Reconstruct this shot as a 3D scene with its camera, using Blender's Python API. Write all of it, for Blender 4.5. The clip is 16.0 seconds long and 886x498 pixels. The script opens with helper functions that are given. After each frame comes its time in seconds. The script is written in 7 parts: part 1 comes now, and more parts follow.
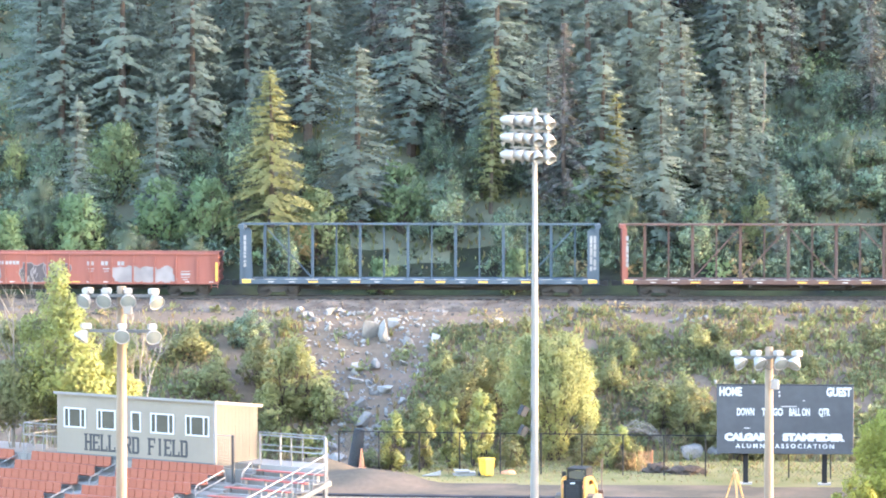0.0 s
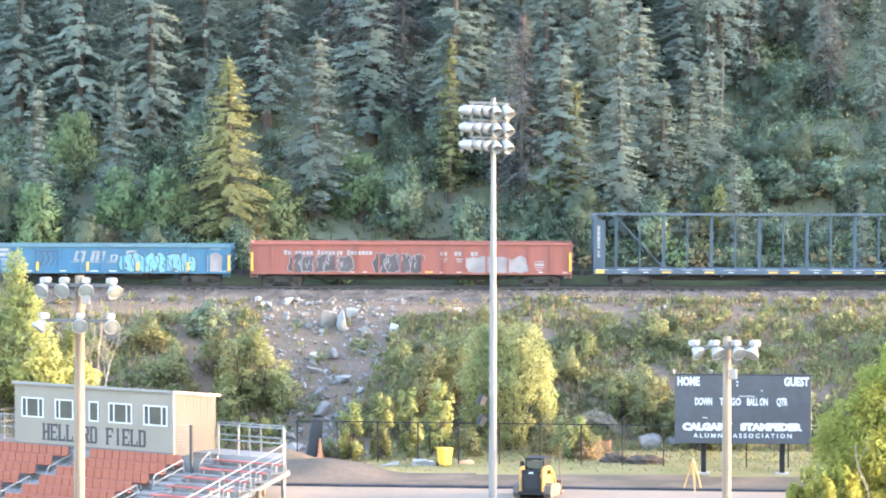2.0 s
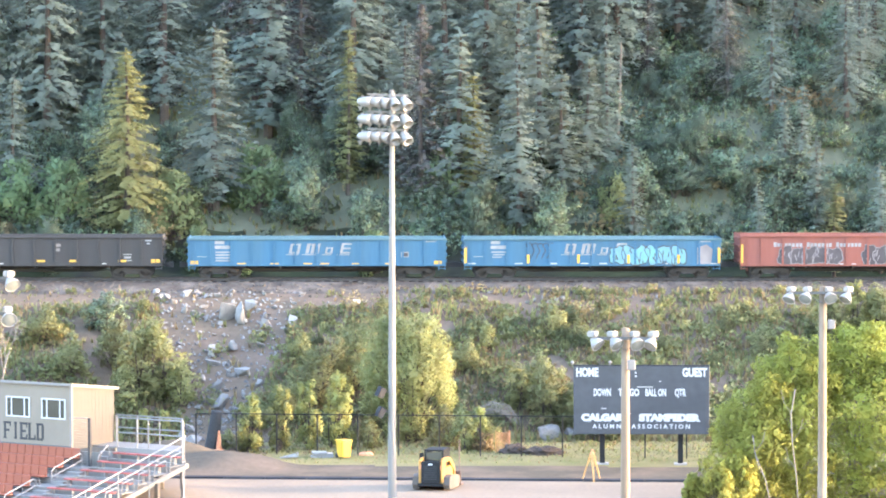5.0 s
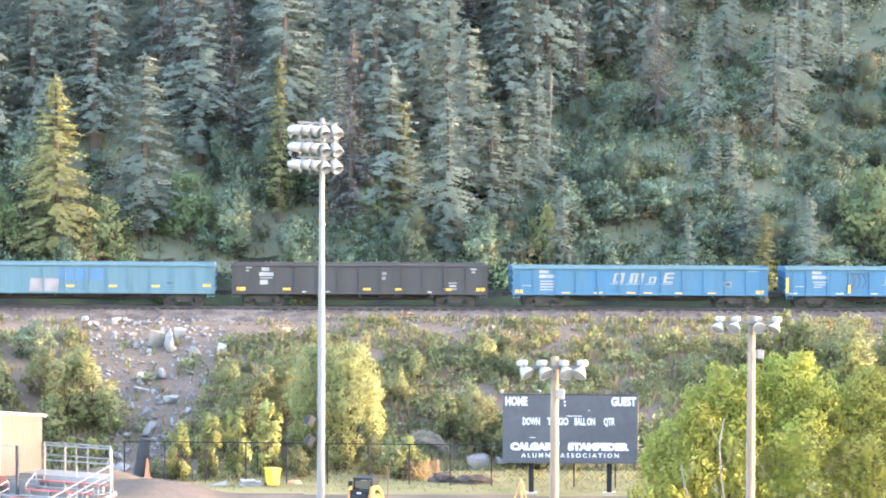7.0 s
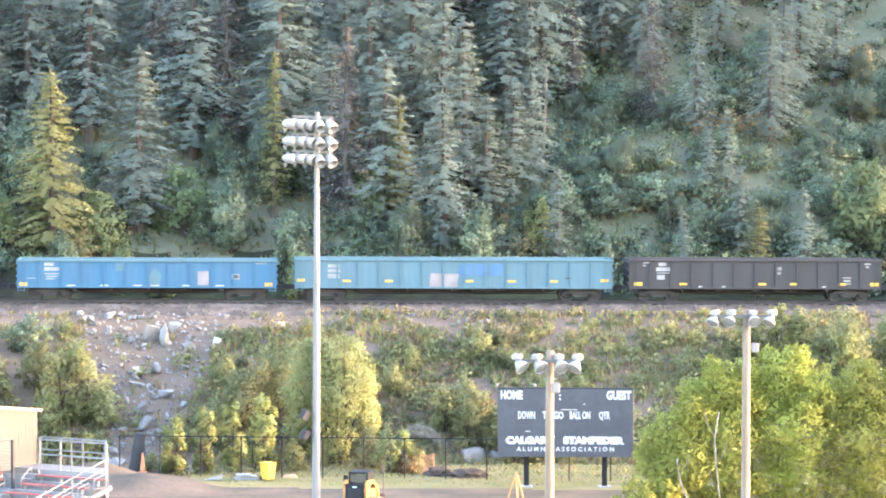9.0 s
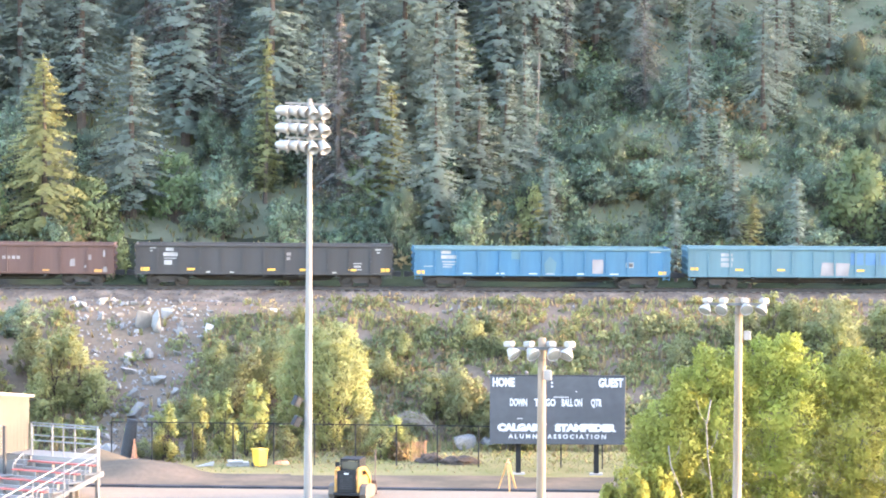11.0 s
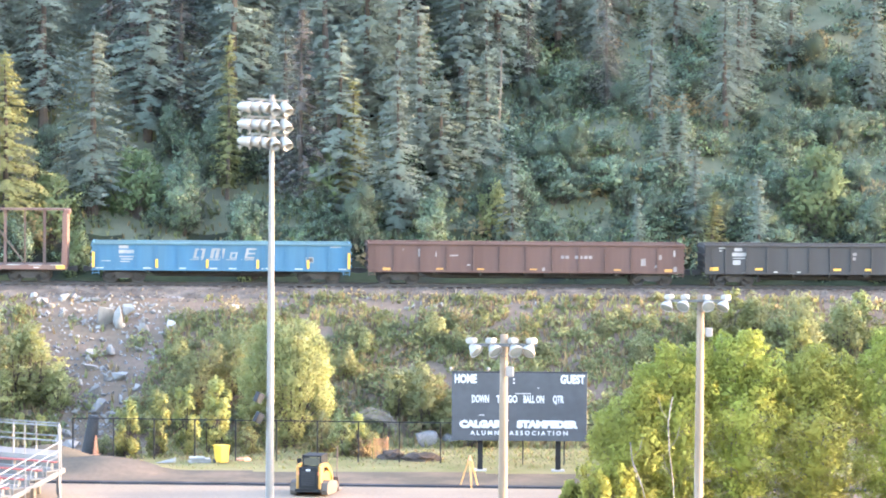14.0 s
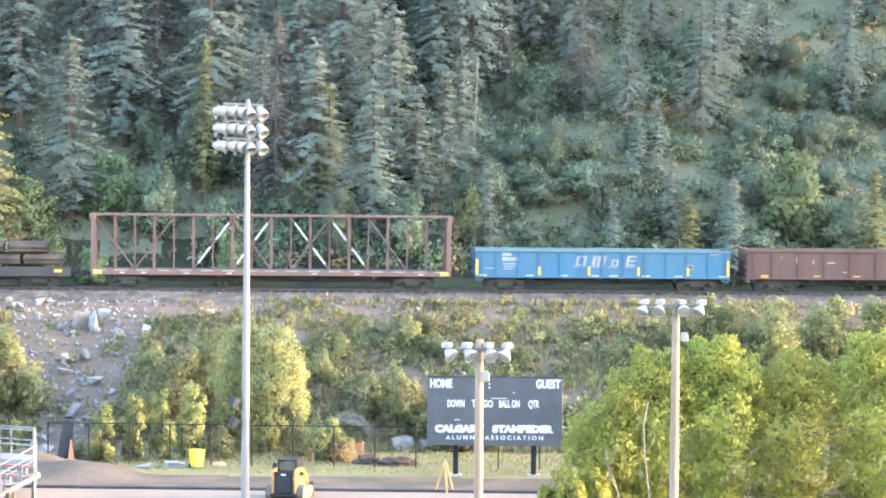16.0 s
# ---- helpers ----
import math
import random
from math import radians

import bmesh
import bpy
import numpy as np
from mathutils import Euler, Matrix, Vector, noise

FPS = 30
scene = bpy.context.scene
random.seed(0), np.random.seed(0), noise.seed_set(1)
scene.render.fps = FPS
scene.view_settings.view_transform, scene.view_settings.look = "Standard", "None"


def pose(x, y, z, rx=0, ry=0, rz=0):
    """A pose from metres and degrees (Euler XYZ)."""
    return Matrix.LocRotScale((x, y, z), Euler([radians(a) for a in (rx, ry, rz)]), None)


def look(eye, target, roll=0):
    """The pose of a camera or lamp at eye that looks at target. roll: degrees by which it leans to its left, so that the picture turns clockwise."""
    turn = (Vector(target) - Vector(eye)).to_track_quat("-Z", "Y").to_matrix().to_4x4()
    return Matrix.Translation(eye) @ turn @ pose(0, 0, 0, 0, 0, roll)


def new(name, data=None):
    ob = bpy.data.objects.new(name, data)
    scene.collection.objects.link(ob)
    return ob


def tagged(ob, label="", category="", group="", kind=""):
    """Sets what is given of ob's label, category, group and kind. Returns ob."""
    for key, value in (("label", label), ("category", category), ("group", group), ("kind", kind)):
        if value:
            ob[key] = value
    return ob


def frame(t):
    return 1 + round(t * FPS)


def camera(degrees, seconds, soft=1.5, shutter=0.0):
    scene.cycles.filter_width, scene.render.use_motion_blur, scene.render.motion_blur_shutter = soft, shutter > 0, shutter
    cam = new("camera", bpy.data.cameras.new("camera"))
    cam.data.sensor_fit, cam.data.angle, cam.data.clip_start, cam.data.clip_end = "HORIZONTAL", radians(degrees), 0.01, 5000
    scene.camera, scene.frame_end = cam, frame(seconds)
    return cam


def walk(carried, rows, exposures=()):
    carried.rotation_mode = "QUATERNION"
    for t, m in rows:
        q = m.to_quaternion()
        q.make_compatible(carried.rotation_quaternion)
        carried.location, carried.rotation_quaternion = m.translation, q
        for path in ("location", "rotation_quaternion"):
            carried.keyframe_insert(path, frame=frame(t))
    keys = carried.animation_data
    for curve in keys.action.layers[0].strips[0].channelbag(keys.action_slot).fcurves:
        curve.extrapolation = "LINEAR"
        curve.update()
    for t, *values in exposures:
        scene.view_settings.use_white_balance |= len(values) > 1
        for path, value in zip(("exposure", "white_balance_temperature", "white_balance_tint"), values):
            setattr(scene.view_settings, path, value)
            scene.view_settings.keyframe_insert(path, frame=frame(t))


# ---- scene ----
SECONDS = 16.0
cam = camera(16.17, SECONDS, soft=1.9)
EYE = 20.0
# seconds, yaw, pitch, roll: a hand-held pan from one spot
ROWS = [
    (0, 2.645, -2.442, 0.189),
    (0.5, 2.392, -2.372, 0.159),
    (1, 2.005, -2.597, 0.005),
    (1.5, 2.030, -2.666, 0.050),
    (2, 1.885, -2.633, 0.109),
    (2.5, 1.616, -2.582, 0.211),
    (3, 1.150, -2.525, 0.225),
    (3.5, 0.943, -2.487, 0.169),
    (4, 0.480, -2.813, 0.191),
    (4.2, 0.355, -2.922, 0.193),
    (6.3, -0.570, -2.093, 0.225),
    (6.5, -0.731, -1.995, 0.228),
    (7, -1.257, -2.266, -0.134),
    (7.5, -1.402, -2.454, -0.046),
    (8, -1.271, -2.311, -0.021),
    (8.5, -1.347, -2.389, -0.040),
    (8.7, -1.342, -2.377, -0.042),
    (10.8, -1.529, -2.555, -0.240),
    (11, -1.482, -2.615, -0.241),
    (11.5, -1.384, -2.404, -0.108),
    (12, -1.508, -2.264, -0.118),
    (12.5, -1.935, -2.245, -0.049),
    (13, -2.458, -2.521, -0.124),
    (13.5, -2.602, -2.628, -0.246),
    (14, -2.175, -2.676, -0.335),
    (14.5, -2.131, -2.662, -0.298),
    (15, -2.112, -2.574, -0.135),
    (15.5, -2.460, -2.653, -0.218),
    (16, -2.620, -2.588, -0.401),
]
walk(cam, [(t, pose(0, 0, EYE, 90 + pitch, roll, yaw)) for t, yaw, pitch, roll in ROWS], [
    (0.0, 4.79, 5670, 23.5), (4.0, 4.59, 5670, 23), (6.5, 4.81, 5840, 27.5), (12.0, 4.83, 5800, 26.5), (SECONDS, 4.73, 5660, 23.5)])

# ---- light: low evening sun from the right, hazy sky ----
SUN_AZ, SUN_EL = 3.0, 8.0          # degrees from +x towards +y, and above the horizon
world = bpy.data.worlds.new("sky")
scene.world = world
world.use_nodes = True
wn = world.node_tree.nodes
sky = wn.new("ShaderNodeTexSky")
sky.sky_type, sky.sun_disc = "NISHITA", False
sky.sun_elevation, sky.sun_rotation = radians(SUN_EL), radians(90 - SUN_AZ)
sky.air_density, sky.dust_density = 1.1, 1.5
wn["Background"].inputs["Strength"].default_value = 0.15
world.node_tree.links.new(sky.outputs[0], wn["Background"].inputs["Color"])
sun = new("sun", bpy.data.lights.new("sun", "SUN"))
sun.data.energy, sun.data.angle, sun.data.color = 0.85, radians(4.0), (1.0, 0.76, 0.43)
az, el = radians(SUN_AZ), radians(SUN_EL)
sun.matrix_world = look((0, 0, 0), (-math.cos(az) * math.cos(el), -math.sin(az) * math.cos(el), -math.sin(el)))


# ---- materials ----
def material(name, colour, rough=0.7, metal=0.0, vary=0.25, fine=12.0, coarse=0.8, bump=0.3, second=None, mix=0.5, hue_random=0.0,
             translucent=0.0, spec=0.4, streaks=False, grain=0.3, gaps=0.0):
    """A surface with variation at two scales; second: a second colour in coarse patches; gaps: the share of a spray that is open between its needles."""
    m = bpy.data.materials.new(name)
    m.use_nodes = True
    nodes, links = m.node_tree.nodes, m.node_tree.links
    b = nodes["Principled BSDF"]
    b.inputs["Roughness"].default_value, b.inputs["Metallic"].default_value = rough, metal
    b.inputs["Specular IOR Level"].default_value = spec
    tc = nodes.new("ShaderNodeTexCoord")
    place = tc.outputs["Object"]
    if streaks:
        mp = nodes.new("ShaderNodeMapping")
        mp.inputs["Scale"].default_value = (1.0, 1.0, 0.12)
        links.new(place, mp.inputs[0])
        place = mp.outputs[0]

    def tex(scale, detail):
        n = nodes.new("ShaderNodeTexNoise")
        n.inputs["Scale"].default_value, n.inputs["Detail"].default_value = scale, detail
        links.new(place, n.inputs["Vector"])
        return n.outputs["Fac"]

    def mixer(kind, fac, a, c):
        n = nodes.new("ShaderNodeMix")
        n.data_type, n.blend_type = "RGBA", kind
        for sock, v in ((n.inputs["Factor"], fac), (n.inputs["A"], a), (n.inputs["B"], c)):
            if isinstance(v, (int, float)):
                sock.default_value = v
            elif isinstance(v, tuple):
                sock.default_value = (*v, 1)
            else:
                links.new(v, sock)
        return n.outputs["Result"]

    f, c = tex(fine, 6), tex(coarse, 4)
    ramp = nodes.new("ShaderNodeMapRange")
    ramp.inputs["From Min"].default_value, ramp.inputs["From Max"].default_value = 0.5 - 0.35 * (1 - mix), 0.75 - 0.35 * mix
    links.new(c, ramp.inputs["Value"])
    base = mixer("MIX", ramp.outputs[0], tuple(colour), tuple(second or [v * (1 - vary) for v in colour]))
    dark = mixer("MIX", f, (1 - vary,) * 3, (1 + vary * 0.6,) * 3)
    base = mixer("MULTIPLY", 1.0, base, dark)
    if hue_random:
        oi = nodes.new("ShaderNodeObjectInfo")
        hs = nodes.new("ShaderNodeHueSaturation")
        for i, (lo, hi) in (("Hue", (0.5 - 0.03 * hue_random, 0.5 + 0.03 * hue_random)), ("Value", (1 - 0.3 * hue_random, 1 + 0.3 * hue_random))):
            r = nodes.new("ShaderNodeMapRange")
            r.inputs["To Min"].default_value, r.inputs["To Max"].default_value = lo, hi
            links.new(oi.outputs["Random"], r.inputs["Value"])
            links.new(r.outputs[0], hs.inputs[i])
        links.new(base, hs.inputs["Color"])
        base = hs.outputs[0]
        isl = nodes.new("ShaderNodeNewGeometry")
        r = nodes.new("ShaderNodeMapRange")
        r.inputs["To Min"].default_value, r.inputs["To Max"].default_value = 1 - grain, 1 + grain
        links.new(isl.outputs["Random Per Island"], r.inputs["Value"])
        base = mixer("MULTIPLY", 1.0, base, r.outputs[0])
    links.new(base, b.inputs["Base Color"])
    if bump:
        bn = nodes.new("ShaderNodeBump")
        bn.inputs["Strength"].default_value, bn.inputs["Distance"].default_value = bump, 0.05
        links.new(f, bn.inputs["Height"])
        links.new(bn.outputs[0], b.inputs["Normal"])
    if translucent:
        tr = nodes.new("ShaderNodeBsdfTranslucent")
        ms = nodes.new("ShaderNodeMixShader")
        ms.inputs[0].default_value = translucent
        links.new(base, tr.inputs["Color"])
        links.new(b.outputs[0], ms.inputs[1])
        links.new(tr.outputs[0], ms.inputs[2])
        links.new(ms.outputs[0], nodes["Material Output"].inputs["Surface"])
        if gaps:
            air, ga = nodes.new("ShaderNodeBsdfTransparent"), nodes.new("ShaderNodeMixShader")
            ga.inputs[0].default_value = gaps
            links.new(ms.outputs[0], ga.inputs[1])
            links.new(air.outputs[0], ga.inputs[2])
            links.new(ga.outputs[0], nodes["Material Output"].inputs["Surface"])
    return m


GRASS = material("grass", (0.13, 0.122, 0.05), 0.9, fine=20, coarse=0.5, second=(0.165, 0.14, 0.068), bump=0.6, spec=0.0)
DIRT = material("dirt", (0.135, 0.1, 0.07), 0.95, fine=3, coarse=0.25, second=(0.085, 0.07, 0.05), bump=0.6, spec=0.0)
SAND = material("pale_ground", (0.215, 0.163, 0.114), 0.95, fine=5, coarse=0.15, second=(0.185, 0.143, 0.102), bump=0.3, spec=0.0)
SLOPE = material("slope_soil", (0.132, 0.094, 0.068), 0.95, vary=0.4, fine=3, coarse=0.3, second=(0.108, 0.083, 0.058), bump=0.5, spec=0.0)
HILL = material("forest_floor", (0.09, 0.1, 0.062), 0.95, vary=0.35, fine=1.6, coarse=0.25, second=(0.1, 0.098, 0.064), bump=1.0, spec=0.0)
# near-black soil colour that stands for the shade beyond the track
SHADE_STRIP = material("shade_strip", (0.02, 0.02, 0.017), 0.95, vary=0.5, fine=1.5, coarse=0.35, second=(0.03, 0.034, 0.018), bump=1.0, spec=0.0)
BALLAST = material("ballast", (0.13, 0.11, 0.09), 0.95, fine=9, coarse=0.6, vary=0.45, bump=1.0, spec=0.0)
STONE = material("broken_rock", (0.22, 0.207, 0.188), 0.9, fine=5, coarse=0.8, vary=0.35, bump=0.8, hue_random=0.5, spec=0.0)
WHITE_STONE = material("white_rock", (0.28, 0.265, 0.24), 0.9, fine=5, coarse=0.8, vary=0.15, spec=0.0)
STEEL = material("galvanised_steel", (0.17, 0.16, 0.142), 0.6, 0.15, vary=0.12, fine=8, bump=0.05, streaks=True, spec=0.2)
WHITE_METAL = material("white_enamel", (0.17, 0.16, 0.145), 0.4, 0.0, vary=0.08, fine=6, bump=0.02)
LAMP_WHITE = material("white_lamp_shell", (0.22, 0.21, 0.19), 0.4, 0.0, vary=0.08, fine=6, bump=0.02)
GREY_METAL = material("grey_cast_metal", (0.09, 0.088, 0.083), 0.5, 0.3, vary=0.15)
GLASS_LENS = material("lamp_glass", (0.2, 0.215, 0.2), 0.1, 0.2, vary=0.1, bump=0)
WOOD_POLE = material("weathered_pole_wood", (0.15, 0.105, 0.065), 0.85, fine=9, coarse=1.0, vary=0.35, second=(0.19, 0.14, 0.09), streaks=True)
BLACK_PAINT = material("black_panel", (0.05, 0.053, 0.056), 0.5, vary=0.2, fine=3, bump=0.05)
BLACK_STEEL = material("black_steel", (0.013, 0.013, 0.013), 0.6, vary=0.2, spec=0.2)
WHITE_PAINT = material("white_paint", (0.42, 0.42, 0.4), 0.6, vary=0.1, bump=0.02)
FADED_WHITE = material("faded_white_paint", (0.23, 0.226, 0.215), 0.7, vary=0.25, fine=5, bump=0.02)
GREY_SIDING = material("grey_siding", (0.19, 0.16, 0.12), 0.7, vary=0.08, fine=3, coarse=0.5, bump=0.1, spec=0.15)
# cream held far darker than the front to offset the sun on it
DIMMED_CREAM_SIDING = material("dimmed_cream_siding", (0.078, 0.07, 0.057), 0.7, vary=0.08, fine=3, coarse=0.5, bump=0.1, spec=0.15)
DARK_GLASS = material("window_glass", (0.07, 0.068, 0.05), 0.08, 0.0, vary=0.2, bump=0, spec=0.5)
LETTER = material("dark_lettering", (0.022, 0.022, 0.022), 0.6, vary=0.15, bump=0)
RED_SEAT = material("faded_red_plastic", (0.2, 0.06, 0.032), 0.6, vary=0.18, fine=5, second=(0.225, 0.075, 0.042), bump=0.05, spec=0.15)
RED_BENCH = material("red_bench_paint", (0.3, 0.06, 0.045), 0.55, vary=0.15)
CONCRETE = material("concrete", (0.3, 0.285, 0.255), 0.9, vary=0.2, fine=8, spec=0.0)
ASPHALT = material("asphalt", (0.06, 0.06, 0.062), 0.9, vary=0.3, fine=15, spec=0.0)
YELLOW = material("yellow_plastic", (0.6, 0.36, 0.03), 0.5, vary=0.1, bump=0.03)
MACHINE = material("machine_yellow", (0.36, 0.19, 0.04), 0.5, vary=0.15, fine=6, bump=0.05)
ORANGE = material("safety_orange", (0.6, 0.24, 0.11), 0.7, vary=0.15)
TAN_WOOD = material("varnished_wood", (0.42, 0.24, 0.075), 0.6, vary=0.2)
DUSTY_RUBBER = material("dusty_rubber", (0.12, 0.1, 0.078), 0.9, vary=0.3)
RUBBER = material("rubber", (0.03, 0.03, 0.03), 0.8, vary=0.2)
RUST = material("rusty_steel", (0.13, 0.085, 0.065), 0.85, vary=0.35, fine=5, bump=0.3)
TIE = material("sleeper_wood", (0.1, 0.085, 0.07), 0.9, vary=0.3)
TRUCK = material("running_gear", (0.04, 0.038, 0.036), 0.8, vary=0.4, fine=5)
CAR_RED = material("boxcar_red", (0.19, 0.066, 0.046), 0.65, vary=0.2, fine=4, coarse=0.5, second=(0.165, 0.062, 0.046), bump=0.1, streaks=True, spec=0.2)
CAR_BLUE = material("faded_sky_blue", (0.033, 0.1, 0.165), 0.55, vary=0.22, fine=4, coarse=0.5, second=(0.042, 0.1, 0.148), bump=0.1, streaks=True, spec=0.2)
CAR_PALE = material("pale_blue", (0.066, 0.125, 0.145), 0.6, vary=0.2, fine=4, coarse=0.5, second=(0.066, 0.115, 0.132), bump=0.1, streaks=True, spec=0.2)
CAR_GREY = material("charcoal_paint", (0.042, 0.04, 0.038), 0.65, vary=0.2, fine=4, coarse=0.5, bump=0.1, streaks=True, spec=0.2)
CAR_BROWN = material("brown_oxide", (0.07, 0.043, 0.035), 0.75, vary=0.2, fine=4, coarse=0.4, second=(0.082, 0.051, 0.042), bump=0.15, streaks=True, spec=0.15)
CAR_RUST = material("rust_orange_paint", (0.12, 0.058, 0.042), 0.75, vary=0.25, fine=4, coarse=0.4, second=(0.1, 0.062, 0.048), bump=0.15, streaks=True)
CAR_NAVY = material("navy_paint", (0.035, 0.055, 0.075), 0.6, vary=0.2, fine=4, bump=0.1, streaks=True)
PATCH_BLUE = material("blue_patch", (0.045, 0.11, 0.2), 0.6, vary=0.15, bump=0.05)
REFLECT_YELLOW = material("reflective_yellow", (0.5, 0.28, 0.035), 0.4, vary=0.1, bump=0)
REFLECT_WHITE = material("reflective_white", (0.36, 0.35, 0.32), 0.4, vary=0.2, bump=0)
GRAFFITI_GREY = material("grey_spray_paint", (0.2, 0.18, 0.172), 0.7, vary=0.3, fine=3, coarse=1.5, bump=0)
GRAFFITI_TEAL = material("teal_spray_paint", (0.1, 0.25, 0.235), 0.7, vary=0.3, fine=3, coarse=1.5, second=(0.1, 0.21, 0.25), bump=0)
GRAFFITI_DARK = material("dark_spray_paint", (0.06, 0.05, 0.05), 0.7, vary=0.3, bump=0)
BARK = material("bark", (0.09, 0.072, 0.058), 0.95, vary=0.4, fine=10, bump=0.6, spec=0.0)
PALE_BARK = material("pale_bark", (0.2, 0.172, 0.135), 0.9, vary=0.3, fine=10)
NEEDLES = material("spruce_needles", (0.165, 0.204, 0.168), 0.9, vary=0.08, fine=3, coarse=0.5, second=(0.175, 0.206, 0.167), bump=0, hue_random=0.25, translucent=0.48, spec=0.1, grain=0.05, gaps=0.32)
# green needles with the low sun's gold mixed into their colour
NEEDLES_SUN_GOLD = material("sun_gold_needles", (0.215, 0.215, 0.095), 0.9, vary=0.15, fine=3, coarse=0.5, bump=0, hue_random=0.3, translucent=0.48, spec=0.1, grain=0.15, gaps=0.2)
NEEDLES_GREY = material("dying_needles", (0.19, 0.18, 0.155), 0.85, vary=0.3, fine=3, bump=0, hue_random=0.5, translucent=0.48, spec=0.1, grain=0.12, gaps=0.32)
LEAF = material("leaf_green", (0.18, 0.188, 0.078), 0.65, vary=0.12, fine=3, coarse=0.5, second=(0.192, 0.188, 0.08), bump=0, hue_random=0.4, translucent=0.48, spec=0.2, grain=0.1, gaps=0.14)
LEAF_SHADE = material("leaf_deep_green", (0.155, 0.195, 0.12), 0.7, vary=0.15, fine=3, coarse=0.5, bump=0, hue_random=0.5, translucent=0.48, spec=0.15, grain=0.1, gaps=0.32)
LEAF_WOOD = material("leaf_shade_green", (0.155, 0.21, 0.1), 0.7, vary=0.2, fine=3, coarse=0.5, second=(0.175, 0.215, 0.095), bump=0, hue_random=0.6, translucent=0.48, spec=0.15, grain=0.1, gaps=0.25)
LEAF_POPLAR = material("leaf_poplar_green", (0.285, 0.305, 0.055), 0.6, vary=0.25, fine=3, coarse=0.5, second=(0.305, 0.3, 0.057), bump=0, hue_random=0.4, translucent=0.48, spec=0.25, grain=0.1, gaps=0.08)
LEAF_LIGHT = material("leaf_light_green", (0.222, 0.236, 0.088), 0.6, vary=0.25, fine=3, coarse=0.5, second=(0.23, 0.23, 0.09), bump=0, hue_random=0.4, translucent=0.48, spec=0.25, grain=0.1, gaps=0.14)
LEAF_YELLOW = material("leaf_yellow_green", (0.262, 0.272, 0.085), 0.6, vary=0.2, fine=3, coarse=0.5, second=(0.258, 0.26, 0.085), bump=0, hue_random=0.4, translucent=0.48, spec=0.25, grain=0.1, gaps=0.14)
LEAF_DARK = material("leaf_dark_green", (0.15, 0.16, 0.073), 0.7, vary=0.2, fine=3, coarse=0.5, bump=0, hue_random=0.4, translucent=0.48, spec=0.15, grain=0.1, gaps=0.14)
WHITE_BARK = material("white_birch_bark", (0.2, 0.178, 0.145), 0.9, vary=0.25, fine=10)
LEAF_DRY = material("dry_stems", (0.28, 0.21, 0.105), 0.8, vary=0.2, fine=3, coarse=0.5, bump=0, hue_random=0.4, translucent=0.48, spec=0.2, gaps=0.14)


# ---- mesh helpers ----
def box(bm, x0, x1, y0, y1, z0, z1):
    v = [bm.verts.new(p) for p in ((x0, y0, z0), (x1, y0, z0), (x1, y1, z0), (x0, y1, z0), (x0, y0, z1), (x1, y0, z1), (x1, y1, z1), (x0, y1, z1))]
    for f in ((3, 2, 1, 0), (4, 5, 6, 7), (0, 1, 5, 4), (1, 2, 6, 5), (2, 3, 7, 6), (3, 0, 4, 7)):
        bm.faces.new([v[i] for i in f])
    return v


def tube(bm, a, c, r0, r1=None, n=8, caps=True):
    a, c = Vector(a), Vector(c)
    r1 = r0 if r1 is None else r1
    q = (c - a).to_track_quat("Z", "Y")
    rings = []
    for p, r in ((a, r0), (c, r1)):
        rings.append([bm.verts.new(p + q @ Vector((r * math.cos(k * math.tau / n), r * math.sin(k * math.tau / n), 0))) for k in range(n)])
    for k in range(n):
        bm.faces.new((rings[0][k], rings[0][(k + 1) % n], rings[1][(k + 1) % n], rings[1][k]))
    if caps:
        bm.faces.new(rings[0][::-1]), bm.faces.new(rings[1])


def path_tube(bm, pts, r, n=6):
    for a, c in zip(pts, pts[1:]):
        tube(bm, a, c, r, n=n)


def lathe(bm, m, profile, n=16):
    """A turned shape about local z; profile: (radius, height) pairs."""
    rings = []
    for r, h in profile:
        if r < 1e-4:
            rings.append([bm.verts.new(m @ Vector((0, 0, h)))])
        else:
            rings.append([bm.verts.new(m @ Vector((r * math.cos(k * math.tau / n), r * math.sin(k * math.tau / n), h))) for k in range(n)])
    for a, c in zip(rings, rings[1:]):
        for k in range(n):
            if len(a) == 1 and len(c) > 1:
                bm.faces.new((a[0], c[(k + 1) % n], c[k]))
            elif len(c) == 1 and len(a) > 1:
                bm.faces.new((a[k], a[(k + 1) % n], c[0]))
            elif len(a) > 1:
                bm.faces.new((a[k], a[(k + 1) % n], c[(k + 1) % n], c[k]))


def prism(bm, outline, y0, y1):
    """An (x, z) outline pushed from y0 to y1."""
    a = [bm.verts.new((x, y0, z)) for x, z in outline]
    c = [bm.verts.new((x, y1, z)) for x, z in outline]
    bm.faces.new(a), bm.faces.new(c[::-1])
    for k in range(len(a)):
        j = (k + 1) % len(a)
        bm.faces.new((a[j], a[k], c[k], c[j]))


def bar(bm, a, c, w, d=None):
    """A straight bar of rectangular section from a to c."""
    a, c = Vector(a), Vector(c)
    d = w if d is None else d
    q = (c - a).to_track_quat("Z", "Y")
    r = [[bm.verts.new(p + q @ Vector((sx * w / 2, sy * d / 2, 0))) for sx, sy in ((-1, -1), (1, -1), (1, 1), (-1, 1))] for p in (a, c)]
    for k in range(4):
        bm.faces.new((r[0][k], r[0][(k + 1) % 4], r[1][(k + 1) % 4], r[1][k]))
    bm.faces.new(r[0][::-1]), bm.faces.new(r[1])


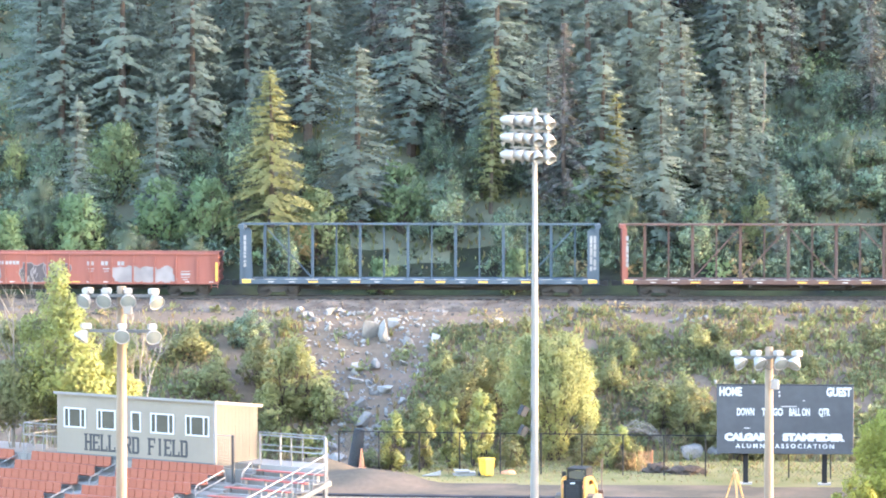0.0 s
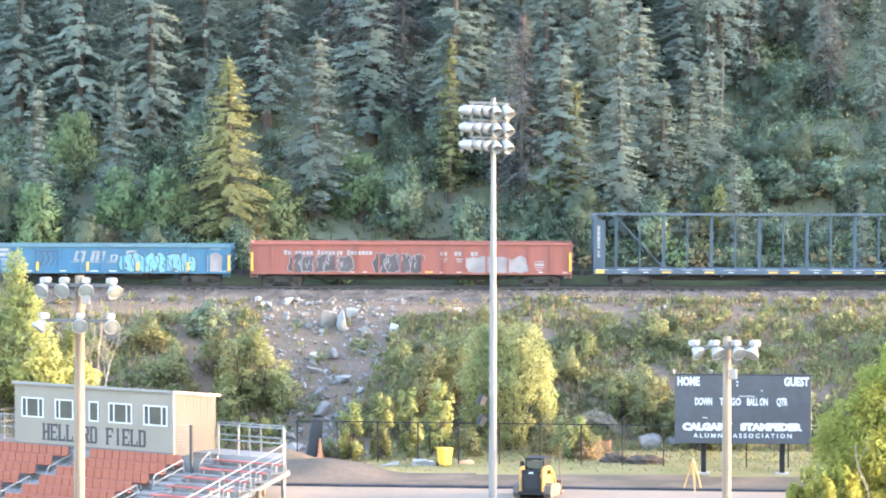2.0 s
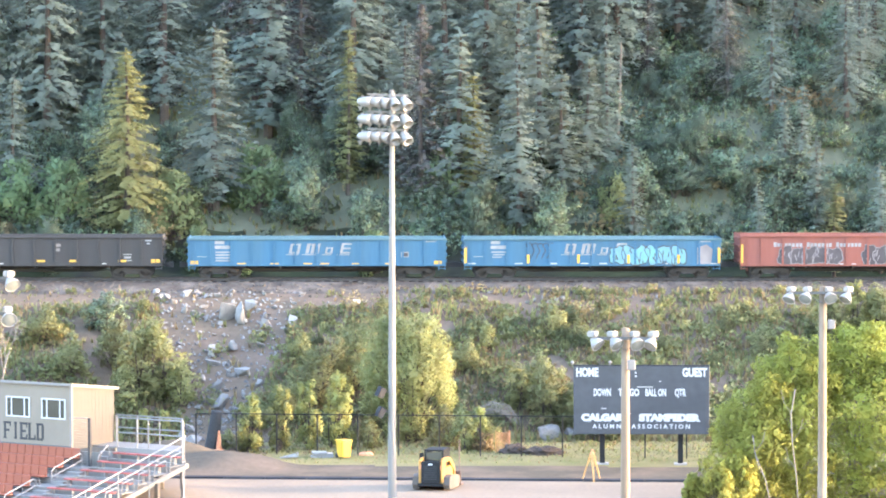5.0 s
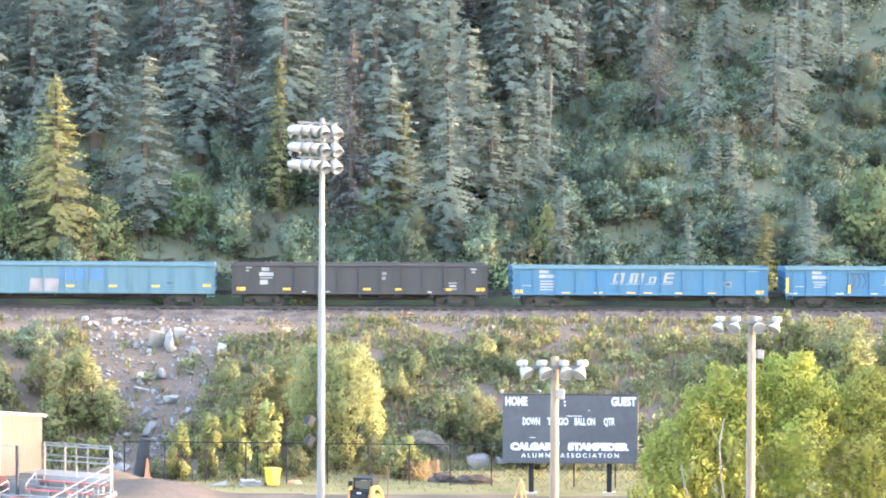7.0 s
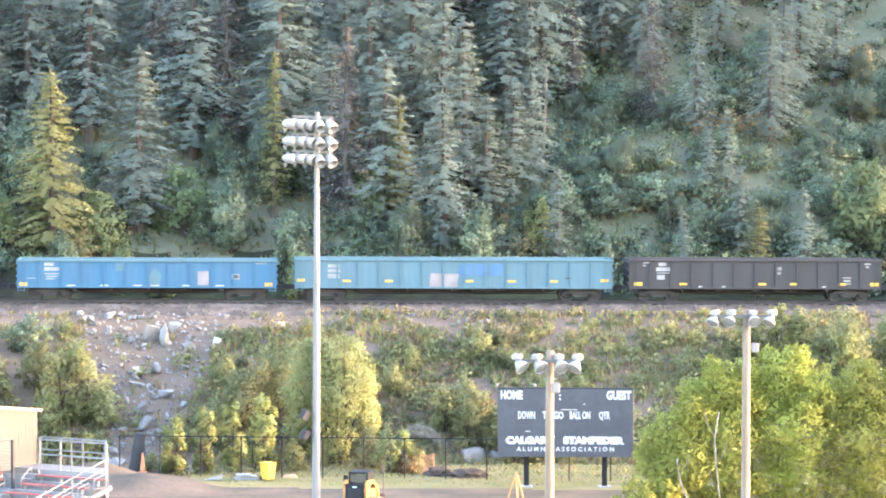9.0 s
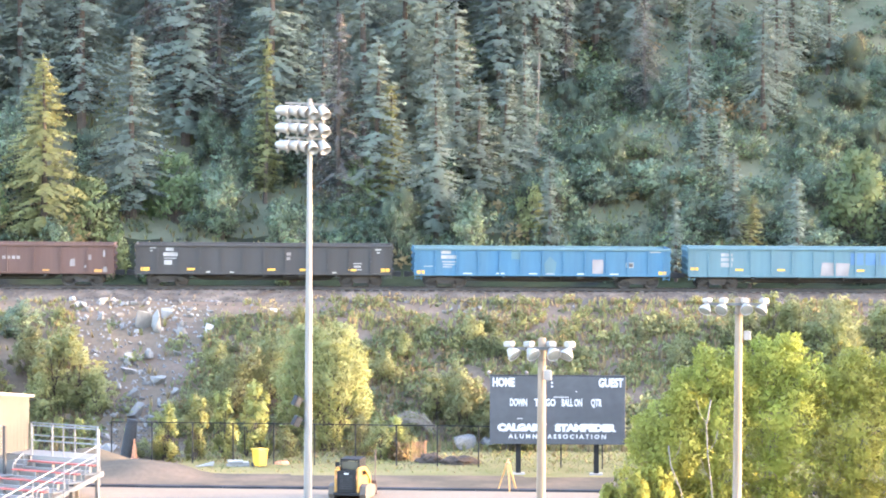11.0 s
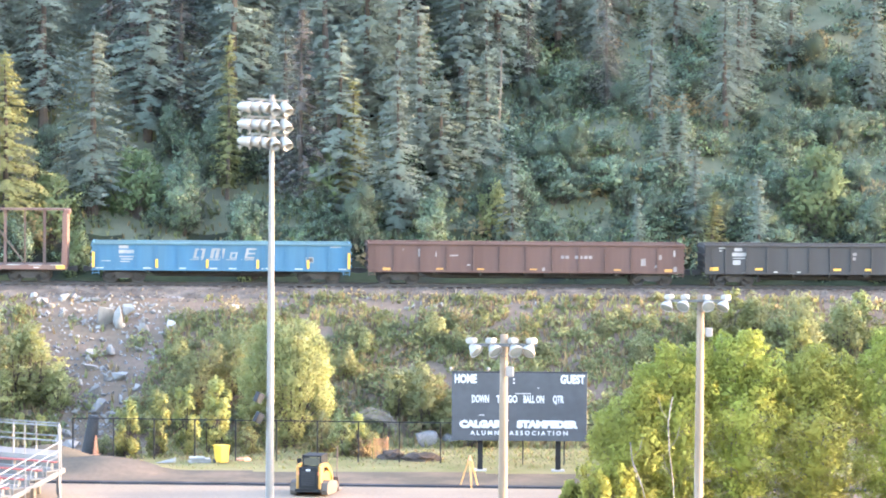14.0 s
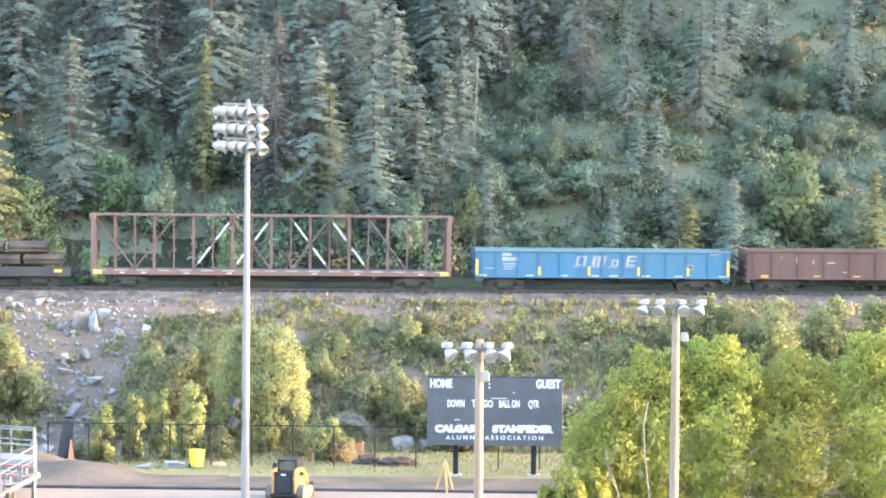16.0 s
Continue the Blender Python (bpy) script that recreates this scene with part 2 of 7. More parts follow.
def mesh_of(name, bm, mat, smooth=False):
    me = bpy.data.meshes.new(name)
    bmesh.ops.recalc_face_normals(bm, faces=bm.faces) if len(bm.faces) < 4000 else None
    bm.to_mesh(me)
    bm.free()
    for m in (mat if isinstance(mat, (list, tuple)) else [mat]):
        me.materials.append(m)
    if smooth:
        me.shade_smooth()
    return me


def part(name, bm, mat, parent=None, label="", at=None, smooth=False):
    ob = new(name, mesh_of(name, bm, mat, smooth) if isinstance(bm, bmesh.types.BMesh) else bm)
    if parent:
        ob.parent = parent
    if at is not None:
        ob.matrix_basis = at
    return tagged(ob, label)


def thing(name, label, category, m=None, group="", kind=""):
    ob = new(name)
    ob.empty_display_size = 0.3
    if m is not None:
        ob.matrix_basis = m
    return tagged(ob, label, category, group, kind)


def boxed(*boxes):
    bm = bmesh.new()
    for b in boxes:
        box(bm, *b)
    return bm


def lettering(name, text, size, m, mat, parent, width=None, bold=0.0):
    """Writing as a thin mesh, centred on m, facing local -y, fitted to a width."""
    cu = bpy.data.curves.new(name, "FONT")
    cu.body, cu.size, cu.align_x, cu.align_y, cu.extrude, cu.offset = text, size, "CENTER", "CENTER", 0.004, bold
    cu.resolution_u = 3
    tmp = bpy.data.objects.new(name, cu)
    scene.collection.objects.link(tmp)
    me = bpy.data.meshes.new_from_object(tmp.evaluated_get(bpy.context.evaluated_depsgraph_get()))
    bpy.data.objects.remove(tmp)
    xs = [v.co.x for v in me.vertices]
    k = width / (max(xs) - min(xs)) if width else 1.0
    me.transform(Matrix.Rotation(radians(90), 4, "X") @ Matrix.Diagonal((k, 1, 1, 1)))
    whole = bmesh.new()
    whole.from_mesh(me)
    bpy.data.meshes.remove(me)
    left = set(whole.faces)
    while left:
        stack, island = [left.pop()], []
        while stack:
            f = stack.pop()
            island.append(f)
            for e in f.edges:
                for o in e.link_faces:
                    if o in left:
                        left.remove(o)
                        stack.append(o)
        glyph = bmesh.new()
        seen = {}
        for f in island:
            for v in f.verts:
                if v not in seen:
                    seen[v] = glyph.verts.new(v.co)
            glyph.faces.new([seen[v] for v in f.verts])
        part(name, glyph, mat, parent, at=m)
    whole.free()


# ---- the lie of the land ----
def smooth(a, b, t):
    t = min(1.0, max(0.0, (t - a) / (b - a)))
    return t * t * (3 - 2 * t)


def track_y(x):
    return 200.0 + 0.03 * x


def rail_z(x):
    return 8.42 - 0.0042 * max(-120.0, min(120.0, x))


def shade_ridge(x, y):
    """An unseen ridge off to the right, added to keep the low sun off the forest."""
    if x < 75 or y < 150:
        return 0.0
    return min((x - 75) * 0.37, 52.0) * (0.78 * smooth(209, 222, y) + 0.22 * smooth(230, 242, y))


def land(x, y):
    """Height of the ground: knoll under the camera, field, railway bank, hillside with an unseen shading ridge."""
    knoll = 18.2 * (1 - smooth(2, 85, y)) if y < 85 else 0.0
    edge = track_y(x) - 4.2
    bed = rail_z(x) - 0.75
    toe = 180.5 + 0.9 * noise.noise(Vector((x * 0.07, 3.3, 0)))
    rough = noise.noise(Vector((x * 0.35, y * 0.35, 1.0))) * 0.35 + noise.noise(Vector((x * 0.11, y * 0.11, 5.0))) * 0.6
    if y < 150:
        return knoll
    if y < edge:
        k = max(0.0, (y - toe) / (edge - toe))
        mound = 0.75 * math.exp(-((x + 12.2) / 2.0) ** 2 - ((y - 168.5) / 1.6) ** 2) + 0.35 * math.exp(-((x + 9.8) / 1.3) ** 2 - ((y - 168.3) / 1.2) ** 2)
        mound += 0.6 * math.exp(-((x + 14.2) / 2.2) ** 2 - ((y - 158.0) / 2.6) ** 2) + 1.1 * math.exp(-((x + 15.0) / 2.5) ** 2 - ((y - 172.0) / 3.0) ** 2)
        if k <= 0:
            return mound * (1 + 0.5 * rough) + 0.04 * rough + shade_ridge(x, y)
        return bed * (0.85 * k + 0.15 * smooth(0, 1, k)) + rough * math.sin(math.pi * min(1, k)) * 0.9 + shade_ridge(x, y)
    y_up = track_y(x) + 5.5
    if y < y_up:
        return bed
    up = y - y_up
    h = bed + 0.2 * up * smooth(0, 6, up) + 0.42 * max(0.0, up - 5) + 0.25 * max(0.0, min(up, 90) - 25) + rough * smooth(0, 6, up) * 1.6
    h += 2.5 * math.exp(-((x - 24) / 10) ** 2 - ((y - 222) / 6) ** 2)
    return h + shade_ridge(x, y)


def ground_sheet():
    xs = np.concatenate([[-4000, -2000, -900, -400, -200, -120, -90, -70, -58], np.arange(-50, 52, 0.7), [54, 58, 64, 70, 76, 85, 95, 110, 130, 150, 180, 220, 300, 450, 900, 2000, 4000]])
    ys = np.concatenate([[-4000, -900, -300, -100, -30], np.arange(-5, 100, 5), np.arange(100, 160, 4), np.arange(160, 208, 0.6), np.arange(208, 260, 1.5), np.arange(260, 400, 8), [420, 460, 520, 700, 1200, 2500, 4500]])
    verts = [(x, y, land(x, min(y, 460))) for y in ys for x in xs]
    n = len(xs)
    faces, mats = [], []
    for j in range(len(ys) - 1):
        for i in range(n - 1):
            faces.append((j * n + i, j * n + i + 1, (j + 1) * n + i + 1, (j + 1) * n + i))
            cx, cy = (xs[i] + xs[i + 1]) / 2, (ys[j] + ys[j + 1]) / 2
            wob = 0.6 * noise.noise(Vector((cx * 0.4, cy * 0.4, 9)))
            kerb = 162.3 - 0.084 * cx
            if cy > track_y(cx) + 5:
                # shade at the hill foot, put into the ground colour as a strip
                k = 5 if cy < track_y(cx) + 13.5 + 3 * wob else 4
            elif cy > 181.5 + wob:
                k = 3
            elif cy > 168.6 - 0.06 * cx + wob * 0.4 and cx > -10.5 + wob:
                k = 2
            elif cy > kerb or cy < 90:
                k = 1 if cy > kerb else 2
            else:
                k = 0
            mats.append(k)
    me = bpy.data.meshes.new("ground")
    me.from_pydata(verts, [], faces)
    for m in (SAND, DIRT, GRASS, SLOPE, HILL, SHADE_STRIP):
        me.materials.append(m)
    me.polygons.foreach_set("material_index", mats)
    me.shade_smooth()
    return tagged(new("ground", me), "bare field, grass strip, railway bank and wooded hillside", "ground", kind="structure")


ground_sheet()


def railway():
    bed = thing("railway_track", "straight railway track on grey crushed-stone ballast along the bank", "railway track", kind="structure")
    bm = bmesh.new()
    xs = np.arange(-150, 151, 1.5)
    prof = [(-4.3, -0.9), (-3.6, -0.62), (-1.75, -0.2), (1.75, -0.2), (3.6, -0.62), (5.6, -0.9)]
    grid = []
    for x in xs:
        ring = []
        for dy, dz in prof:
            j = 0.12 * noise.noise(Vector((x * 0.9, dy * 2, 0)))
            ring.append(bm.verts.new((x, track_y(x) + dy + j, rail_z(x) + dz + j * 0.5)))
        grid.append(ring)
    for a, c in zip(grid, grid[1:]):
        for k in range(3):
            bm.faces.new((a[k], c[k], c[k + 1], a[k + 1]))
    part("ballast", bm, BALLAST, bed)
    # far shoulder, coloured dark for the shade under and behind the train
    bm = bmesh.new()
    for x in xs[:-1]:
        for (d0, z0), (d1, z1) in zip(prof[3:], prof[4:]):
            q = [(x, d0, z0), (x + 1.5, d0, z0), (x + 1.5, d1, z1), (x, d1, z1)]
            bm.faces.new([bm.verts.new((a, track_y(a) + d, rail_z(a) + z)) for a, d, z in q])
    part("cess", bm, SHADE_STRIP, bed, "far ballast shoulder beyond the rails, coloured dark for shade")
    for dy in (-0.72, 0.72):
        bm = bmesh.new()
        bar(bm, (-150, track_y(-150) + dy, rail_z(-120) - 0.08 + 0.0042 * 30), (150, track_y(150) + dy, rail_z(120) - 0.08 - 0.0042 * 30), 0.07, 0.16)
        part("rail", bm, TRUCK, bed)
    tie = mesh_of("sleeper", boxed((-0.11, 0.11, -1.3, 1.3, -0.32, -0.165)), TIE)
    for k in range(150):
        x = -45 + 0.6 * k
        part("sleeper", tie, None, bed, at=Matrix.Translation((x, track_y(x), rail_z(x))))
    # loose stones along the shoulder
    rng = random.Random(5)
    bm = bmesh.new()
    for k in range(1800):
        x, dy = rng.uniform(-42, 42), rng.uniform(-4.6, -1.9)
        z = rail_z(x) + np.interp(dy, [-4.6, -4.3, -3.6, -1.75], [-0.92, -0.9, -0.62, -0.2])
        s = rng.uniform(0.04, 0.11)
        v = bmesh.ops.create_icosphere(bm, subdivisions=1, radius=s, matrix=pose(x, track_y(x) + dy, z, rng.uniform(0, 360), rng.uniform(0, 360)))["verts"]
        for q in v:
            q.co += Vector((rng.uniform(-1, 1), rng.uniform(-1, 1), rng.uniform(-1, 1))) * s * 0.3
    tagged(part("ballast_stones", bm, BALLAST, bed), kind="stuff")


railway()


# ---- the freight train ----
def truck_mesh():
    bm = bmesh.new()
    prism(bm, [(-1.25, 0.38), (-0.95, 0.62), (-0.45, 0.75), (0.45, 0.75), (0.95, 0.62), (1.25, 0.38), (0.95, 0.36), (0.6, 0.52), (0.35, 0.3), (-0.35, 0.3), (-0.6, 0.52), (-0.95, 0.36)], -1.08, -0.96)
    prism(bm, [(-1.25, 0.38), (-0.95, 0.62), (0.95, 0.62), (1.25, 0.38), (0.35, 0.3), (-0.35, 0.3)], 0.96, 1.08)
    box(bm, -0.25, 0.25, -1.0, 1.0, 0.45, 0.7)
    return mesh_of("side_frame", bm, TRUCK)


def wheelset_mesh():
    bm = bmesh.new()
    for y in (-0.72, 0.72):
        lathe(bm, pose(0, y, 0, 90), [(0, 0.07), (0.2, 0.09), (0.36, 0.05), (0.42, 0.07), (0.46, 0.07), (0.46, -0.05), (0.5, -0.06), (0.5, -0.09), (0.3, -0.06), (0, -0.07)], 20)
    tube(bm, (0, -0.95, 0), (0, 0.95, 0), 0.08)
    return mesh_of("wheelset", bm, TRUCK, False)


TRUCK_ME, WHEELS_ME = truck_mesh(), wheelset_mesh()


def running_gear(car, length, inset=2.0):
    for sx in (-1, 1):
        bogie = part("truck", TRUCK_ME, None, car, at=Matrix.Translation((sx * (length / 2 - inset), 0, 0)))
        for dx in (-0.88, 0.88):
            part("wheelset", WHEELS_ME, None, bogie, at=Matrix.Translation((dx, 0, 0.46)))
        bm = bmesh.new()
        box(bm, min(sx * length / 2, sx * (length / 2 + 0.42)), max(sx * length / 2, sx * (length / 2 + 0.42)), -0.14, 0.14, 0.72, 0.98)
        box(bm, *sorted((sx * (length / 2 + 0.3), sx * (length / 2 + 0.6))), -0.2, 0.2, 0.68, 1.02)
        part("coupler", bm, TRUCK, car)
    bm = bmesh.new()
    box(bm, -length / 2 + 0.3, length / 2 - 0.3, -0.35, 0.35, 0.72, 0.96)
    prism(bm, [(-length / 2 + 3.4, 0.74), (-length / 2 + 4.2, 0.4), (length / 2 - 4.2, 0.4), (length / 2 - 3.4, 0.74)], -0.3, 0.3)
    for k in range(-2, 3):
        box(bm, k * length / 7 - 0.09, k * length / 7 + 0.09, -1.4, 1.4, 0.66, 0.94)
    tube(bm, (1.2, -0.8, 0.72), (2.8, -0.8, 0.72), 0.2)
    tube(bm, (-length / 2 + 3, -0.5, 0.5), (length / 2 - 3, -0.5, 0.5), 0.04)
    part("centre_sill", bm, TRUCK, car)


def plate(name, car, x0, x1, z0, z1, mat, label="", y=-1.536, lift=0.0):
    """A thin painted or reflective plate on the near side of a car."""
    return part(name, boxed((x0, x1, y - 0.006 - lift, y + 0.004 - lift, z0, z1)), mat, car, label)


def ladder(car, x, side, mat, z0, z1):
    bm = bmesh.new()
    for dx in (0, 0.4):
        bar(bm, (x + dx * side, -1.57, z0), (x + dx * side, -1.57, z1), 0.035)
    k = z0 + 0.1
    while k < z1:
        bar(bm, (x, -1.58, k), (x + 0.4 * side, -1.58, k), 0.03)
        k += 0.36
    part("ladder", bm, mat, car)


def gondola(label, length, top, bottom, paint, panels, rim=None, inner=None):
    car = thing("gondola_car", label, "freight car", group="freight train")
    h = length / 2
    for name, y0, y1 in (("side_wall", -1.53, -1.48), ("side_wall", 1.48, 1.53)):
        part(name, boxed((-h, h, y0, y1, bottom, top)), paint, car)
    for sx in (-1, 1):
        x0, x1 = sorted((sx * h, sx * (h - 0.06)))
        part("end_wall", boxed((x0, x1, -1.48, 1.48, bottom, top + 0.05)), paint, car)
        bm = bmesh.new()
        for k in range(4):
            z = bottom + (top - bottom) * (k + 0.5) / 4
            box(bm, *sorted((sx * h, sx * (h + 0.09))), -1.4, 1.4, z - 0.07, z + 0.07)
        part("end_rib", bm, paint, car)
        ladder(car, sx * (h - 0.05), -sx, paint, bottom - 0.35, top - 0.15)
    part("floor_plate", boxed((-h + 0.06, h - 0.06, -1.48, 1.48, bottom, bottom + 0.08)), inner or RUST, car)
    rib = mesh_of("side_post", boxed((-0.055, 0.055, -0.075, 0.0, bottom + 0.02, top - 0.12)), paint)
    for k in range(1, panels):
        x = -h + length * k / panels
        part("side_post", rib, None, car, at=Matrix.Translation((x, -1.53, 0)))
        part("side_post", rib, None, car, at=pose(x, 1.53, 0, 0, 0, 180))
    for sy in (-1, 1):
        bm = bmesh.new()
        box(bm, -h - 0.05, h + 0.05, *sorted((sy * 1.47, sy * 1.62)), top - 0.13, top + 0.02)
        bmesh.ops.bevel(bm, geom=bm.edges[:], offset=0.02, segments=1, affect="EDGES")
        part("top_chord", bm, rim or paint, car)
        part("side_sill", boxed((-h, h, *sorted((sy * 1.44, sy * 1.57)), bottom - 0.09, bottom + 0.02)), paint, car)
    running_gear(car, length)
    return car


def writing_bars(car, x, z, rows, mat=FADED_WHITE, y=-1.536):
    """Unreadable or withheld writing as plain bars: rows of (dx, width, height), downwards."""
    for dx, wd, hh in rows:
        plate("marking_bar", car, x + dx, x + dx + wd, z - hh, z, mat, y=y)
        z -= hh + 0.09


def slab(car, name, outline, mat, y=-1.54):
    bm = bmesh.new()
    prism(bm, outline, y - 0.012, y)
    return part(name, bm, mat, car)


def emblem(car, x, z, s=1.0):
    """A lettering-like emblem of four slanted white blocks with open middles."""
    for x0, wd, hh, uprights, bars in ((0.0, 0.62, 0.62, (0.0, 0.8), (0.0, 0.84)), (1.05, 0.8, 0.62, (0.0, 0.4, 0.8), (0.86,)), (2.3, 0.42, 0.4, (0.0, 0.8), (0.0, 0.8)), (3.25, 0.62, 0.66, (0.0,), (0.0, 0.42, 0.84))):
        x0, sl = x + x0 * s, 0.22 * hh
        for a in uprights:
            slab(car, "emblem_stroke", [(x0 + wd * a, z), (x0 + wd * (a + 0.27), z), (x0 + wd * (a + 0.27) + sl, z + hh), (x0 + wd * a + sl, z + hh)], FADED_WHITE)
        for a in bars:
            c = a + 0.16
            slab(car, "emblem_stroke", [(x0 + sl * a, z + hh * a), (x0 + sl * a + wd, z + hh * a), (x0 + sl * c + wd, z + hh * c), (x0 + sl * c, z + hh * c)], FADED_WHITE, -1.541)
        slab(car, "emblem_stroke", [(x0 - 0.2, z - 0.1), (x0 + wd, z - 0.1), (x0 + wd, z - 0.05), (x0 - 0.2, z - 0.05)], FADED_WHITE)


def blob(car, x, z, w, h, fill, line, seed, y=-1.545):
    """A spray-painted shape: a lopsided, angular fill with a thin uneven outline and a few inner strokes."""
    rng = random.Random(seed)
    n = 20
    ph = [rng.uniform(0, 6.28) for _ in range(4)]
    lean, jag = rng.uniform(-0.25, 0.25), [rng.uniform(0.86, 1.1) for _ in range(n)]

    def ring(k, s):
        a = k * math.tau / n
        r = s * jag[k % n] * (1 + 0.13 * math.sin(2 * a + ph[0]) + 0.12 * math.sin(3 * a + ph[1]) + 0.08 * math.sin(5 * a + ph[2]))
        c, d = math.cos(a), math.sin(a)
        sq = 1 / max(abs(c), abs(d)) ** 0.7
        return (x + w / 2 * r * c * sq + lean * h / 2 * r * d, max(z - h * 0.56, min(z + h * 0.56, z + h / 2 * r * d * sq)))
    if fill:
        slab(car, "graffiti_fill", [ring(k, 0.95) for k in range(n)], fill, y)
    bm = bmesh.new()
    inner = [bm.verts.new((ring(k, 0.94)[0], y - 0.016, ring(k, 0.94)[1])) for k in range(n)]
    outer = [bm.verts.new((ring(k, 1.04)[0], y - 0.016, ring(k, 1.04)[1])) for k in range(n)]
    for k in range(n):
        bm.faces.new((inner[k], inner[(k + 1) % n], outer[(k + 1) % n], outer[k]))
    for k in range(3):
        px, pz = x + w * rng.uniform(-0.3, 0.3), z + h * rng.uniform(-0.3, 0.3)
        qx, qz = px + w * rng.uniform(-0.25, 0.25), pz + h * rng.choice((-1, 1)) * rng.uniform(0.2, 0.35)
        t = 0.03
        bm.faces.new([bm.verts.new((ux, y - 0.017, uz)) for ux, uz in ((px - t, pz), (px + t, pz + t), (qx + t, qz), (qx - t, qz - t))])
    part("graffiti_outline", bm, line, car)


def reflectors(car, xs, z, mat, w=0.42, h=0.13):
    for x in xs:
        plate("reflector", car, x - w / 2, x + w / 2, z - h / 2, z + h / 2, mat, y=-1.545)


def red_gondola():
    L = 20.5
    car = gondola("long red-brown gondola car with grey graffiti", L, 2.8, 0.9, CAR_RED, 15)
    h = L / 2
    for x in (-h + 0.12, h - 0.12):
        plate("yellow_strip", car, x - 0.07, x + 0.07, 1.0, 2.2, REFLECT_YELLOW, y=-1.59)
    x = -h + 2.15
    for k in range(24):
        if k not in (8, 16):
            plate("marking_bar", car, x + k * 0.236, x + k * 0.236 + 0.18, 2.05, 2.28 if k not in (0, 9, 17) else 2.34, FADED_WHITE)
    for x0, wd in ((12.1, 0.55), (13.0, 0.7), (14.05, 0.55)):
        for k in range(max(2, int(wd / 0.24))):
            plate("marking_bar", car, -h + x0 + k * 0.24, -h + x0 + k * 0.24 + 0.19, 2.0, 2.25, FADED_WHITE)
    for x0, wd in ((12.15, 0.4), (13.1, 0.45)):
        writing_bars(car, -h + x0, 1.82, [(0, wd, 0.07), (0.06, wd * 0.7, 0.06)])
    for k in range(5):
        blob(car, -h + 2.9 + k * 0.78, 1.48, 0.92, 1.15, GRAFFITI_DARK, GRAFFITI_GREY, k, -1.545 - 0.003 * k)
    for k in range(4):
        blob(car, -h + 8.25 + k * 0.78, 1.5, 0.9, 1.25, GRAFFITI_DARK, GRAFFITI_GREY, 20 + k, -1.545 - 0.003 * k)
    for k in range(4):
        blob(car, -h + 14.3 + k * 0.9, 1.42, 1.1, 1.05, GRAFFITI_GREY, GRAFFITI_GREY, 40 + k, -1.545 - 0.003 * k)
    blob(car, -h + 17.4, 1.25, 0.7, 0.6, GRAFFITI_GREY, GRAFFITI_GREY, 47, -1.555)
    writing_bars(car, -h + 18.1, 1.65, [(0, 0.6, 0.05), (0, 0.6, 0.14), (0, 0.6, 0.05), (0.1, 0.35, 0.07)])
    reflectors(car, [-h + 11.4], 0.93, REFLECT_YELLOW, 0.5)
    reflectors(car, [-h + 6.5, -h + 7.3, -h + 12.2, -h + 13.3, -h + 18.5, h - 0.45], 0.93, REFLECT_WHITE, 0.28, 0.1)
    return car


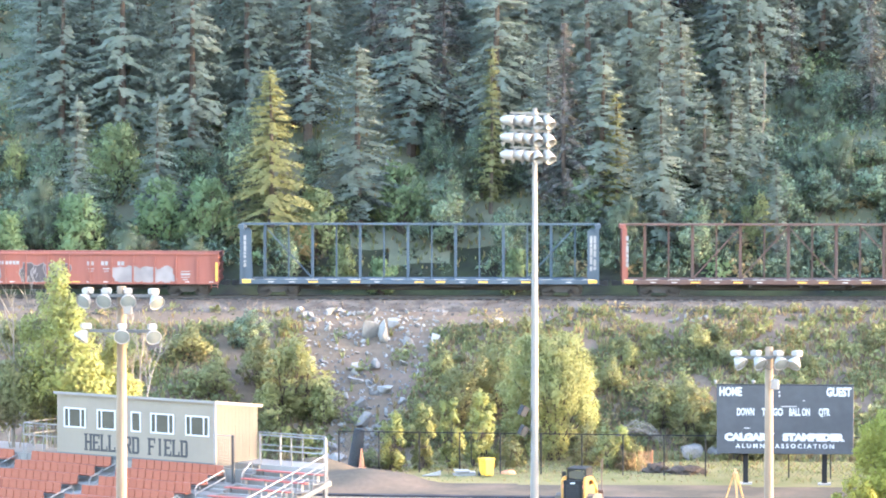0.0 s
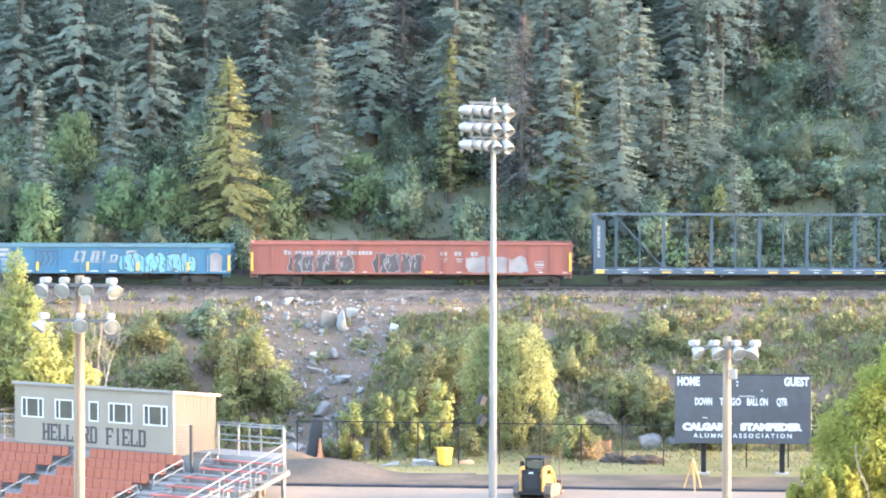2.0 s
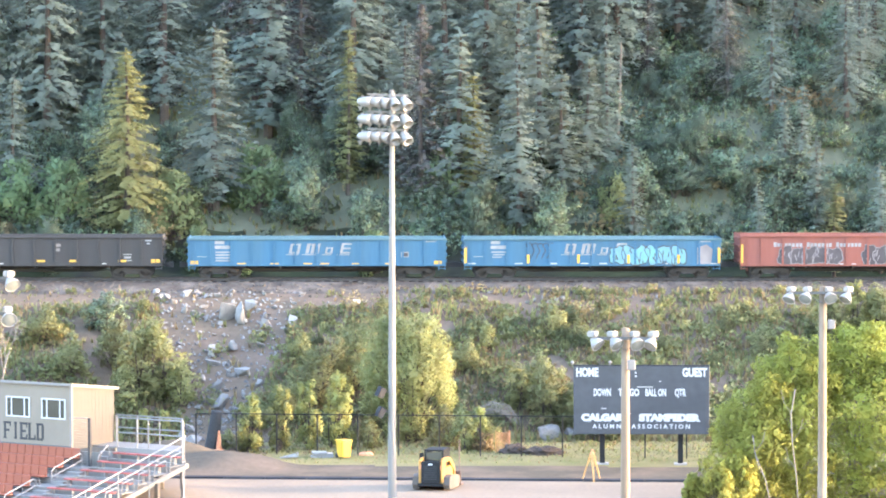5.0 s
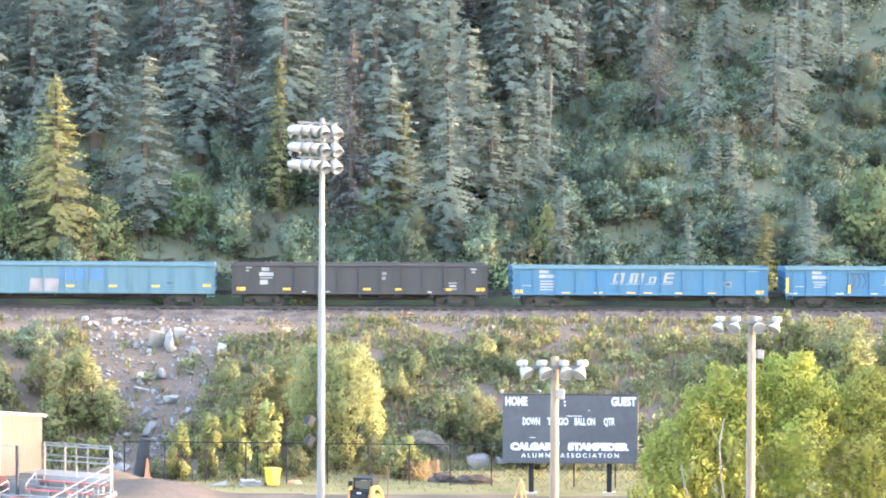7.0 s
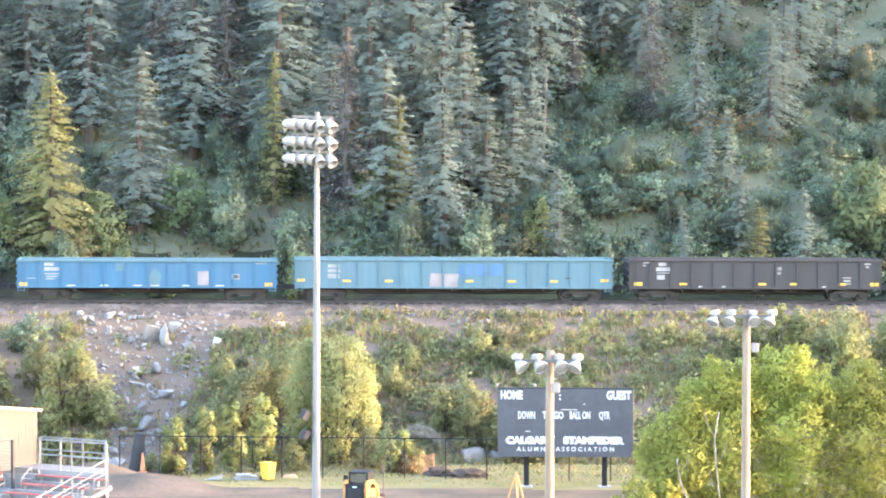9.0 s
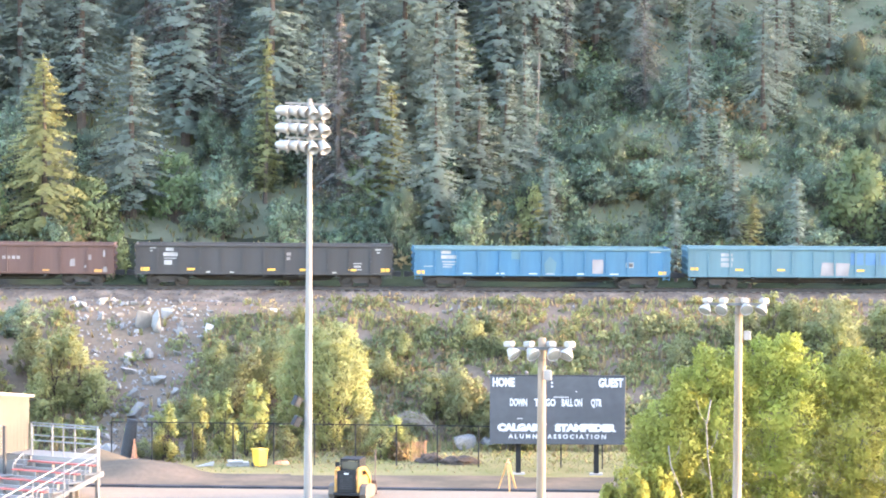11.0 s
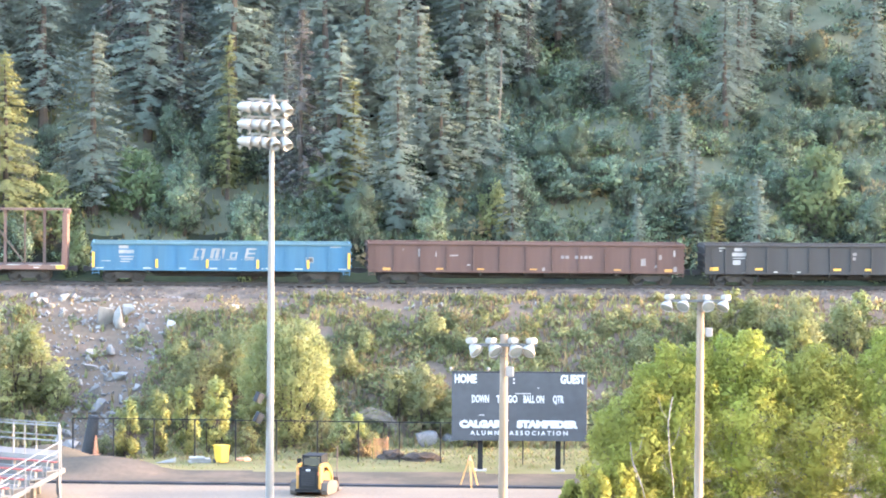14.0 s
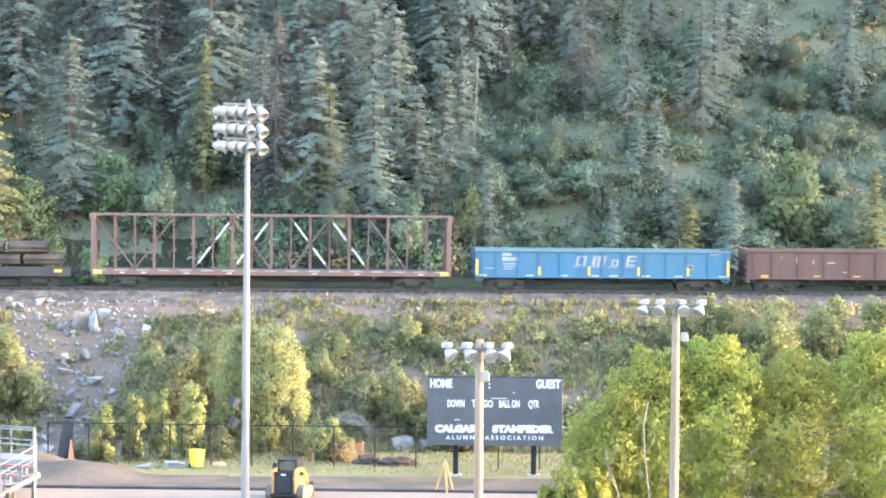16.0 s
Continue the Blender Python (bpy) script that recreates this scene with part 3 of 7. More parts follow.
def blue_gondola(kind):
    L = 16.4
    car = gondola({"graffiti": "sky-blue gondola car with teal graffiti", "emblem": "sky-blue gondola car with a white slanted emblem",
                   "plain": "plain bright-blue gondola car", "strips": "sky-blue gondola car with yellow posts and a white emblem"}[kind],
                  L, 2.6, 0.92, CAR_BLUE, 12, CAR_PALE)
    h = L / 2
    writing_bars(car, -h + 1.7, 2.42, [(0, 0.62, 0.2), (0, 1.0, 0.22)])
    writing_bars(car, -h + 1.75, 1.75, [(0, 0.9, 0.08), (0.1, 0.75, 0.07), (0.05, 0.6, 0.06)] if kind != "emblem" else [(0, 0.95, 0.09)] * 4)
    for x in (h - 2.6,):
        for z0, z1 in ((1.38, 1.44), (1.66, 1.72)):
            plate("placard_edge", car, x - 0.25, x + 0.25, z0, z1, FADED_WHITE)
        for x0 in (x - 0.25, x + 0.19):
            plate("placard_edge", car, x0, x0 + 0.06, 1.44, 1.66, FADED_WHITE)
        plate("placard", car, x - 0.19, x + 0.19, 1.44, 1.66, GRAFFITI_DARK)
    plate("marking_bar", car, -h + 0.6, -h + 1.2, 1.4, 1.45, FADED_WHITE)
    plate("marking_bar", car, h - 1.4, h - 0.6, 2.36, 2.41, FADED_WHITE)
    low = 0.95
    if kind in ("emblem", "plain"):
        reflectors(car, [-h + 0.4, h - 0.5], low + 0.1, REFLECT_YELLOW, 0.5, 0.22)
        reflectors(car, [-h + 3.4, -h + 5.5, -h + 7.6, -h + 8.7, -h + 10.7, -h + 12.8], low, REFLECT_YELLOW if kind == "emblem" else REFLECT_WHITE, 0.55)
    else:
        for x in (-h + 0.1, h - 0.1, -h + 4.1, -h + 7.3, -h + 10.5, -h + 13.7):
            end = abs(abs(x) - h) < 0.2
            plate("yellow_strip", car, x - 0.08, x + 0.08, 1.0, 2.0 if end else 1.55, REFLECT_YELLOW, y=-1.615 if not end else -1.6)
        reflectors(car, [-h + 0.5, -h + 3.5, -h + 5.7, -h + 7.7, -h + 8.9, -h + 11, -h + 13.1, h - 0.5], low, REFLECT_WHITE, 0.5)
    if kind in ("emblem", "strips"):
        emblem(car, -h + 6.4, 1.62)
    if kind == "graffiti":
        emblem(car, -h + 6.4, 1.62)
        for k in range(6):
            blob(car, -h + 9.8 + k * 0.78, 1.5, 0.95, 1.2, GRAFFITI_TEAL, GRAFFITI_DARK, 60 + k, -1.56 - 0.003 * k)
        slab(car, "graffiti_fill", [(h - 1.5, 0.95), (h - 0.6, 0.95), (h - 0.5, 1.9), (h - 0.9, 2.2), (h - 1.5, 2.0)], GRAFFITI_GREY, -1.555)
        for k in range(5):
            bm = bmesh.new()
            x = -h + 3.9 + 0.35 * k
            path_tube(bm, [(x, -1.55, 1.3), (x + 0.25, -1.55, 1.8), (x + 0.05, -1.55, 2.2), (x + 0.4, -1.55, 2.3)], 0.025, 4)
            part("graffiti_line", bm, GRAFFITI_DARK, car)
    if kind == "plain":
        slab(car, "graffiti_fill", [(0.2, 1.0), (0.8, 1.0), (0.9, 1.7), (0.45, 2.1), (0.1, 1.6)], CAR_PALE, -1.545)
        slab(car, "faded_patch", [(3.2, 1.0), (3.9, 1.0), (3.9, 1.9), (3.2, 1.9)], GRAFFITI_GREY, -1.545)
        slab(car, "faded_patch", [(-2.0, 1.9), (-1.4, 1.9), (-1.4, 2.5), (-2.0, 2.5)], CAR_PALE, -1.545)
    return car


def grey_gondola():
    L = 16.3
    car = gondola("charcoal-grey gondola car with yellow reflectors", L, 2.72, 0.92, CAR_GREY, 12)
    h = L / 2
    writing_bars(car, -h + 1.9, 2.52, [(0, 0.5, 0.22), (-0.15, 0.95, 0.24), (-0.1, 0.8, 0.06), (-0.1, 0.5, 0.3)])
    writing_bars(car, -h + 0.9, 2.55, [(0, 0.5, 0.09), (0, 0.2, 0.1)])
    writing_bars(car, h - 1.1, 2.5, [(0, 0.4, 0.1), (0.1, 0.2, 0.1)])
    writing_bars(car, 1.3, 2.25, [(0, 0.4, 0.2), (0.05, 0.3, 0.2)], GRAFFITI_GREY)
    writing_bars(car, h - 2.5, 1.6, [(0, 0.55, 0.07), (0.05, 0.45, 0.14), (0, 0.55, 0.07)])
    reflectors(car, [-h + 0.6, h - 0.45], 1.15, REFLECT_YELLOW, 0.55, 0.22)
    reflectors(car, [-h + 3.5, 0.45, 2.5, 5.6], 1.15, REFLECT_YELLOW, 0.5, 0.14)
    reflectors(car, [-h + 4.6, -h + 6.1, h - 3.7], 0.98, REFLECT_WHITE, 0.25, 0.07)
    return car


def pale_gondola():
    L = 20.3
    car = gondola("long pale-blue gondola car with three darker patches", L, 2.7, 0.92, CAR_PALE, 15)
    h = L / 2
    for k in range(3):
        slab(car, "dark_blue_patch", [(0.75 + k * 0.98 - 0.4, 1.65), (0.75 + k * 0.98 + 0.42, 1.65), (0.75 + k * 0.98 + 0.42, 2.4), (0.75 + k * 0.98 - 0.4, 2.4)], PATCH_BLUE, -1.545)
    slab(car, "rusty_patch", [(-1.6, 0.9), (0.2, 0.9), (0.3, 1.75), (-1.5, 1.8)], GRAFFITI_GREY, -1.542)
    writing_bars(car, -h + 2.1, 2.35, [(0, 0.75, 0.2), (0, 0.8, 0.22), (0, 0.75, 0.28)])
    reflectors(car, [-h + 0.4, h - 0.5], 1.35, REFLECT_YELLOW, 0.5, 0.18)
    reflectors(car, [-h + 3.3, -h + 6.0, -1.2, 1.0, 3.7, 6.4], 1.3, REFLECT_YELLOW, 0.5, 0.13)
    writing_bars(car, 7.1, 1.55, [(0, 0.45, 0.1)], GRAFFITI_DARK)
    return car


def brown_gondola():
    L = 20.3
    car = gondola("long faded brown gondola car with chipped paint", L, 2.7, 0.92, CAR_BROWN, 12)
    h = L / 2
    rng = random.Random(8)
    for x, wd, z, hh in ((3.2, 0.12, 1.8, 0.55), (4.3, 0.1, 1.8, 0.35), (2.2, 0.1, 2.2, 0.14), (5.2, 0.6, 1.85, 0.12), (h + 8.5, 0.22, 1.7, 0.35), (h + 1.0, 0.2, 0.95, 0.25),
                         (6.3, 0.25, 1.25, 0.12), (17.5, 0.35, 1.3, 0.5), (18.4, 0.22, 1.2, 0.18), (19.6, 0.14, 1.9, 0.45), (19.6, 0.3, 0.9, 0.4)):
        slab(car, "bare_patch", [(x - h, z), (x - h + wd, z + 0.03), (x - h + wd * 0.9, z + hh), (x - h + wd * 0.1, z + hh * 0.9)], GRAFFITI_GREY)
    for k in range(7):
        if k != 2:
            plate("marking_bar", car, 2.2 + k * 0.3, 2.42 + k * 0.3, 1.75, 1.95, GRAFFITI_GREY)
    reflectors(car, [-h + 1.2, h - 1.0], 1.02, MACHINE, 0.5, 0.18)
    reflectors(car, [-h + 4.6, -h + 7.2, -h + 10.6, h - 4.3], 1.05, MACHINE, 0.45, 0.1)
    return car


def centerbeam(label, paint, posts, diagonals, bulk, panel=0.75, white_diagonals=False, top=4.68, marks=True):
    L = 22.9
    car = thing("centerbeam_flatcar", label, "freight car", group="freight train")
    h = L / 2
    bm = boxed((-h, h, -1.45, 1.45, 1.0, 1.12))
    part("deck", bm, paint, car)
    for sy in (-1, 1):
        part("side_sill", boxed((-h, h, *sorted((sy * 1.36, sy * 1.5)), 0.84, 1.14)), paint, car)
    for sx in (-1, 1):
        bm = bmesh.new()
        box(bm, *sorted((sx * (h - 0.22), sx * h)), -1.5, 1.5, 1.14, top - 0.25)
        box(bm, *sorted((sx * (h - 0.3), sx * (h - 0.22))), -1.5, -1.3, 1.14, top - 0.3)
        prism(bm, [(sx * (h - 0.05), 1.14), (sx * (h - panel), 1.14), (sx * (h - panel * 0.75), top - 0.3), (sx * (h - 0.05), top - 0.3)], -0.12, -0.06)
        part("bulkhead", bm, bulk, car)
        bm = boxed((*sorted((sx * (h - 0.24), sx * (h + 0.12))), -1.3, 1.3, top - 0.3, top - 0.05))
        part("bulkhead_cap", bm, bulk, car)
        # lashing panel beside the bulkhead
        if panel > 0.5:
            part("end_panel", boxed((*sorted((sx * (h - panel), sx * (h - 0.22))), -1.5, -1.44, 1.14, top - 0.4)), bulk, car)
    bm = bmesh.new()
    box(bm, -h, h, -0.42, 0.42, top - 0.12, top)
    part("top_chord", bm, paint, car)
    post = mesh_of("centre_post", boxed((-0.085, 0.085, -0.22, 0.22, 1.12, top - 0.12)), paint)
    thin = mesh_of("centre_post", boxed((-0.045, 0.045, -0.16, 0.16, 1.12, top - 0.12)), paint)
    for k in range(posts):
        x = -h + 1.5 + (L - 3.0) * k / (posts - 1)
        part("centre_post", post if k % 2 == 0 else thin, None, car, at=Matrix.Translation((x, 0, 0)))
    step = (L - 3.0) / (posts - 1)
    for k, up in diagonals:
        x0 = -h + 1.5 + step * k
        a, c = (x0, 1.15), (x0 + 2 * step * (1 if up else -1), top - 0.2)
        bm = bmesh.new()
        bar(bm, (a[0], -0.28, a[1]), (c[0], -0.28, c[1]), 0.14, 0.08)
        d = part("diagonal_brace", bm, paint, car)
        if white_diagonals and k in white_diagonals:
            for f0, f1 in ((0.12, 0.42), (0.58, 0.9)):
                p = [(a[0] + (c[0] - a[0]) * f, -0.4, a[1] + (c[1] - a[1]) * f) for f in (f0, f1)]
                bm = bmesh.new()
                bar(bm, *p, 0.075, 0.12)
                part("white_strap", bm, REFLECT_WHITE, d)
    n = 17
    for k in range(n):
        x = -h + 0.6 + (L - 1.2) * k / (n - 1)
        plate("deck_edge_strip", car, x - 0.45, x + 0.35, 1.115, 1.155, REFLECT_WHITE, y=-1.5)
        if k in (3, 5, 8, 9, 11, 13) and marks:
            plate("reflector", car, x - 0.3, x + 0.3, 0.92, 1.02, REFLECT_YELLOW, y=-1.502)
        elif k in (1, 2, 4, 6, 10, 12, 15):
            plate("reflector", car, x - 0.15, x + 0.2, 0.94, 1.0, REFLECT_WHITE, y=-1.502)
    for sx in (-1, 1):
        plate("reflector", car, sx * (h - 0.42) - 0.28, sx * (h - 0.42) + 0.28, 0.9, 1.12, REFLECT_YELLOW, y=-1.506)
    if marks:
        rng = random.Random(len(label))
        for sx, cols in ((-1, 1), (1, 2)):
            for c in range(cols):
                x = sx * (h - 0.42) - 0.1 + c * 0.24
                z = top - 0.75
                while z > 1.9:
                    k = rng.uniform(0.1, 0.5)
                    plate("marking_bar", car, x - 0.08, x + 0.09, z - k, z, FADED_WHITE, y=-1.51)
                    z -= k + rng.choice((0.05, 0.05, 0.14))
    running_gear(car, L, 2.4)
    return car


def log_car():
    L = 20.0
    car = thing("loaded_flatcar", "dark flatcar stacked with brown bundled timber", "freight car", group="freight train")
    h = L / 2
    part("deck", boxed((-h, h, -1.45, 1.45, 0.95, 1.15)), CAR_GREY, car)
    part("side_sill", boxed((-h, h, -1.5, -1.4, 0.7, 1.3)), CAR_GREY, car)
    rng = random.Random(3)
    for row, (z, r) in enumerate(((1.75, 0.42), (2.5, 0.36))):
        for k in range(7):
            x0 = -h + 0.5 + k * 2.75 + 1.7 * row
            for y in (-1.0, -0.2, 0.6):
                if row == 1 and k == 6:
                    continue
                for q in range(5):
                    a = q * math.tau / 5 + 0.3
                    bm = bmesh.new()
                    tube(bm, (x0 + rng.uniform(0, 0.15), y + 0.24 * math.cos(a), z + 0.2 * math.sin(a)), (x0 + 2.55, y + 0.24 * math.cos(a), z + 0.2 * math.sin(a)), 0.17, 0.15, n=8)
                    part("log", bm, BARK, car)
    reflectors(car, [h - 0.8, h - 5.0, h - 9], 1.05, REFLECT_YELLOW, 0.5, 0.18)
    running_gear(car, L)
    return car


# ---- field lights ----
def floodlight(m, parent, r=0.31, tilt=50, mat=LAMP_WHITE):
    """A bell-shaped floodlight: bracket, ballast box, reflector, lens; m faces local -y."""
    lamp = part("lamp", boxed((-0.05, 0.05, -0.05, 0.05, -0.16, 0.1)), GREY_METAL, parent, at=m)
    bm = bmesh.new()
    box(bm, -0.17, 0.17, -0.2, 0.2, 0.02, 0.25)
    bmesh.ops.bevel(bm, geom=bm.edges[:], offset=0.04, segments=2, affect="EDGES")
    part("ballast_box", bm, mat, lamp)
    head = pose(0, -0.05, -0.12, 180 - tilt)
    bm = bmesh.new()
    lathe(bm, head, [(0.0, -0.12), (0.1, -0.1), (0.16, 0.0), (r * 0.9, 0.2), (r, 0.3), (r, 0.33), (r * 0.94, 0.33), (r * 0.9, 0.28)], 18)
    part("reflector", bm, mat, lamp, smooth=True)
    bm = bmesh.new()
    lathe(bm, head, [(0.0, 0.34), (r * 0.6, 0.32), (r * 0.93, 0.29)], 18)
    part("lens", bm, GLASS_LENS, lamp, smooth=True)
    return lamp


def wooden_light_pole(label, x, y, height, r, arms, turn, lean=0.0, fuse=None):
    """arms: rows of (drop below the top, half width, lamp offsets)."""
    pole = thing("floodlight_pole", label, "light pole", pose(x, y, 0, 0, lean, turn), group="wooden floodlight poles")
    bm = bmesh.new()
    for k in range(6):
        a, c = height * k / 6, height * (k + 1) / 6
        tube(bm, (0, 0, a), (0, 0, c), r * (1.25 - 0.3 * k / 6), r * (1.25 - 0.3 * (k + 1) / 6), 14, k in (0, 5))
    bmesh.ops.remove_doubles(bm, verts=bm.verts[:], dist=0.002)
    part("mast", bm, WOOD_POLE, pole, smooth=True)
    for drop, half, lamps in arms:
        z = height - drop
        part("crossarm", boxed((-half, half, -r - 0.09, -r - 0.01, z - 0.06, z + 0.06)), GREY_METAL, pole)
        bm = bmesh.new()
        for s in (-1, 1):
            bar(bm, (s * half * 0.6, -r - 0.05, z - 0.05), (0, -r - 0.02, z - 0.5), 0.05, 0.02)
        part("arm_brace", bm, GREY_METAL, pole)
        for dx, yaw, tilt in lamps:
            floodlight(pose(dx, -r - 0.05, z + 0.04, 0, 0, yaw), pole, tilt=tilt)
    if fuse:
        bm = boxed((fuse[0] - 0.16, fuse[0] + 0.16, -r - 0.3, -r - 0.02, height - fuse[1] - 0.22, height - fuse[1] + 0.2))
        bmesh.ops.bevel(bm, geom=bm.edges[:], offset=0.03, segments=1, affect="EDGES")
        part("junction_box", bm, WHITE_METAL, pole)
    return pole


wooden_light_pole("weathered wooden pole with seven floodlights in two rows", -18.15, 120.0, 13.45, 0.19,
                  [(0.35, 1.25, [(-1.28, -25, 60), (-0.55, -8, 62), (0.3, 12, 62), (1.3, 40, 52)]), (1.72, 1.25, [(-1.35, -60, 35), (0.08, 8, 64), (1.25, 22, 62)])], -3, 0.5, (0.32, 0.85))
wooden_light_pole("weathered wooden pole with four white floodlights in front of the scoreboard", 7.42, 128.0, 10.5, 0.17,
                  [(0.42, 1.35, [(-1.36, 52, 50), (-0.55, 42, 50), (0.36, 22, 52), (1.12, -40, 42)])], 0, 0.1, (0.22, 1.5))
wooden_light_pole("wooden pole with four floodlights standing before leafy trees", 17.6, 145.0, 11.15, 0.18,
                  [(0.3, 1.4, [(-1.5, -40, 38), (-0.75, -30, 50), (0.25, 10, 55), (1.15, -45, 40)])], 0, 0.1, (0.36, 1.75))


def steel_light_mast():
    x, y, top = -2.6, 152.0, 20.3
    pole = thing("stadium_light_mast", "tall galvanised steel mast with fifteen hooded floodlights", "light pole", pose(x, y, 0, 0, 0.15, 0))
    bm = bmesh.new()
    tube(bm, (0, 0, 0), (0, 0, 10), 0.21, 0.17, 16)
    tube(bm, (0, 0, 10), (0, 0, top), 0.165, 0.1, 16)
    tube(bm, (0, 0, 9.9), (0, 0, 10.1), 0.18, 0.18, 16)
    tube(bm, (0, 0, top), (0, 0, top + 0.06), 0.15, 0.1, 16)
    part("mast", bm, STEEL, pole, smooth=False)
    part("base_plate", boxed((-0.35, 0.35, -0.35, 0.35, 0, 0.05)), STEEL, pole)
    for k in range(3):
        z = top - 0.25 - 0.84 * k
        bm = bmesh.new()
        bar(bm, (-1.2, 0, z + 0.1), (0.8, 0, z + 0.02), 0.07, 0.1)
        tube(bm, (0, 0, z - 0.12), (0, 0, z + 0.12), 0.16, n=12)
        part("crossarm", bm, STEEL, pole)
        for dx, yaw, tip in ((-1.42, 78, 4), (-0.95, 75, 6), (-0.5, 64, 16), (0.1, 20, 40), (0.62, 38, 42)):
            lamp = part("hooded_lamp", boxed((-0.04, 0.04, -0.06, 0.06, -0.05, 0.3)), STEEL, pole, at=pose(dx, -0.12, z - 0.26, 0, 0, yaw))
            bm = bmesh.new()
            lathe(bm, pose(0, 0, 0, 90 + tip), [(0, -0.28), (0.09, -0.26), (0.16, -0.17), (0.22, 0.0), (0.255, 0.2), (0.27, 0.42), (0.24, 0.42), (0.19, 0.15)], 18)
            part("reflector", bm, LAMP_WHITE, lamp, smooth=True)
            bm = bmesh.new()
            lathe(bm, pose(0, 0, 0, 90 + tip), [(0, 0.2), (0.12, 0.19), (0.2, 0.16)], 18)
            part("lens", bm, GLASS_LENS, lamp, smooth=True)
            bm = bmesh.new()
            tube(bm, (0, 0.12, -0.22), (0, 0.12, -0.44), 0.13, 0.02, 10)
            part("aiming_cone", bm, LAMP_WHITE, lamp)
    for z, yaw in ((5.6, 35), (4.62, 30)):
        sp = part("loudspeaker", boxed((-0.19, 0.15, -0.19, 0.15, -0.25, 0.25)), BLACK_STEEL, pole, "black loudspeaker on a bracket", at=pose(-0.55, -0.1, z, 12, 22, yaw))
        part("grille", boxed((-0.16, 0.12, -0.205, -0.192, -0.22, 0.22)), RUBBER, sp)
        bm = bmesh.new()
        bar(bm, (-0.4, 0, z), (0, 0, z), 0.06)
        part("bracket", bm, STEEL, pole)


steel_light_mast()


# ---- scoreboard ----
def scoreboard():
    W, H, Z0 = 7.36, 3.72, 1.68
    b = thing("scoreboard", "black football scoreboard on two steel posts", "scoreboard", pose(10.66, 168.7, 0, 0, 0, -3.0))
    bm = boxed((-W / 2, W / 2, -0.06, 0.3, Z0, Z0 + H))
    bmesh.ops.bevel(bm, geom=bm.edges[:], offset=0.015, segments=1, affect="EDGES")
    part("panel", bm, BLACK_PAINT, b)
    part("trim", boxed((-W / 2 - 0.03, W / 2 + 0.03, -0.07, 0.31, Z0 + H, Z0 + H + 0.04)), BLACK_STEEL, b)
    for x in (-2.12, 2.13):
        p = part("post", boxed((x - 0.14, x + 0.14, 0.31, 0.55, 0, Z0 + H - 0.3)), BLACK_STEEL, b)
        part("footing", boxed((x - 0.35, x + 0.35, 0.1, 0.75, -0.05, 0.07)), CONCRETE, p)

    def put(text, x, z, size, width, bold=0.0):
        lettering("letter", text, size, Matrix.Translation((x, -0.066, Z0 + H - z)), WHITE_PAINT, b, width, bold)
    put("HOME", -2.94, 0.37, 0.63, 1.2, 0.03)
    put("GUEST", 2.88, 0.37, 0.63, 1.34, 0.03)
    put("DOWN", -2.12, 1.46, 0.54, 0.93, 0.022)
    put("TO GO", -0.68, 1.46, 0.54, 1.15, 0.022)
    put("BALL ON", 0.78, 1.46, 0.54, 1.12, 0.022)
    put("QTR", 2.1, 1.46, 0.54, 0.6, 0.022)
    put("CALGARY", -1.95, 2.83, 0.5, 2.7, 0.045)
    put("STAMPEDER", 1.5, 2.83, 0.5, 3.35, 0.045)
    put("A L U M N I    A S S O C I A T I O N", 0.0, 3.3, 0.32, 5.3, 0.01)
    for dz in (0.36, 0.56):
        part("colon_dot", boxed((-0.35, -0.26, -0.075, -0.066, Z0 + H - dz - 0.05, Z0 + H - dz + 0.05)), WHITE_PAINT, b)
    for x, z, wd in ((0.2, 1.14, 0.85), (-2.05, 2.32, 0.3), (1.02, 0.83, 0.08)):
        part("segment_bar", boxed((x - wd / 2, x + wd / 2, -0.075, -0.066, Z0 + H - z - 0.03, Z0 + H - z + 0.03)), REFLECT_WHITE, b)
    for x in (-3.75, -1.7):
        bm = bmesh.new()
        tube(bm, (x, 0.1, Z0 + H + 0.03), (x, 0.1, Z0 + H + 0.14), 0.03)
        bmesh.ops.create_icosphere(bm, subdivisions=2, radius=0.1, matrix=Matrix.Translation((x, 0.05, Z0 + H + 0.18)))
        part("small_lamp", bm, WHITE_METAL, b)


scoreboard()


# ---- grandstand and press box ----
STAND = pose(-18.75, 156.0, 0, 0, 0, -32)      # origin: press box front corner; local x along the rows, +y to the back
DECK, ROW_D, ROW_H = 2.34, 1.3, 0.32


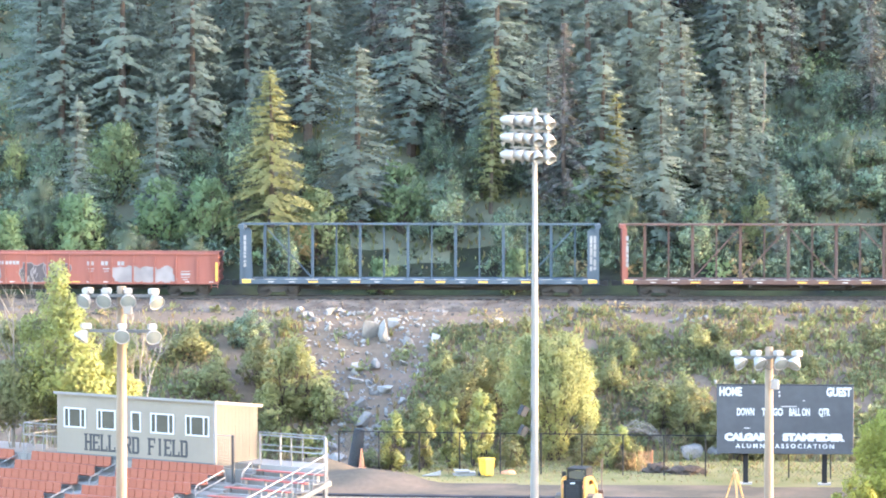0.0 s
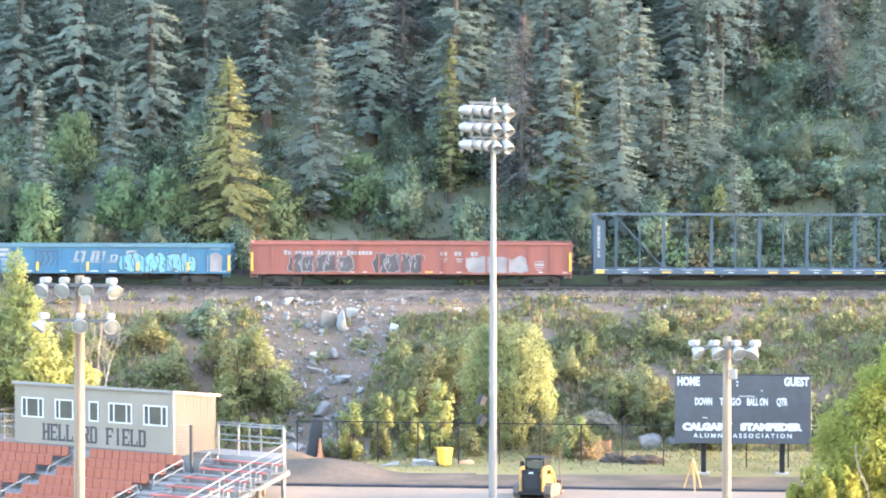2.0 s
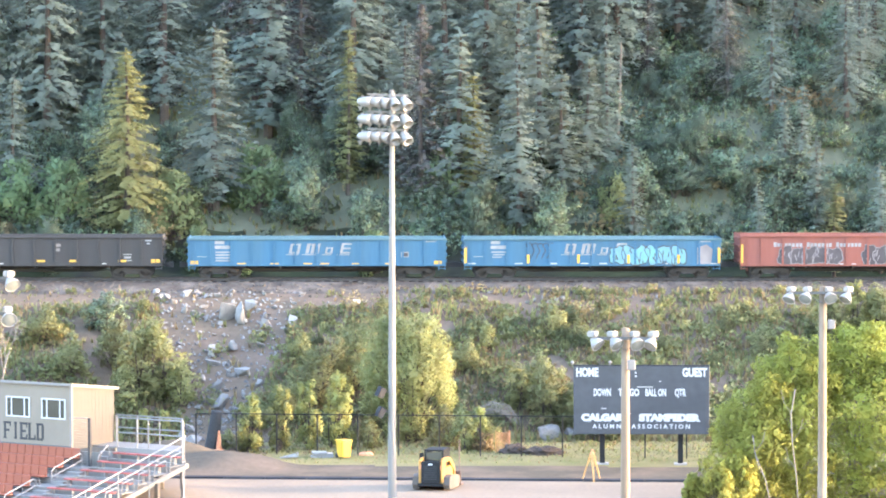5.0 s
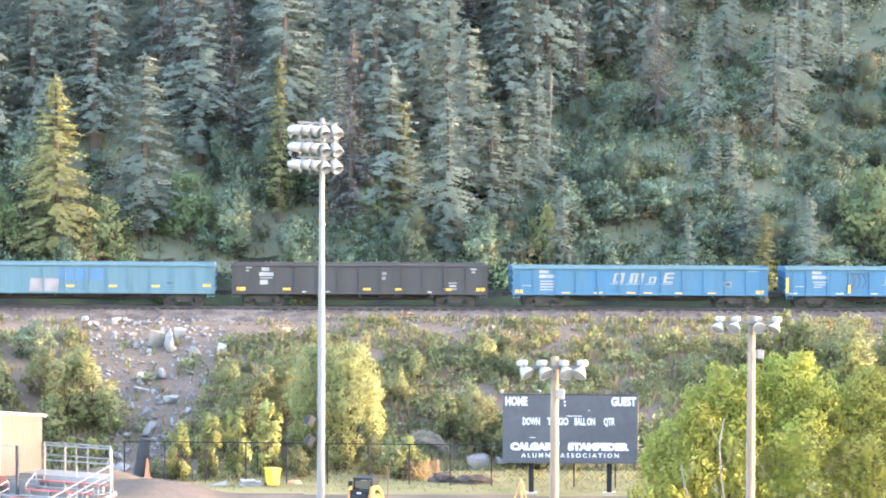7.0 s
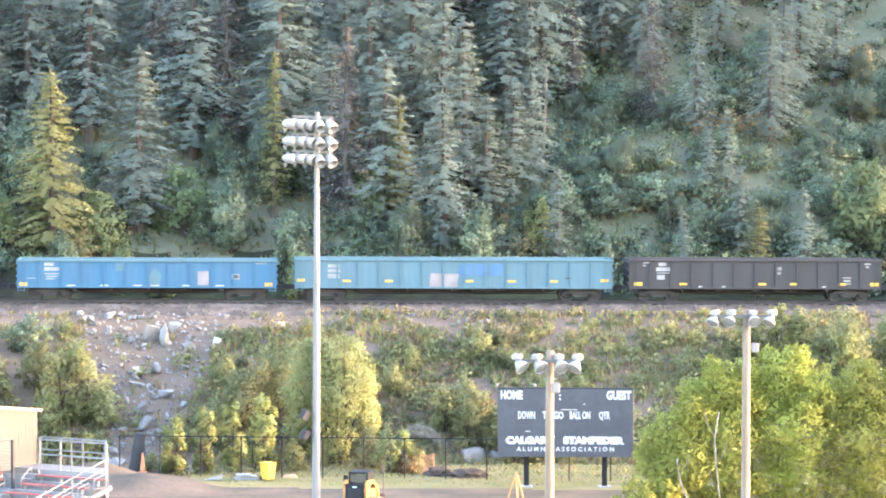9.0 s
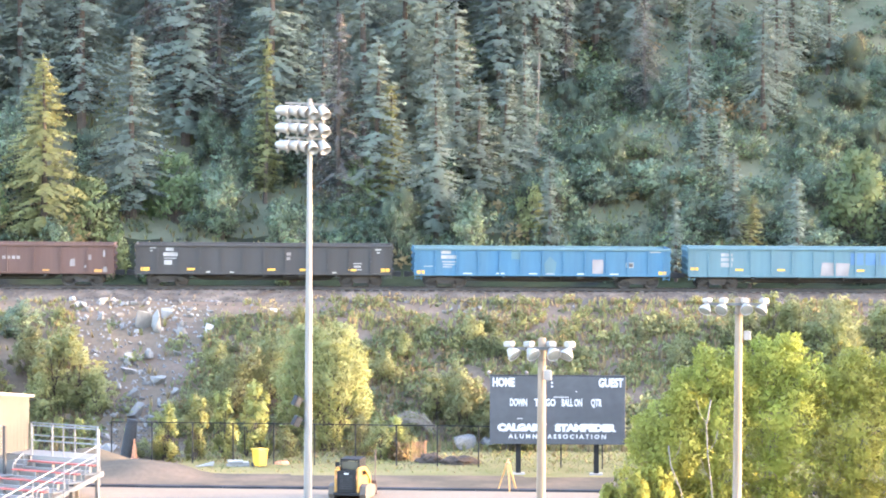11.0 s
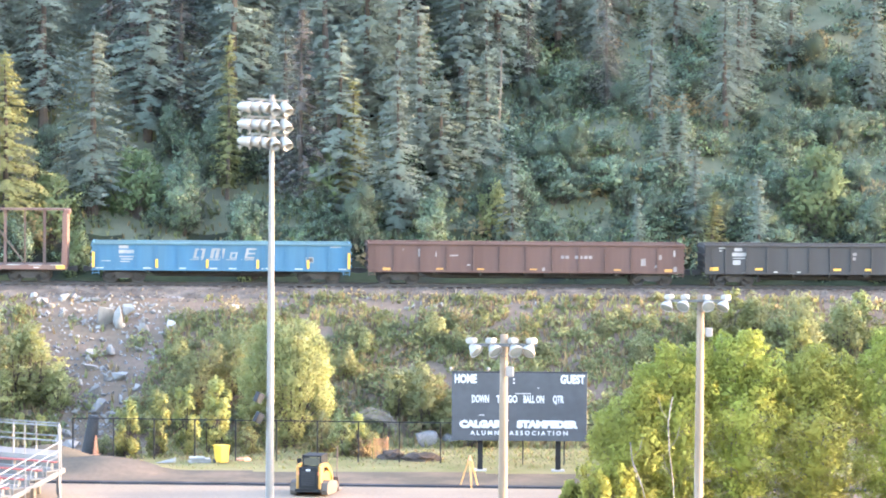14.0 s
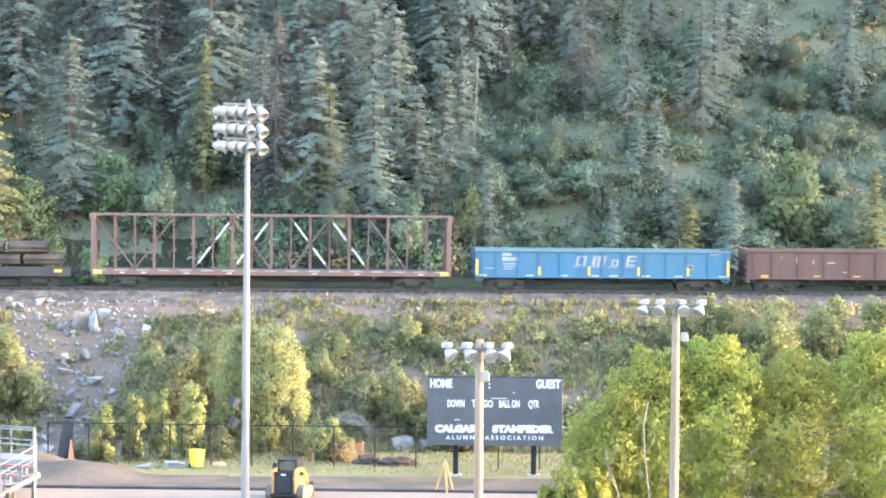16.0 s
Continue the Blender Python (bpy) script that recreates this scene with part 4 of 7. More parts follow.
def block_letter(ch, x, z, w, h, parent):
    """A slab-serif block capital as one thin solid, its foot centred on x at height z."""
    t, v, e = 0.3 * w if ch != "I" else 0.5 * w, 0.13 * h, 0.09 * w
    boxes, solids = [], []
    stem = {"H": (0.0, w - t), "A": (), "I": (w / 2 - t / 2,)}.get(ch, (0.0,))
    for s0 in stem:
        boxes += [(s0, s0 + t, 0, h), (s0 - e, s0 + t + e, 0, v * 0.75), (s0 - e, s0 + t + e, h - v * 0.75, h)]
    if ch == "H":
        boxes.append((t, w - t, h / 2 - v / 2, h / 2 + v / 2))
    if ch in "EFL":
        boxes += [(t, w, h - v, h), (w - 0.16 * w, w, h - 2.2 * v, h - v), (t, w * 0.78, h / 2 - v / 2, h / 2 + v / 2)] if ch != "L" else []
        boxes += [(t, w, 0, v), (w - 0.16 * w, w, v, 2.4 * v)] if ch != "F" else []
    if ch == "A":
        solids += [[(0, 0), (t, 0), (w / 2 + t * 0.35, h), (w / 2 - t * 0.65, h)], [(w - t, 0), (w, 0), (w / 2 + t * 0.65, h), (w / 2 - t * 0.35, h)]]
        boxes += [(w * 0.28, w * 0.72, h * 0.22, h * 0.22 + v), (-e, t + e, 0, v * 0.75), (w - t - e, w + e, 0, v * 0.75)]
    if ch in "DR":
        low = 0 if ch == "D" else h * 0.42
        boxes += [(t, w - t * 0.6, low, low + v), (t, w - t * 0.6, h - v, h), (w - t, w, low + v * 0.9, h - v * 0.9)]
        solids += [[(w - t * 0.6, low), (w, low + v * 0.9), (w - t, low + v * 0.9), (w - t * 1.1, low + v)], [(w - t * 0.6, h), (w - t * 1.1, h - v), (w - t, h - v * 0.9), (w, h - v * 0.9)]]
        if ch == "R":
            solids.append([(w * 0.42, low), (w * 0.42 + t, low), (w + e, 0), (w - t, 0)])
    bm = bmesh.new()
    for k, (x0, x1, z0, z1) in enumerate(boxes):
        box(bm, x - w / 2 + x0, x - w / 2 + x1, -0.012 - 0.001 * k, -0.004, z + z0, z + z1)
    for k, out in enumerate(solids):
        prism(bm, [(x - w / 2 + px, z + pz) for px, pz in out], -0.024 - 0.001 * k, -0.004)
    part("letter", bm, LETTER, parent)


def press_box():
    L, D, H = 10.6, 3.45, 3.22
    b = thing("press_box", "grey press box with cream side wall, white-framed windows and dark lettering", "press box", STAND)
    part("front_wall", boxed((-L, 0, 0, 0.12, DECK, DECK + H)), GREY_SIDING, b)
    bm = bmesh.new()
    prism(bm, [(0.13, DECK), (D, DECK), (D, DECK + H - 0.42), (0.13, DECK + H)], -0.06, 0.06)
    bm.transform(Matrix.Rotation(radians(90), 4, "Z"))
    bm.transform(Matrix.Translation((-0.06, 0, 0)))
    part("side_wall", bm, DIMMED_CREAM_SIDING, b, "cream vertical siding, coloured dark to offset the sun")
    part("back_wall", boxed((-L, -0.13, D - 0.1, D, DECK, DECK + H - 0.45)), GREY_SIDING, b)
    part("side_wall", boxed((-L, -L + 0.12, 0.13, D - 0.1, DECK, DECK + H - 0.45)), DIMMED_CREAM_SIDING, b)
    for k in range(11):
        part("siding_batten", boxed((0.0, 0.005, 0.2 + k * 0.285, 0.225 + k * 0.285, DECK, DECK + H - 0.06 - 0.1 * (0.2 + k * 0.285))), DIMMED_CREAM_SIDING, b)
    bm = bmesh.new()
    prism(bm, [(-0.16, DECK + H), (-0.16, DECK + H + 0.14), (D + 0.25, DECK + H - 0.32), (D + 0.25, DECK + H - 0.46)], -0.14, L + 0.1)
    bm.transform(Matrix.Rotation(radians(90), 4, "Z"))
    part("roof", bm, WHITE_METAL, b)
    part("corner_trim", boxed((-0.1, 0.02, -0.02, 0.0, DECK, DECK + H)), WHITE_METAL, b)
    for x, w, panes in ((-9.35, 1.5, 3), (-7.2, 1.25, 2), (-5.2, 0.66, 1), (-3.45, 1.55, 3), (-1.15, 1.55, 3)):
        z0, z1 = DECK + 1.5, DECK + 2.54
        win = part("window", boxed((x - w / 2, x + w / 2, -0.05, -0.005, z0, z0 + 0.07), (x - w / 2, x + w / 2, -0.05, -0.005, z1 - 0.07, z1),
                                   (x - w / 2, x - w / 2 + 0.07, -0.05, -0.005, z0 + 0.07, z1 - 0.07), (x + w / 2 - 0.07, x + w / 2, -0.05, -0.005, z0 + 0.07, z1 - 0.07)), WHITE_PAINT, b)
        part("pane", boxed((x - w / 2 + 0.07, x + w / 2 - 0.07, -0.02, -0.006, z0 + 0.07, z1 - 0.07)), DARK_GLASS, win)
        for d in ((-0.27, 0.27) if panes == 3 else (-0.25,) if panes == 2 else ()):
            part("mullion", boxed((x + d * w - 0.035, x + d * w + 0.035, -0.045, -0.021, z0 + 0.07, z1 - 0.07)), WHITE_PAINT, win)
    for k, ch in enumerate("HELLARD FIELD"):
        if ch != " ":
            x = -8.45 + k * 0.535
            block_letter(ch, x, DECK + 0.36, 0.46 if ch != "I" else 0.26, 0.88, b)
    part("skirt", boxed((-L, 0, -0.03, -0.001, DECK - 0.02, DECK + 0.18)), GREY_METAL, b)


press_box()


def grandstand():
    g = thing("grandstand", "steel grandstand with faded red seats, aisles and bench rows", "grandstand", STAND)
    rows = 6
    top = DECK - 0.7          # highest tread
    right = 6.1
    for k in range(rows):
        z = top - ROW_H * k
        y1 = -0.05 - ROW_D * k
        part("tread", boxed((-21, 1.86, y1 - ROW_D, y1, z - 0.06, z)), STEEL, g)
        part("riser", boxed((-21, 1.86, y1 - 0.03, y1 - 0.005, z, z + ROW_H - 0.062)), STEEL, g) if k else None
    part("riser", boxed((-21, 1.86, -0.045, -0.02, top, DECK - 0.02)), STEEL, g)
    # platform behind the benches
    bm = bmesh.new()
    prism(bm, [(0.05, 1.52), (right - 0.25, 1.52), (4.4, 3.5), (0.05, 3.5)], 2.38, 2.45)
    bm.transform(Matrix(((1, 0, 0, 0), (0, 0, 1, 0), (0, 1, 0, 0), (0, 0, 0, 1))))
    bmesh.ops.recalc_face_normals(bm, faces=bm.faces[:])
    part("platform", bm, STEEL, g)
    part("platform_edge", boxed((1.7, right - 0.25, 1.46, 1.515, 2.18, 2.45)), WHITE_METAL, g)
    part("back_deck", boxed((-21, -10.65, 0.0, 4.3, DECK - 0.2, DECK - 0.1)), STEEL, g)
    # moulded seats in blocks between the aisles
    bm = bmesh.new()
    prism(bm, [(0.0, 0.40), (0.36, 0.38), (0.40, 0.84), (0.45, 0.84), (0.43, 0.36), (0.4, 0.33), (0.02, 0.34)], -0.235, 0.235)
    bm.transform(Matrix.Rotation(radians(90), 4, "Z"))
    bmesh.ops.bevel(bm, geom=[e for e in bm.edges if e.calc_length() > 0.3], offset=0.015, segments=1, affect="EDGES")
    seat = mesh_of("seat", bm, RED_SEAT)
    for k in range(rows):
        z = top - ROW_H * k
        y = -0.05 - ROW_D * k - 0.6
        for x0, x1 in ((-19.4, -13.2), (-12.2, -6.3), (-5.3, 0.95)):
            n = int((x1 - x0) / 0.5)
            part("seat_rail", boxed((x0, x0 + n * 0.5, y - 0.24, y - 0.18, z + 0.27, z + 0.33)), GREY_METAL, g)
            for j in range(0, n + 1, 3):
                part("seat_leg", boxed((x0 + j * 0.5 - 0.03, x0 + j * 0.5 + 0.03, y - 0.24, y - 0.18, z, z + 0.268)), GREY_METAL, g)
            for j in range(n):
                part("seat", seat, None, g, at=Matrix.Translation((x0 + 0.25 + j * 0.5, y, z)))
    # bench rows beyond the last aisle
    for k in range(6):
        z = 1.83 - 0.3 * k
        y = 1.0 - 1.3 * k
        part("bench_tread", boxed((1.9, right - 0.1, y - 0.8, y + 0.49, z - 0.05, z)), STEEL, g)
        part("bench_riser", boxed((1.9, right - 0.1, y + 0.46, y + 0.485, z + 0.002, z + 0.245)), STEEL, g)
        part("bench_plank", boxed((1.92, right - 0.12, y - 0.14, y + 0.14, z + 0.36, z + 0.42)), RED_BENCH, g)
        part("foot_board", boxed((1.92, right - 0.12, y - 0.46, y - 0.3, z + 0.1, z + 0.15)), WHITE_METAL, g)
        for x in (2.2, 3.4, 4.6, right - 0.4):
            part("bench_bracket", boxed((x - 0.03, x + 0.03, y - 0.1, y + 0.1, z, z + 0.36)), WHITE_METAL, g)
        if k < 5:
            bm = bmesh.new()
            path_tube(bm, [(right - 0.2, y + 0.35, z), (right - 0.2, y + 0.25, z + 0.62), (right - 0.2, y - 0.6, z + 0.45), (right - 0.2, y - 0.68, z)], 0.03, 8)
            part("row_end_rail", bm, WHITE_METAL, g)
    # steps in the aisles
    for x0, x1 in ((-13.15, -12.25), (-6.25, -5.35), (1.0, 1.85)):
        for k in range(rows):
            z = top - ROW_H * k
            y1 = -0.05 - ROW_D * k
            part("aisle_step", boxed((x0, x1, y1 - ROW_D - 0.35, y1 - ROW_D - 0.002, z - ROW_H + 0.002, z - ROW_H / 2)), WHITE_METAL, g)
    for k in range(3):
        part("aisle_step", boxed((1.02, 1.85, 0.1 + 0.42 * k, 0.5 + 0.42 * k, top + 0.002, top + 0.2 * (k + 1))), WHITE_METAL, g)
    # aisle handrails
    for x in (-12.7, -5.8, 1.1):
        for k0 in (0.42, 3.2):
            bm = bmesh.new()
            y0, z0 = -0.05 - ROW_D * k0, top - ROW_H * k0 + 0.8
            pts = [(x, y0, z0 - 0.8), (x, y0, z0 - 0.12), (x, y0 - 0.14, z0), (x, y0 - 2.25, z0 - 0.54), (x, y0 - 2.38, z0 - 0.7), (x, y0 - 2.38, z0 - 1.45)]
            path_tube(bm, pts, 0.034, 8)
            bar(bm, (x, y0, z0 - 0.36), (x, y0 - 2.38, z0 - 0.95), 0.05)
            part("handrail", bm, WHITE_METAL, g)
    bm = bmesh.new()
    path_tube(bm, [(1.8, -0.2, top), (1.8, -0.15, 2.15), (1.8, 0.65, 2.65), (1.8, 0.75, 1.9)], 0.032, 8)
    part("handrail", bm, WHITE_METAL, g)
    # guard rails round the platform and down the end
    def pipe(name, p, q, r=0.034):
        bm = bmesh.new()
        tube(bm, p, q, r)
        part(name, bm, WHITE_METAL, g)

    for z in (3.2, 3.95):
        pipe("guard_rail", (1.7, 1.5, z), (right - 0.3, 1.5, z))
    for x in (1.72, 2.96, 3.67):
        pipe("guard_post", (x, 1.5, 1.95), (x, 1.5, 3.95))
    for z in (3.2, 3.83):
        pipe("guard_rail", (0.1, 3.45, z), (4.35, 3.45, z))
        pipe("guard_rail", (4.35, 3.45, z), (right - 0.3, 1.5, z + 0.1))
        pipe("guard_rail", (-20.9, 4.25, z), (-13.5, 4.25, z))
        pipe("guard_rail", (-13.5, 0.6, z), (-10.75, 0.6, z))
        pipe("guard_rail", (-13.5, 0.6, z), (-13.5, 4.2, z))
    for x in (0.12, 1.5, 2.9, 4.35):
        pipe("guard_post", (x, 3.45, 2.45), (x, 3.45, 3.83))
    for x in range(5):
        pipe("guard_post", (-20.9 + x * 1.5, 4.25, DECK - 0.1), (-20.9 + x * 1.5, 4.25, 3.83))
    for x, y in ((-13.5, 0.6), (-12.1, 0.6), (-10.8, 0.6), (-13.5, 2.4), (-13.5, 4.2)):
        pipe("guard_post", (x, y, DECK - 0.1), (x, y, 3.83))
    bm = bmesh.new()
    path_tube(bm, [(-12.7, -0.1, top), (-12.7, -0.05, 2.6), (-12.7, 0.5, 3.1), (-12.7, 0.58, DECK - 0.1)], 0.032, 8)
    part("handrail", bm, WHITE_METAL, g)
    for z in (2.82, 3.24):
        pipe("stair_rail", (right, 1.24, z), (right, -7.8, z - 2.16))
    for y in (1.24, -1.64, -4.09, -6.6):
        pipe("stair_post", (right, y, 1.2 + 0.24 * (y - 1.24)), (right, y, 3.24 + 0.24 * (y - 1.24)))
    for k in range(5):
        pipe("rung", (right, 1.05, 1.4 + k * 0.3), (right, 1.24, 1.4 + k * 0.3), 0.02)
    pipe("stair_post", (right, 1.05, 0.9), (right, 1.05, 3.1), 0.026)
    for x, y, z1 in ((right - 0.3, 1.5, 3.95), (0.1, 3.4, 2.38), (4.3, 3.4, 2.38), (-20.9, 4.25, DECK - 0.2), (-10.72, 4.25, DECK - 0.2)):
        part("support_post", boxed((x - 0.06, x + 0.06, y - 0.06, y + 0.06, -0.2, z1)), WHITE_METAL, g)
    part("end_post", boxed((right - 0.05, right + 0.17, -1.18, -0.96, -0.2, 1.15)), WOOD_POLE, g, "weathered wooden post")
    bm = bmesh.new()
    bar(bm, (right - 0.04, 1.6, 1.78), (right - 0.04, -6.4, -0.06), 0.07, 0.24)
    part("stringer", bm, STEEL, g)
    # wire screen beside the press box
    part("screen_post", boxed((1.36, 1.5, -0.42, -0.3, top - 0.0, 4.06)), TRUCK, g)
    pipe("screen_rail", (0.0, -0.2, 3.98), (1.4, -0.36, 4.04), 0.022)
    for k in range(10):
        pipe("wire", (0.05 + 0.14 * k, -0.2 - 0.016 * k, top), (0.05 + 0.14 * k, -0.2 - 0.016 * k, 4.0), 0.005)
    for k in range(16):
        pipe("wire", (0.0, -0.2, top + 0.145 * k), (1.4, -0.36, top + 0.145 * k), 0.005)


grandstand()


# ---- fence, bin, machine and clutter at the end of the field ----
def fence_line(x):
    return 174.5 - 0.14 * (x + 12.4) * 0.75


def chain_fence():
    f = thing("chain_link_fence", "black chain-link fence with steel posts behind the end zone", "fence")
    xs = [-14.0 + 2.28 * k for k in range(26)]
    for x in xs:
        bm = bmesh.new()
        tube(bm, (x, fence_line(x), -0.05), (x, fence_line(x), 2.3), 0.04)
        part("post", bm, BLACK_STEEL, f)
    for a, c in zip(xs, xs[1:]):
        bm = bmesh.new()
        tube(bm, (a, fence_line(a), 2.27), (c, fence_line(c), 2.27), 0.026)
        part("top_rail", bm, BLACK_STEEL, f)
    bm = bmesh.new()
    s = 0.24
    for a, c in zip(xs, xs[1:]):
        n = int((c - a) / s)
        for k in range(n + 10):
            for sgn in (1, -1):
                u0 = a + (k - 10 if sgn > 0 else k) * s
                p, q = Vector((u0, 0, 0.05)), Vector((u0 + sgn * 2.2, 0, 2.25))
                lo, hi = (a, c)
                def cut(xx):
                    return p.lerp(q, (xx - p.x) / (q.x - p.x))
                e0, e1 = max(lo, min(p.x, q.x)), min(hi, max(p.x, q.x))
                if e1 - e0 < 0.02:
                    continue
                g0, g1 = cut(e0), cut(e1)
                g0.y, g1.y = fence_line(g0.x), fence_line(g1.x)
                bar(bm, g0, g1, 0.006)
    tagged(part("wire_mesh", bm, BLACK_STEEL, f), kind="stuff")


chain_fence()


def wheeled_bin():
    b = thing("wheeled_bin", "bright yellow wheeled plastic bin on the grass", "waste bin", pose(-5.62, 172.4, land(-5.6, 172.4), 0, 0, 35))
    bm = bmesh.new()
    v = box(bm, -0.26, 0.26, -0.28, 0.28, 0.08, 0.95)
    for q in v[4:]:
        q.co.x *= 1.2
        q.co.y *= 1.3
    bmesh.ops.bevel(bm, geom=bm.edges[:], offset=0.03, segments=2, affect="EDGES")
    part("body", bm, YELLOW, b)
    bm = boxed((-0.35, 0.35, -0.4, 0.42, 0.95, 1.02))
    bmesh.ops.bevel(bm, geom=bm.edges[:], offset=0.025, segments=2, affect="EDGES")
    part("lid", bm, YELLOW, b)
    bm = bmesh.new()
    tube(bm, (-0.28, 0.46, 0.96), (0.28, 0.46, 0.96), 0.02)
    part("handle", bm, YELLOW, b)
    for x in (-0.27, 0.27):
        bm = bmesh.new()
        tube(bm, (x - 0.03, 0.3, 0.12), (x + 0.03, 0.3, 0.12), 0.12, n=14)
        part("wheel", bm, RUBBER, b)


wheeled_bin()


def skid_steer():
    s = thing("skid_steer_loader", "yellow tracked skid-steer loader with black cab seen from behind", "construction machine", pose(-0.45, 158.9, 0, 0, 0, -14))
    bm = bmesh.new()
    box(bm, -0.62, 0.62, -1.1, 1.0, 0.3, 1.15)
    box(bm, -0.64, -0.5, -1.2, -0.5, 0.35, 1.55)
    box(bm, 0.5, 0.64, -1.2, -0.5, 0.35, 1.55)
    bmesh.ops.bevel(bm, geom=bm.edges[:], offset=0.03, segments=1, affect="EDGES")
    part("body", bm, MACHINE, s)
    part("engine_door", boxed((-0.48, 0.48, -1.26, -1.12, 0.42, 1.5)), BLACK_STEEL, s, "black louvred engine door")
    for k in range(7):
        part("louvre", boxed((-0.34, 0.34, -1.285, -1.262, 0.58 + k * 0.11, 0.63 + k * 0.11)), RUBBER, s)
    part("plate", boxed((-0.12, 0.12, -1.28, -1.262, 1.32, 1.4)), WHITE_PAINT, s)
    part("rear_bumper", boxed((-0.66, 0.66, -1.3, -1.1, 0.25, 0.4)), BLACK_STEEL, s)
    cab = part("cab", boxed((-0.5, 0.5, -0.5, 0.85, 1.95, 2.03), (-0.5, -0.42, -0.5, 0.85, 1.15, 1.95), (0.42, 0.5, -0.5, 0.85, 1.15, 1.95), (-0.42, 0.42, -0.5, -0.45, 1.15, 1.5)), BLACK_STEEL, s)
    part("rear_window", boxed((-0.4, 0.4, -0.49, -0.46, 1.52, 1.9)), DARK_GLASS, cab)
    for sx in (-1, 1):
        bm = bmesh.new()
        out = [(-1.15, 0.3), (-1.0, 0.08), (0.9, 0.05), (1.15, 0.35), (0.95, 0.62), (-0.7, 0.82), (-1.05, 0.7)]
        prism(bm, out, sx * 0.66, sx * 0.98)
        bm.transform(Matrix.Rotation(radians(90), 4, "Z") @ Matrix.Diagonal((1, -1, 1, 1)))
        bm.transform(Matrix.Identity(4))
        part("track", bm, DUSTY_RUBBER, s)
        bm = bmesh.new()
        path = [(sx * 0.56, -1.0, 1.55), (sx * 0.6, 0.2, 1.5), (sx * 0.62, 1.1, 0.95), (sx * 0.62, 1.35, 0.35)]
        for a, c in zip(path, path[1:]):
            bar(bm, a, c, 0.12, 0.2)
        part("lift_arm", bm, MACHINE, s)
        part("tail_lamp", boxed((sx * 0.52 - 0.05, sx * 0.52 + 0.05, -1.22, -1.201, 1.1, 1.28)), ORANGE, s)
    bm = bmesh.new()
    prism(bm, [(1.35, 0.02), (2.0, 0.02), (2.05, 0.08), (1.5, 0.12), (1.4, 0.75), (1.32, 0.75)], -0.95, 0.95)
    bm.transform(Matrix.Rotation(radians(90), 4, "Z"))
    part("bucket", bm, RUST, s, "dusty steel bucket")
    part("mirror", boxed((-0.78, -0.56, -0.45, -0.4, 1.5, 1.85)), BLACK_STEEL, s)


skid_steer()


def survey_tripod(x, y):
    t = thing("survey_tripod", "yellow wooden survey tripod standing on the dirt", "tripod", pose(x, y, land(x, y), 0, 0, 20))
    for k in range(3):
        a = k * math.tau / 3 + 0.3
        bm = bmesh.new()
        for o in (-0.05, 0.05):
            p = Vector((0.08 * math.cos(a), 0.08 * math.sin(a), 1.42)) + Vector((-math.sin(a), math.cos(a), 0)) * o
            bar(bm, p, (0.55 * math.cos(a) + -math.sin(a) * o * 0.3, 0.55 * math.sin(a) + math.cos(a) * o * 0.3, 0.0), 0.045)
        part("leg", bm, TAN_WOOD, t)
    bm = bmesh.new()
    tube(bm, (0, 0, 1.4), (0, 0, 1.5), 0.12, n=12)
    tube(bm, (0, 0, 1.5), (0, 0, 1.66), 0.05, n=8)
    part("head", bm, ORANGE, t)


survey_tripod(7.65, 161.6)


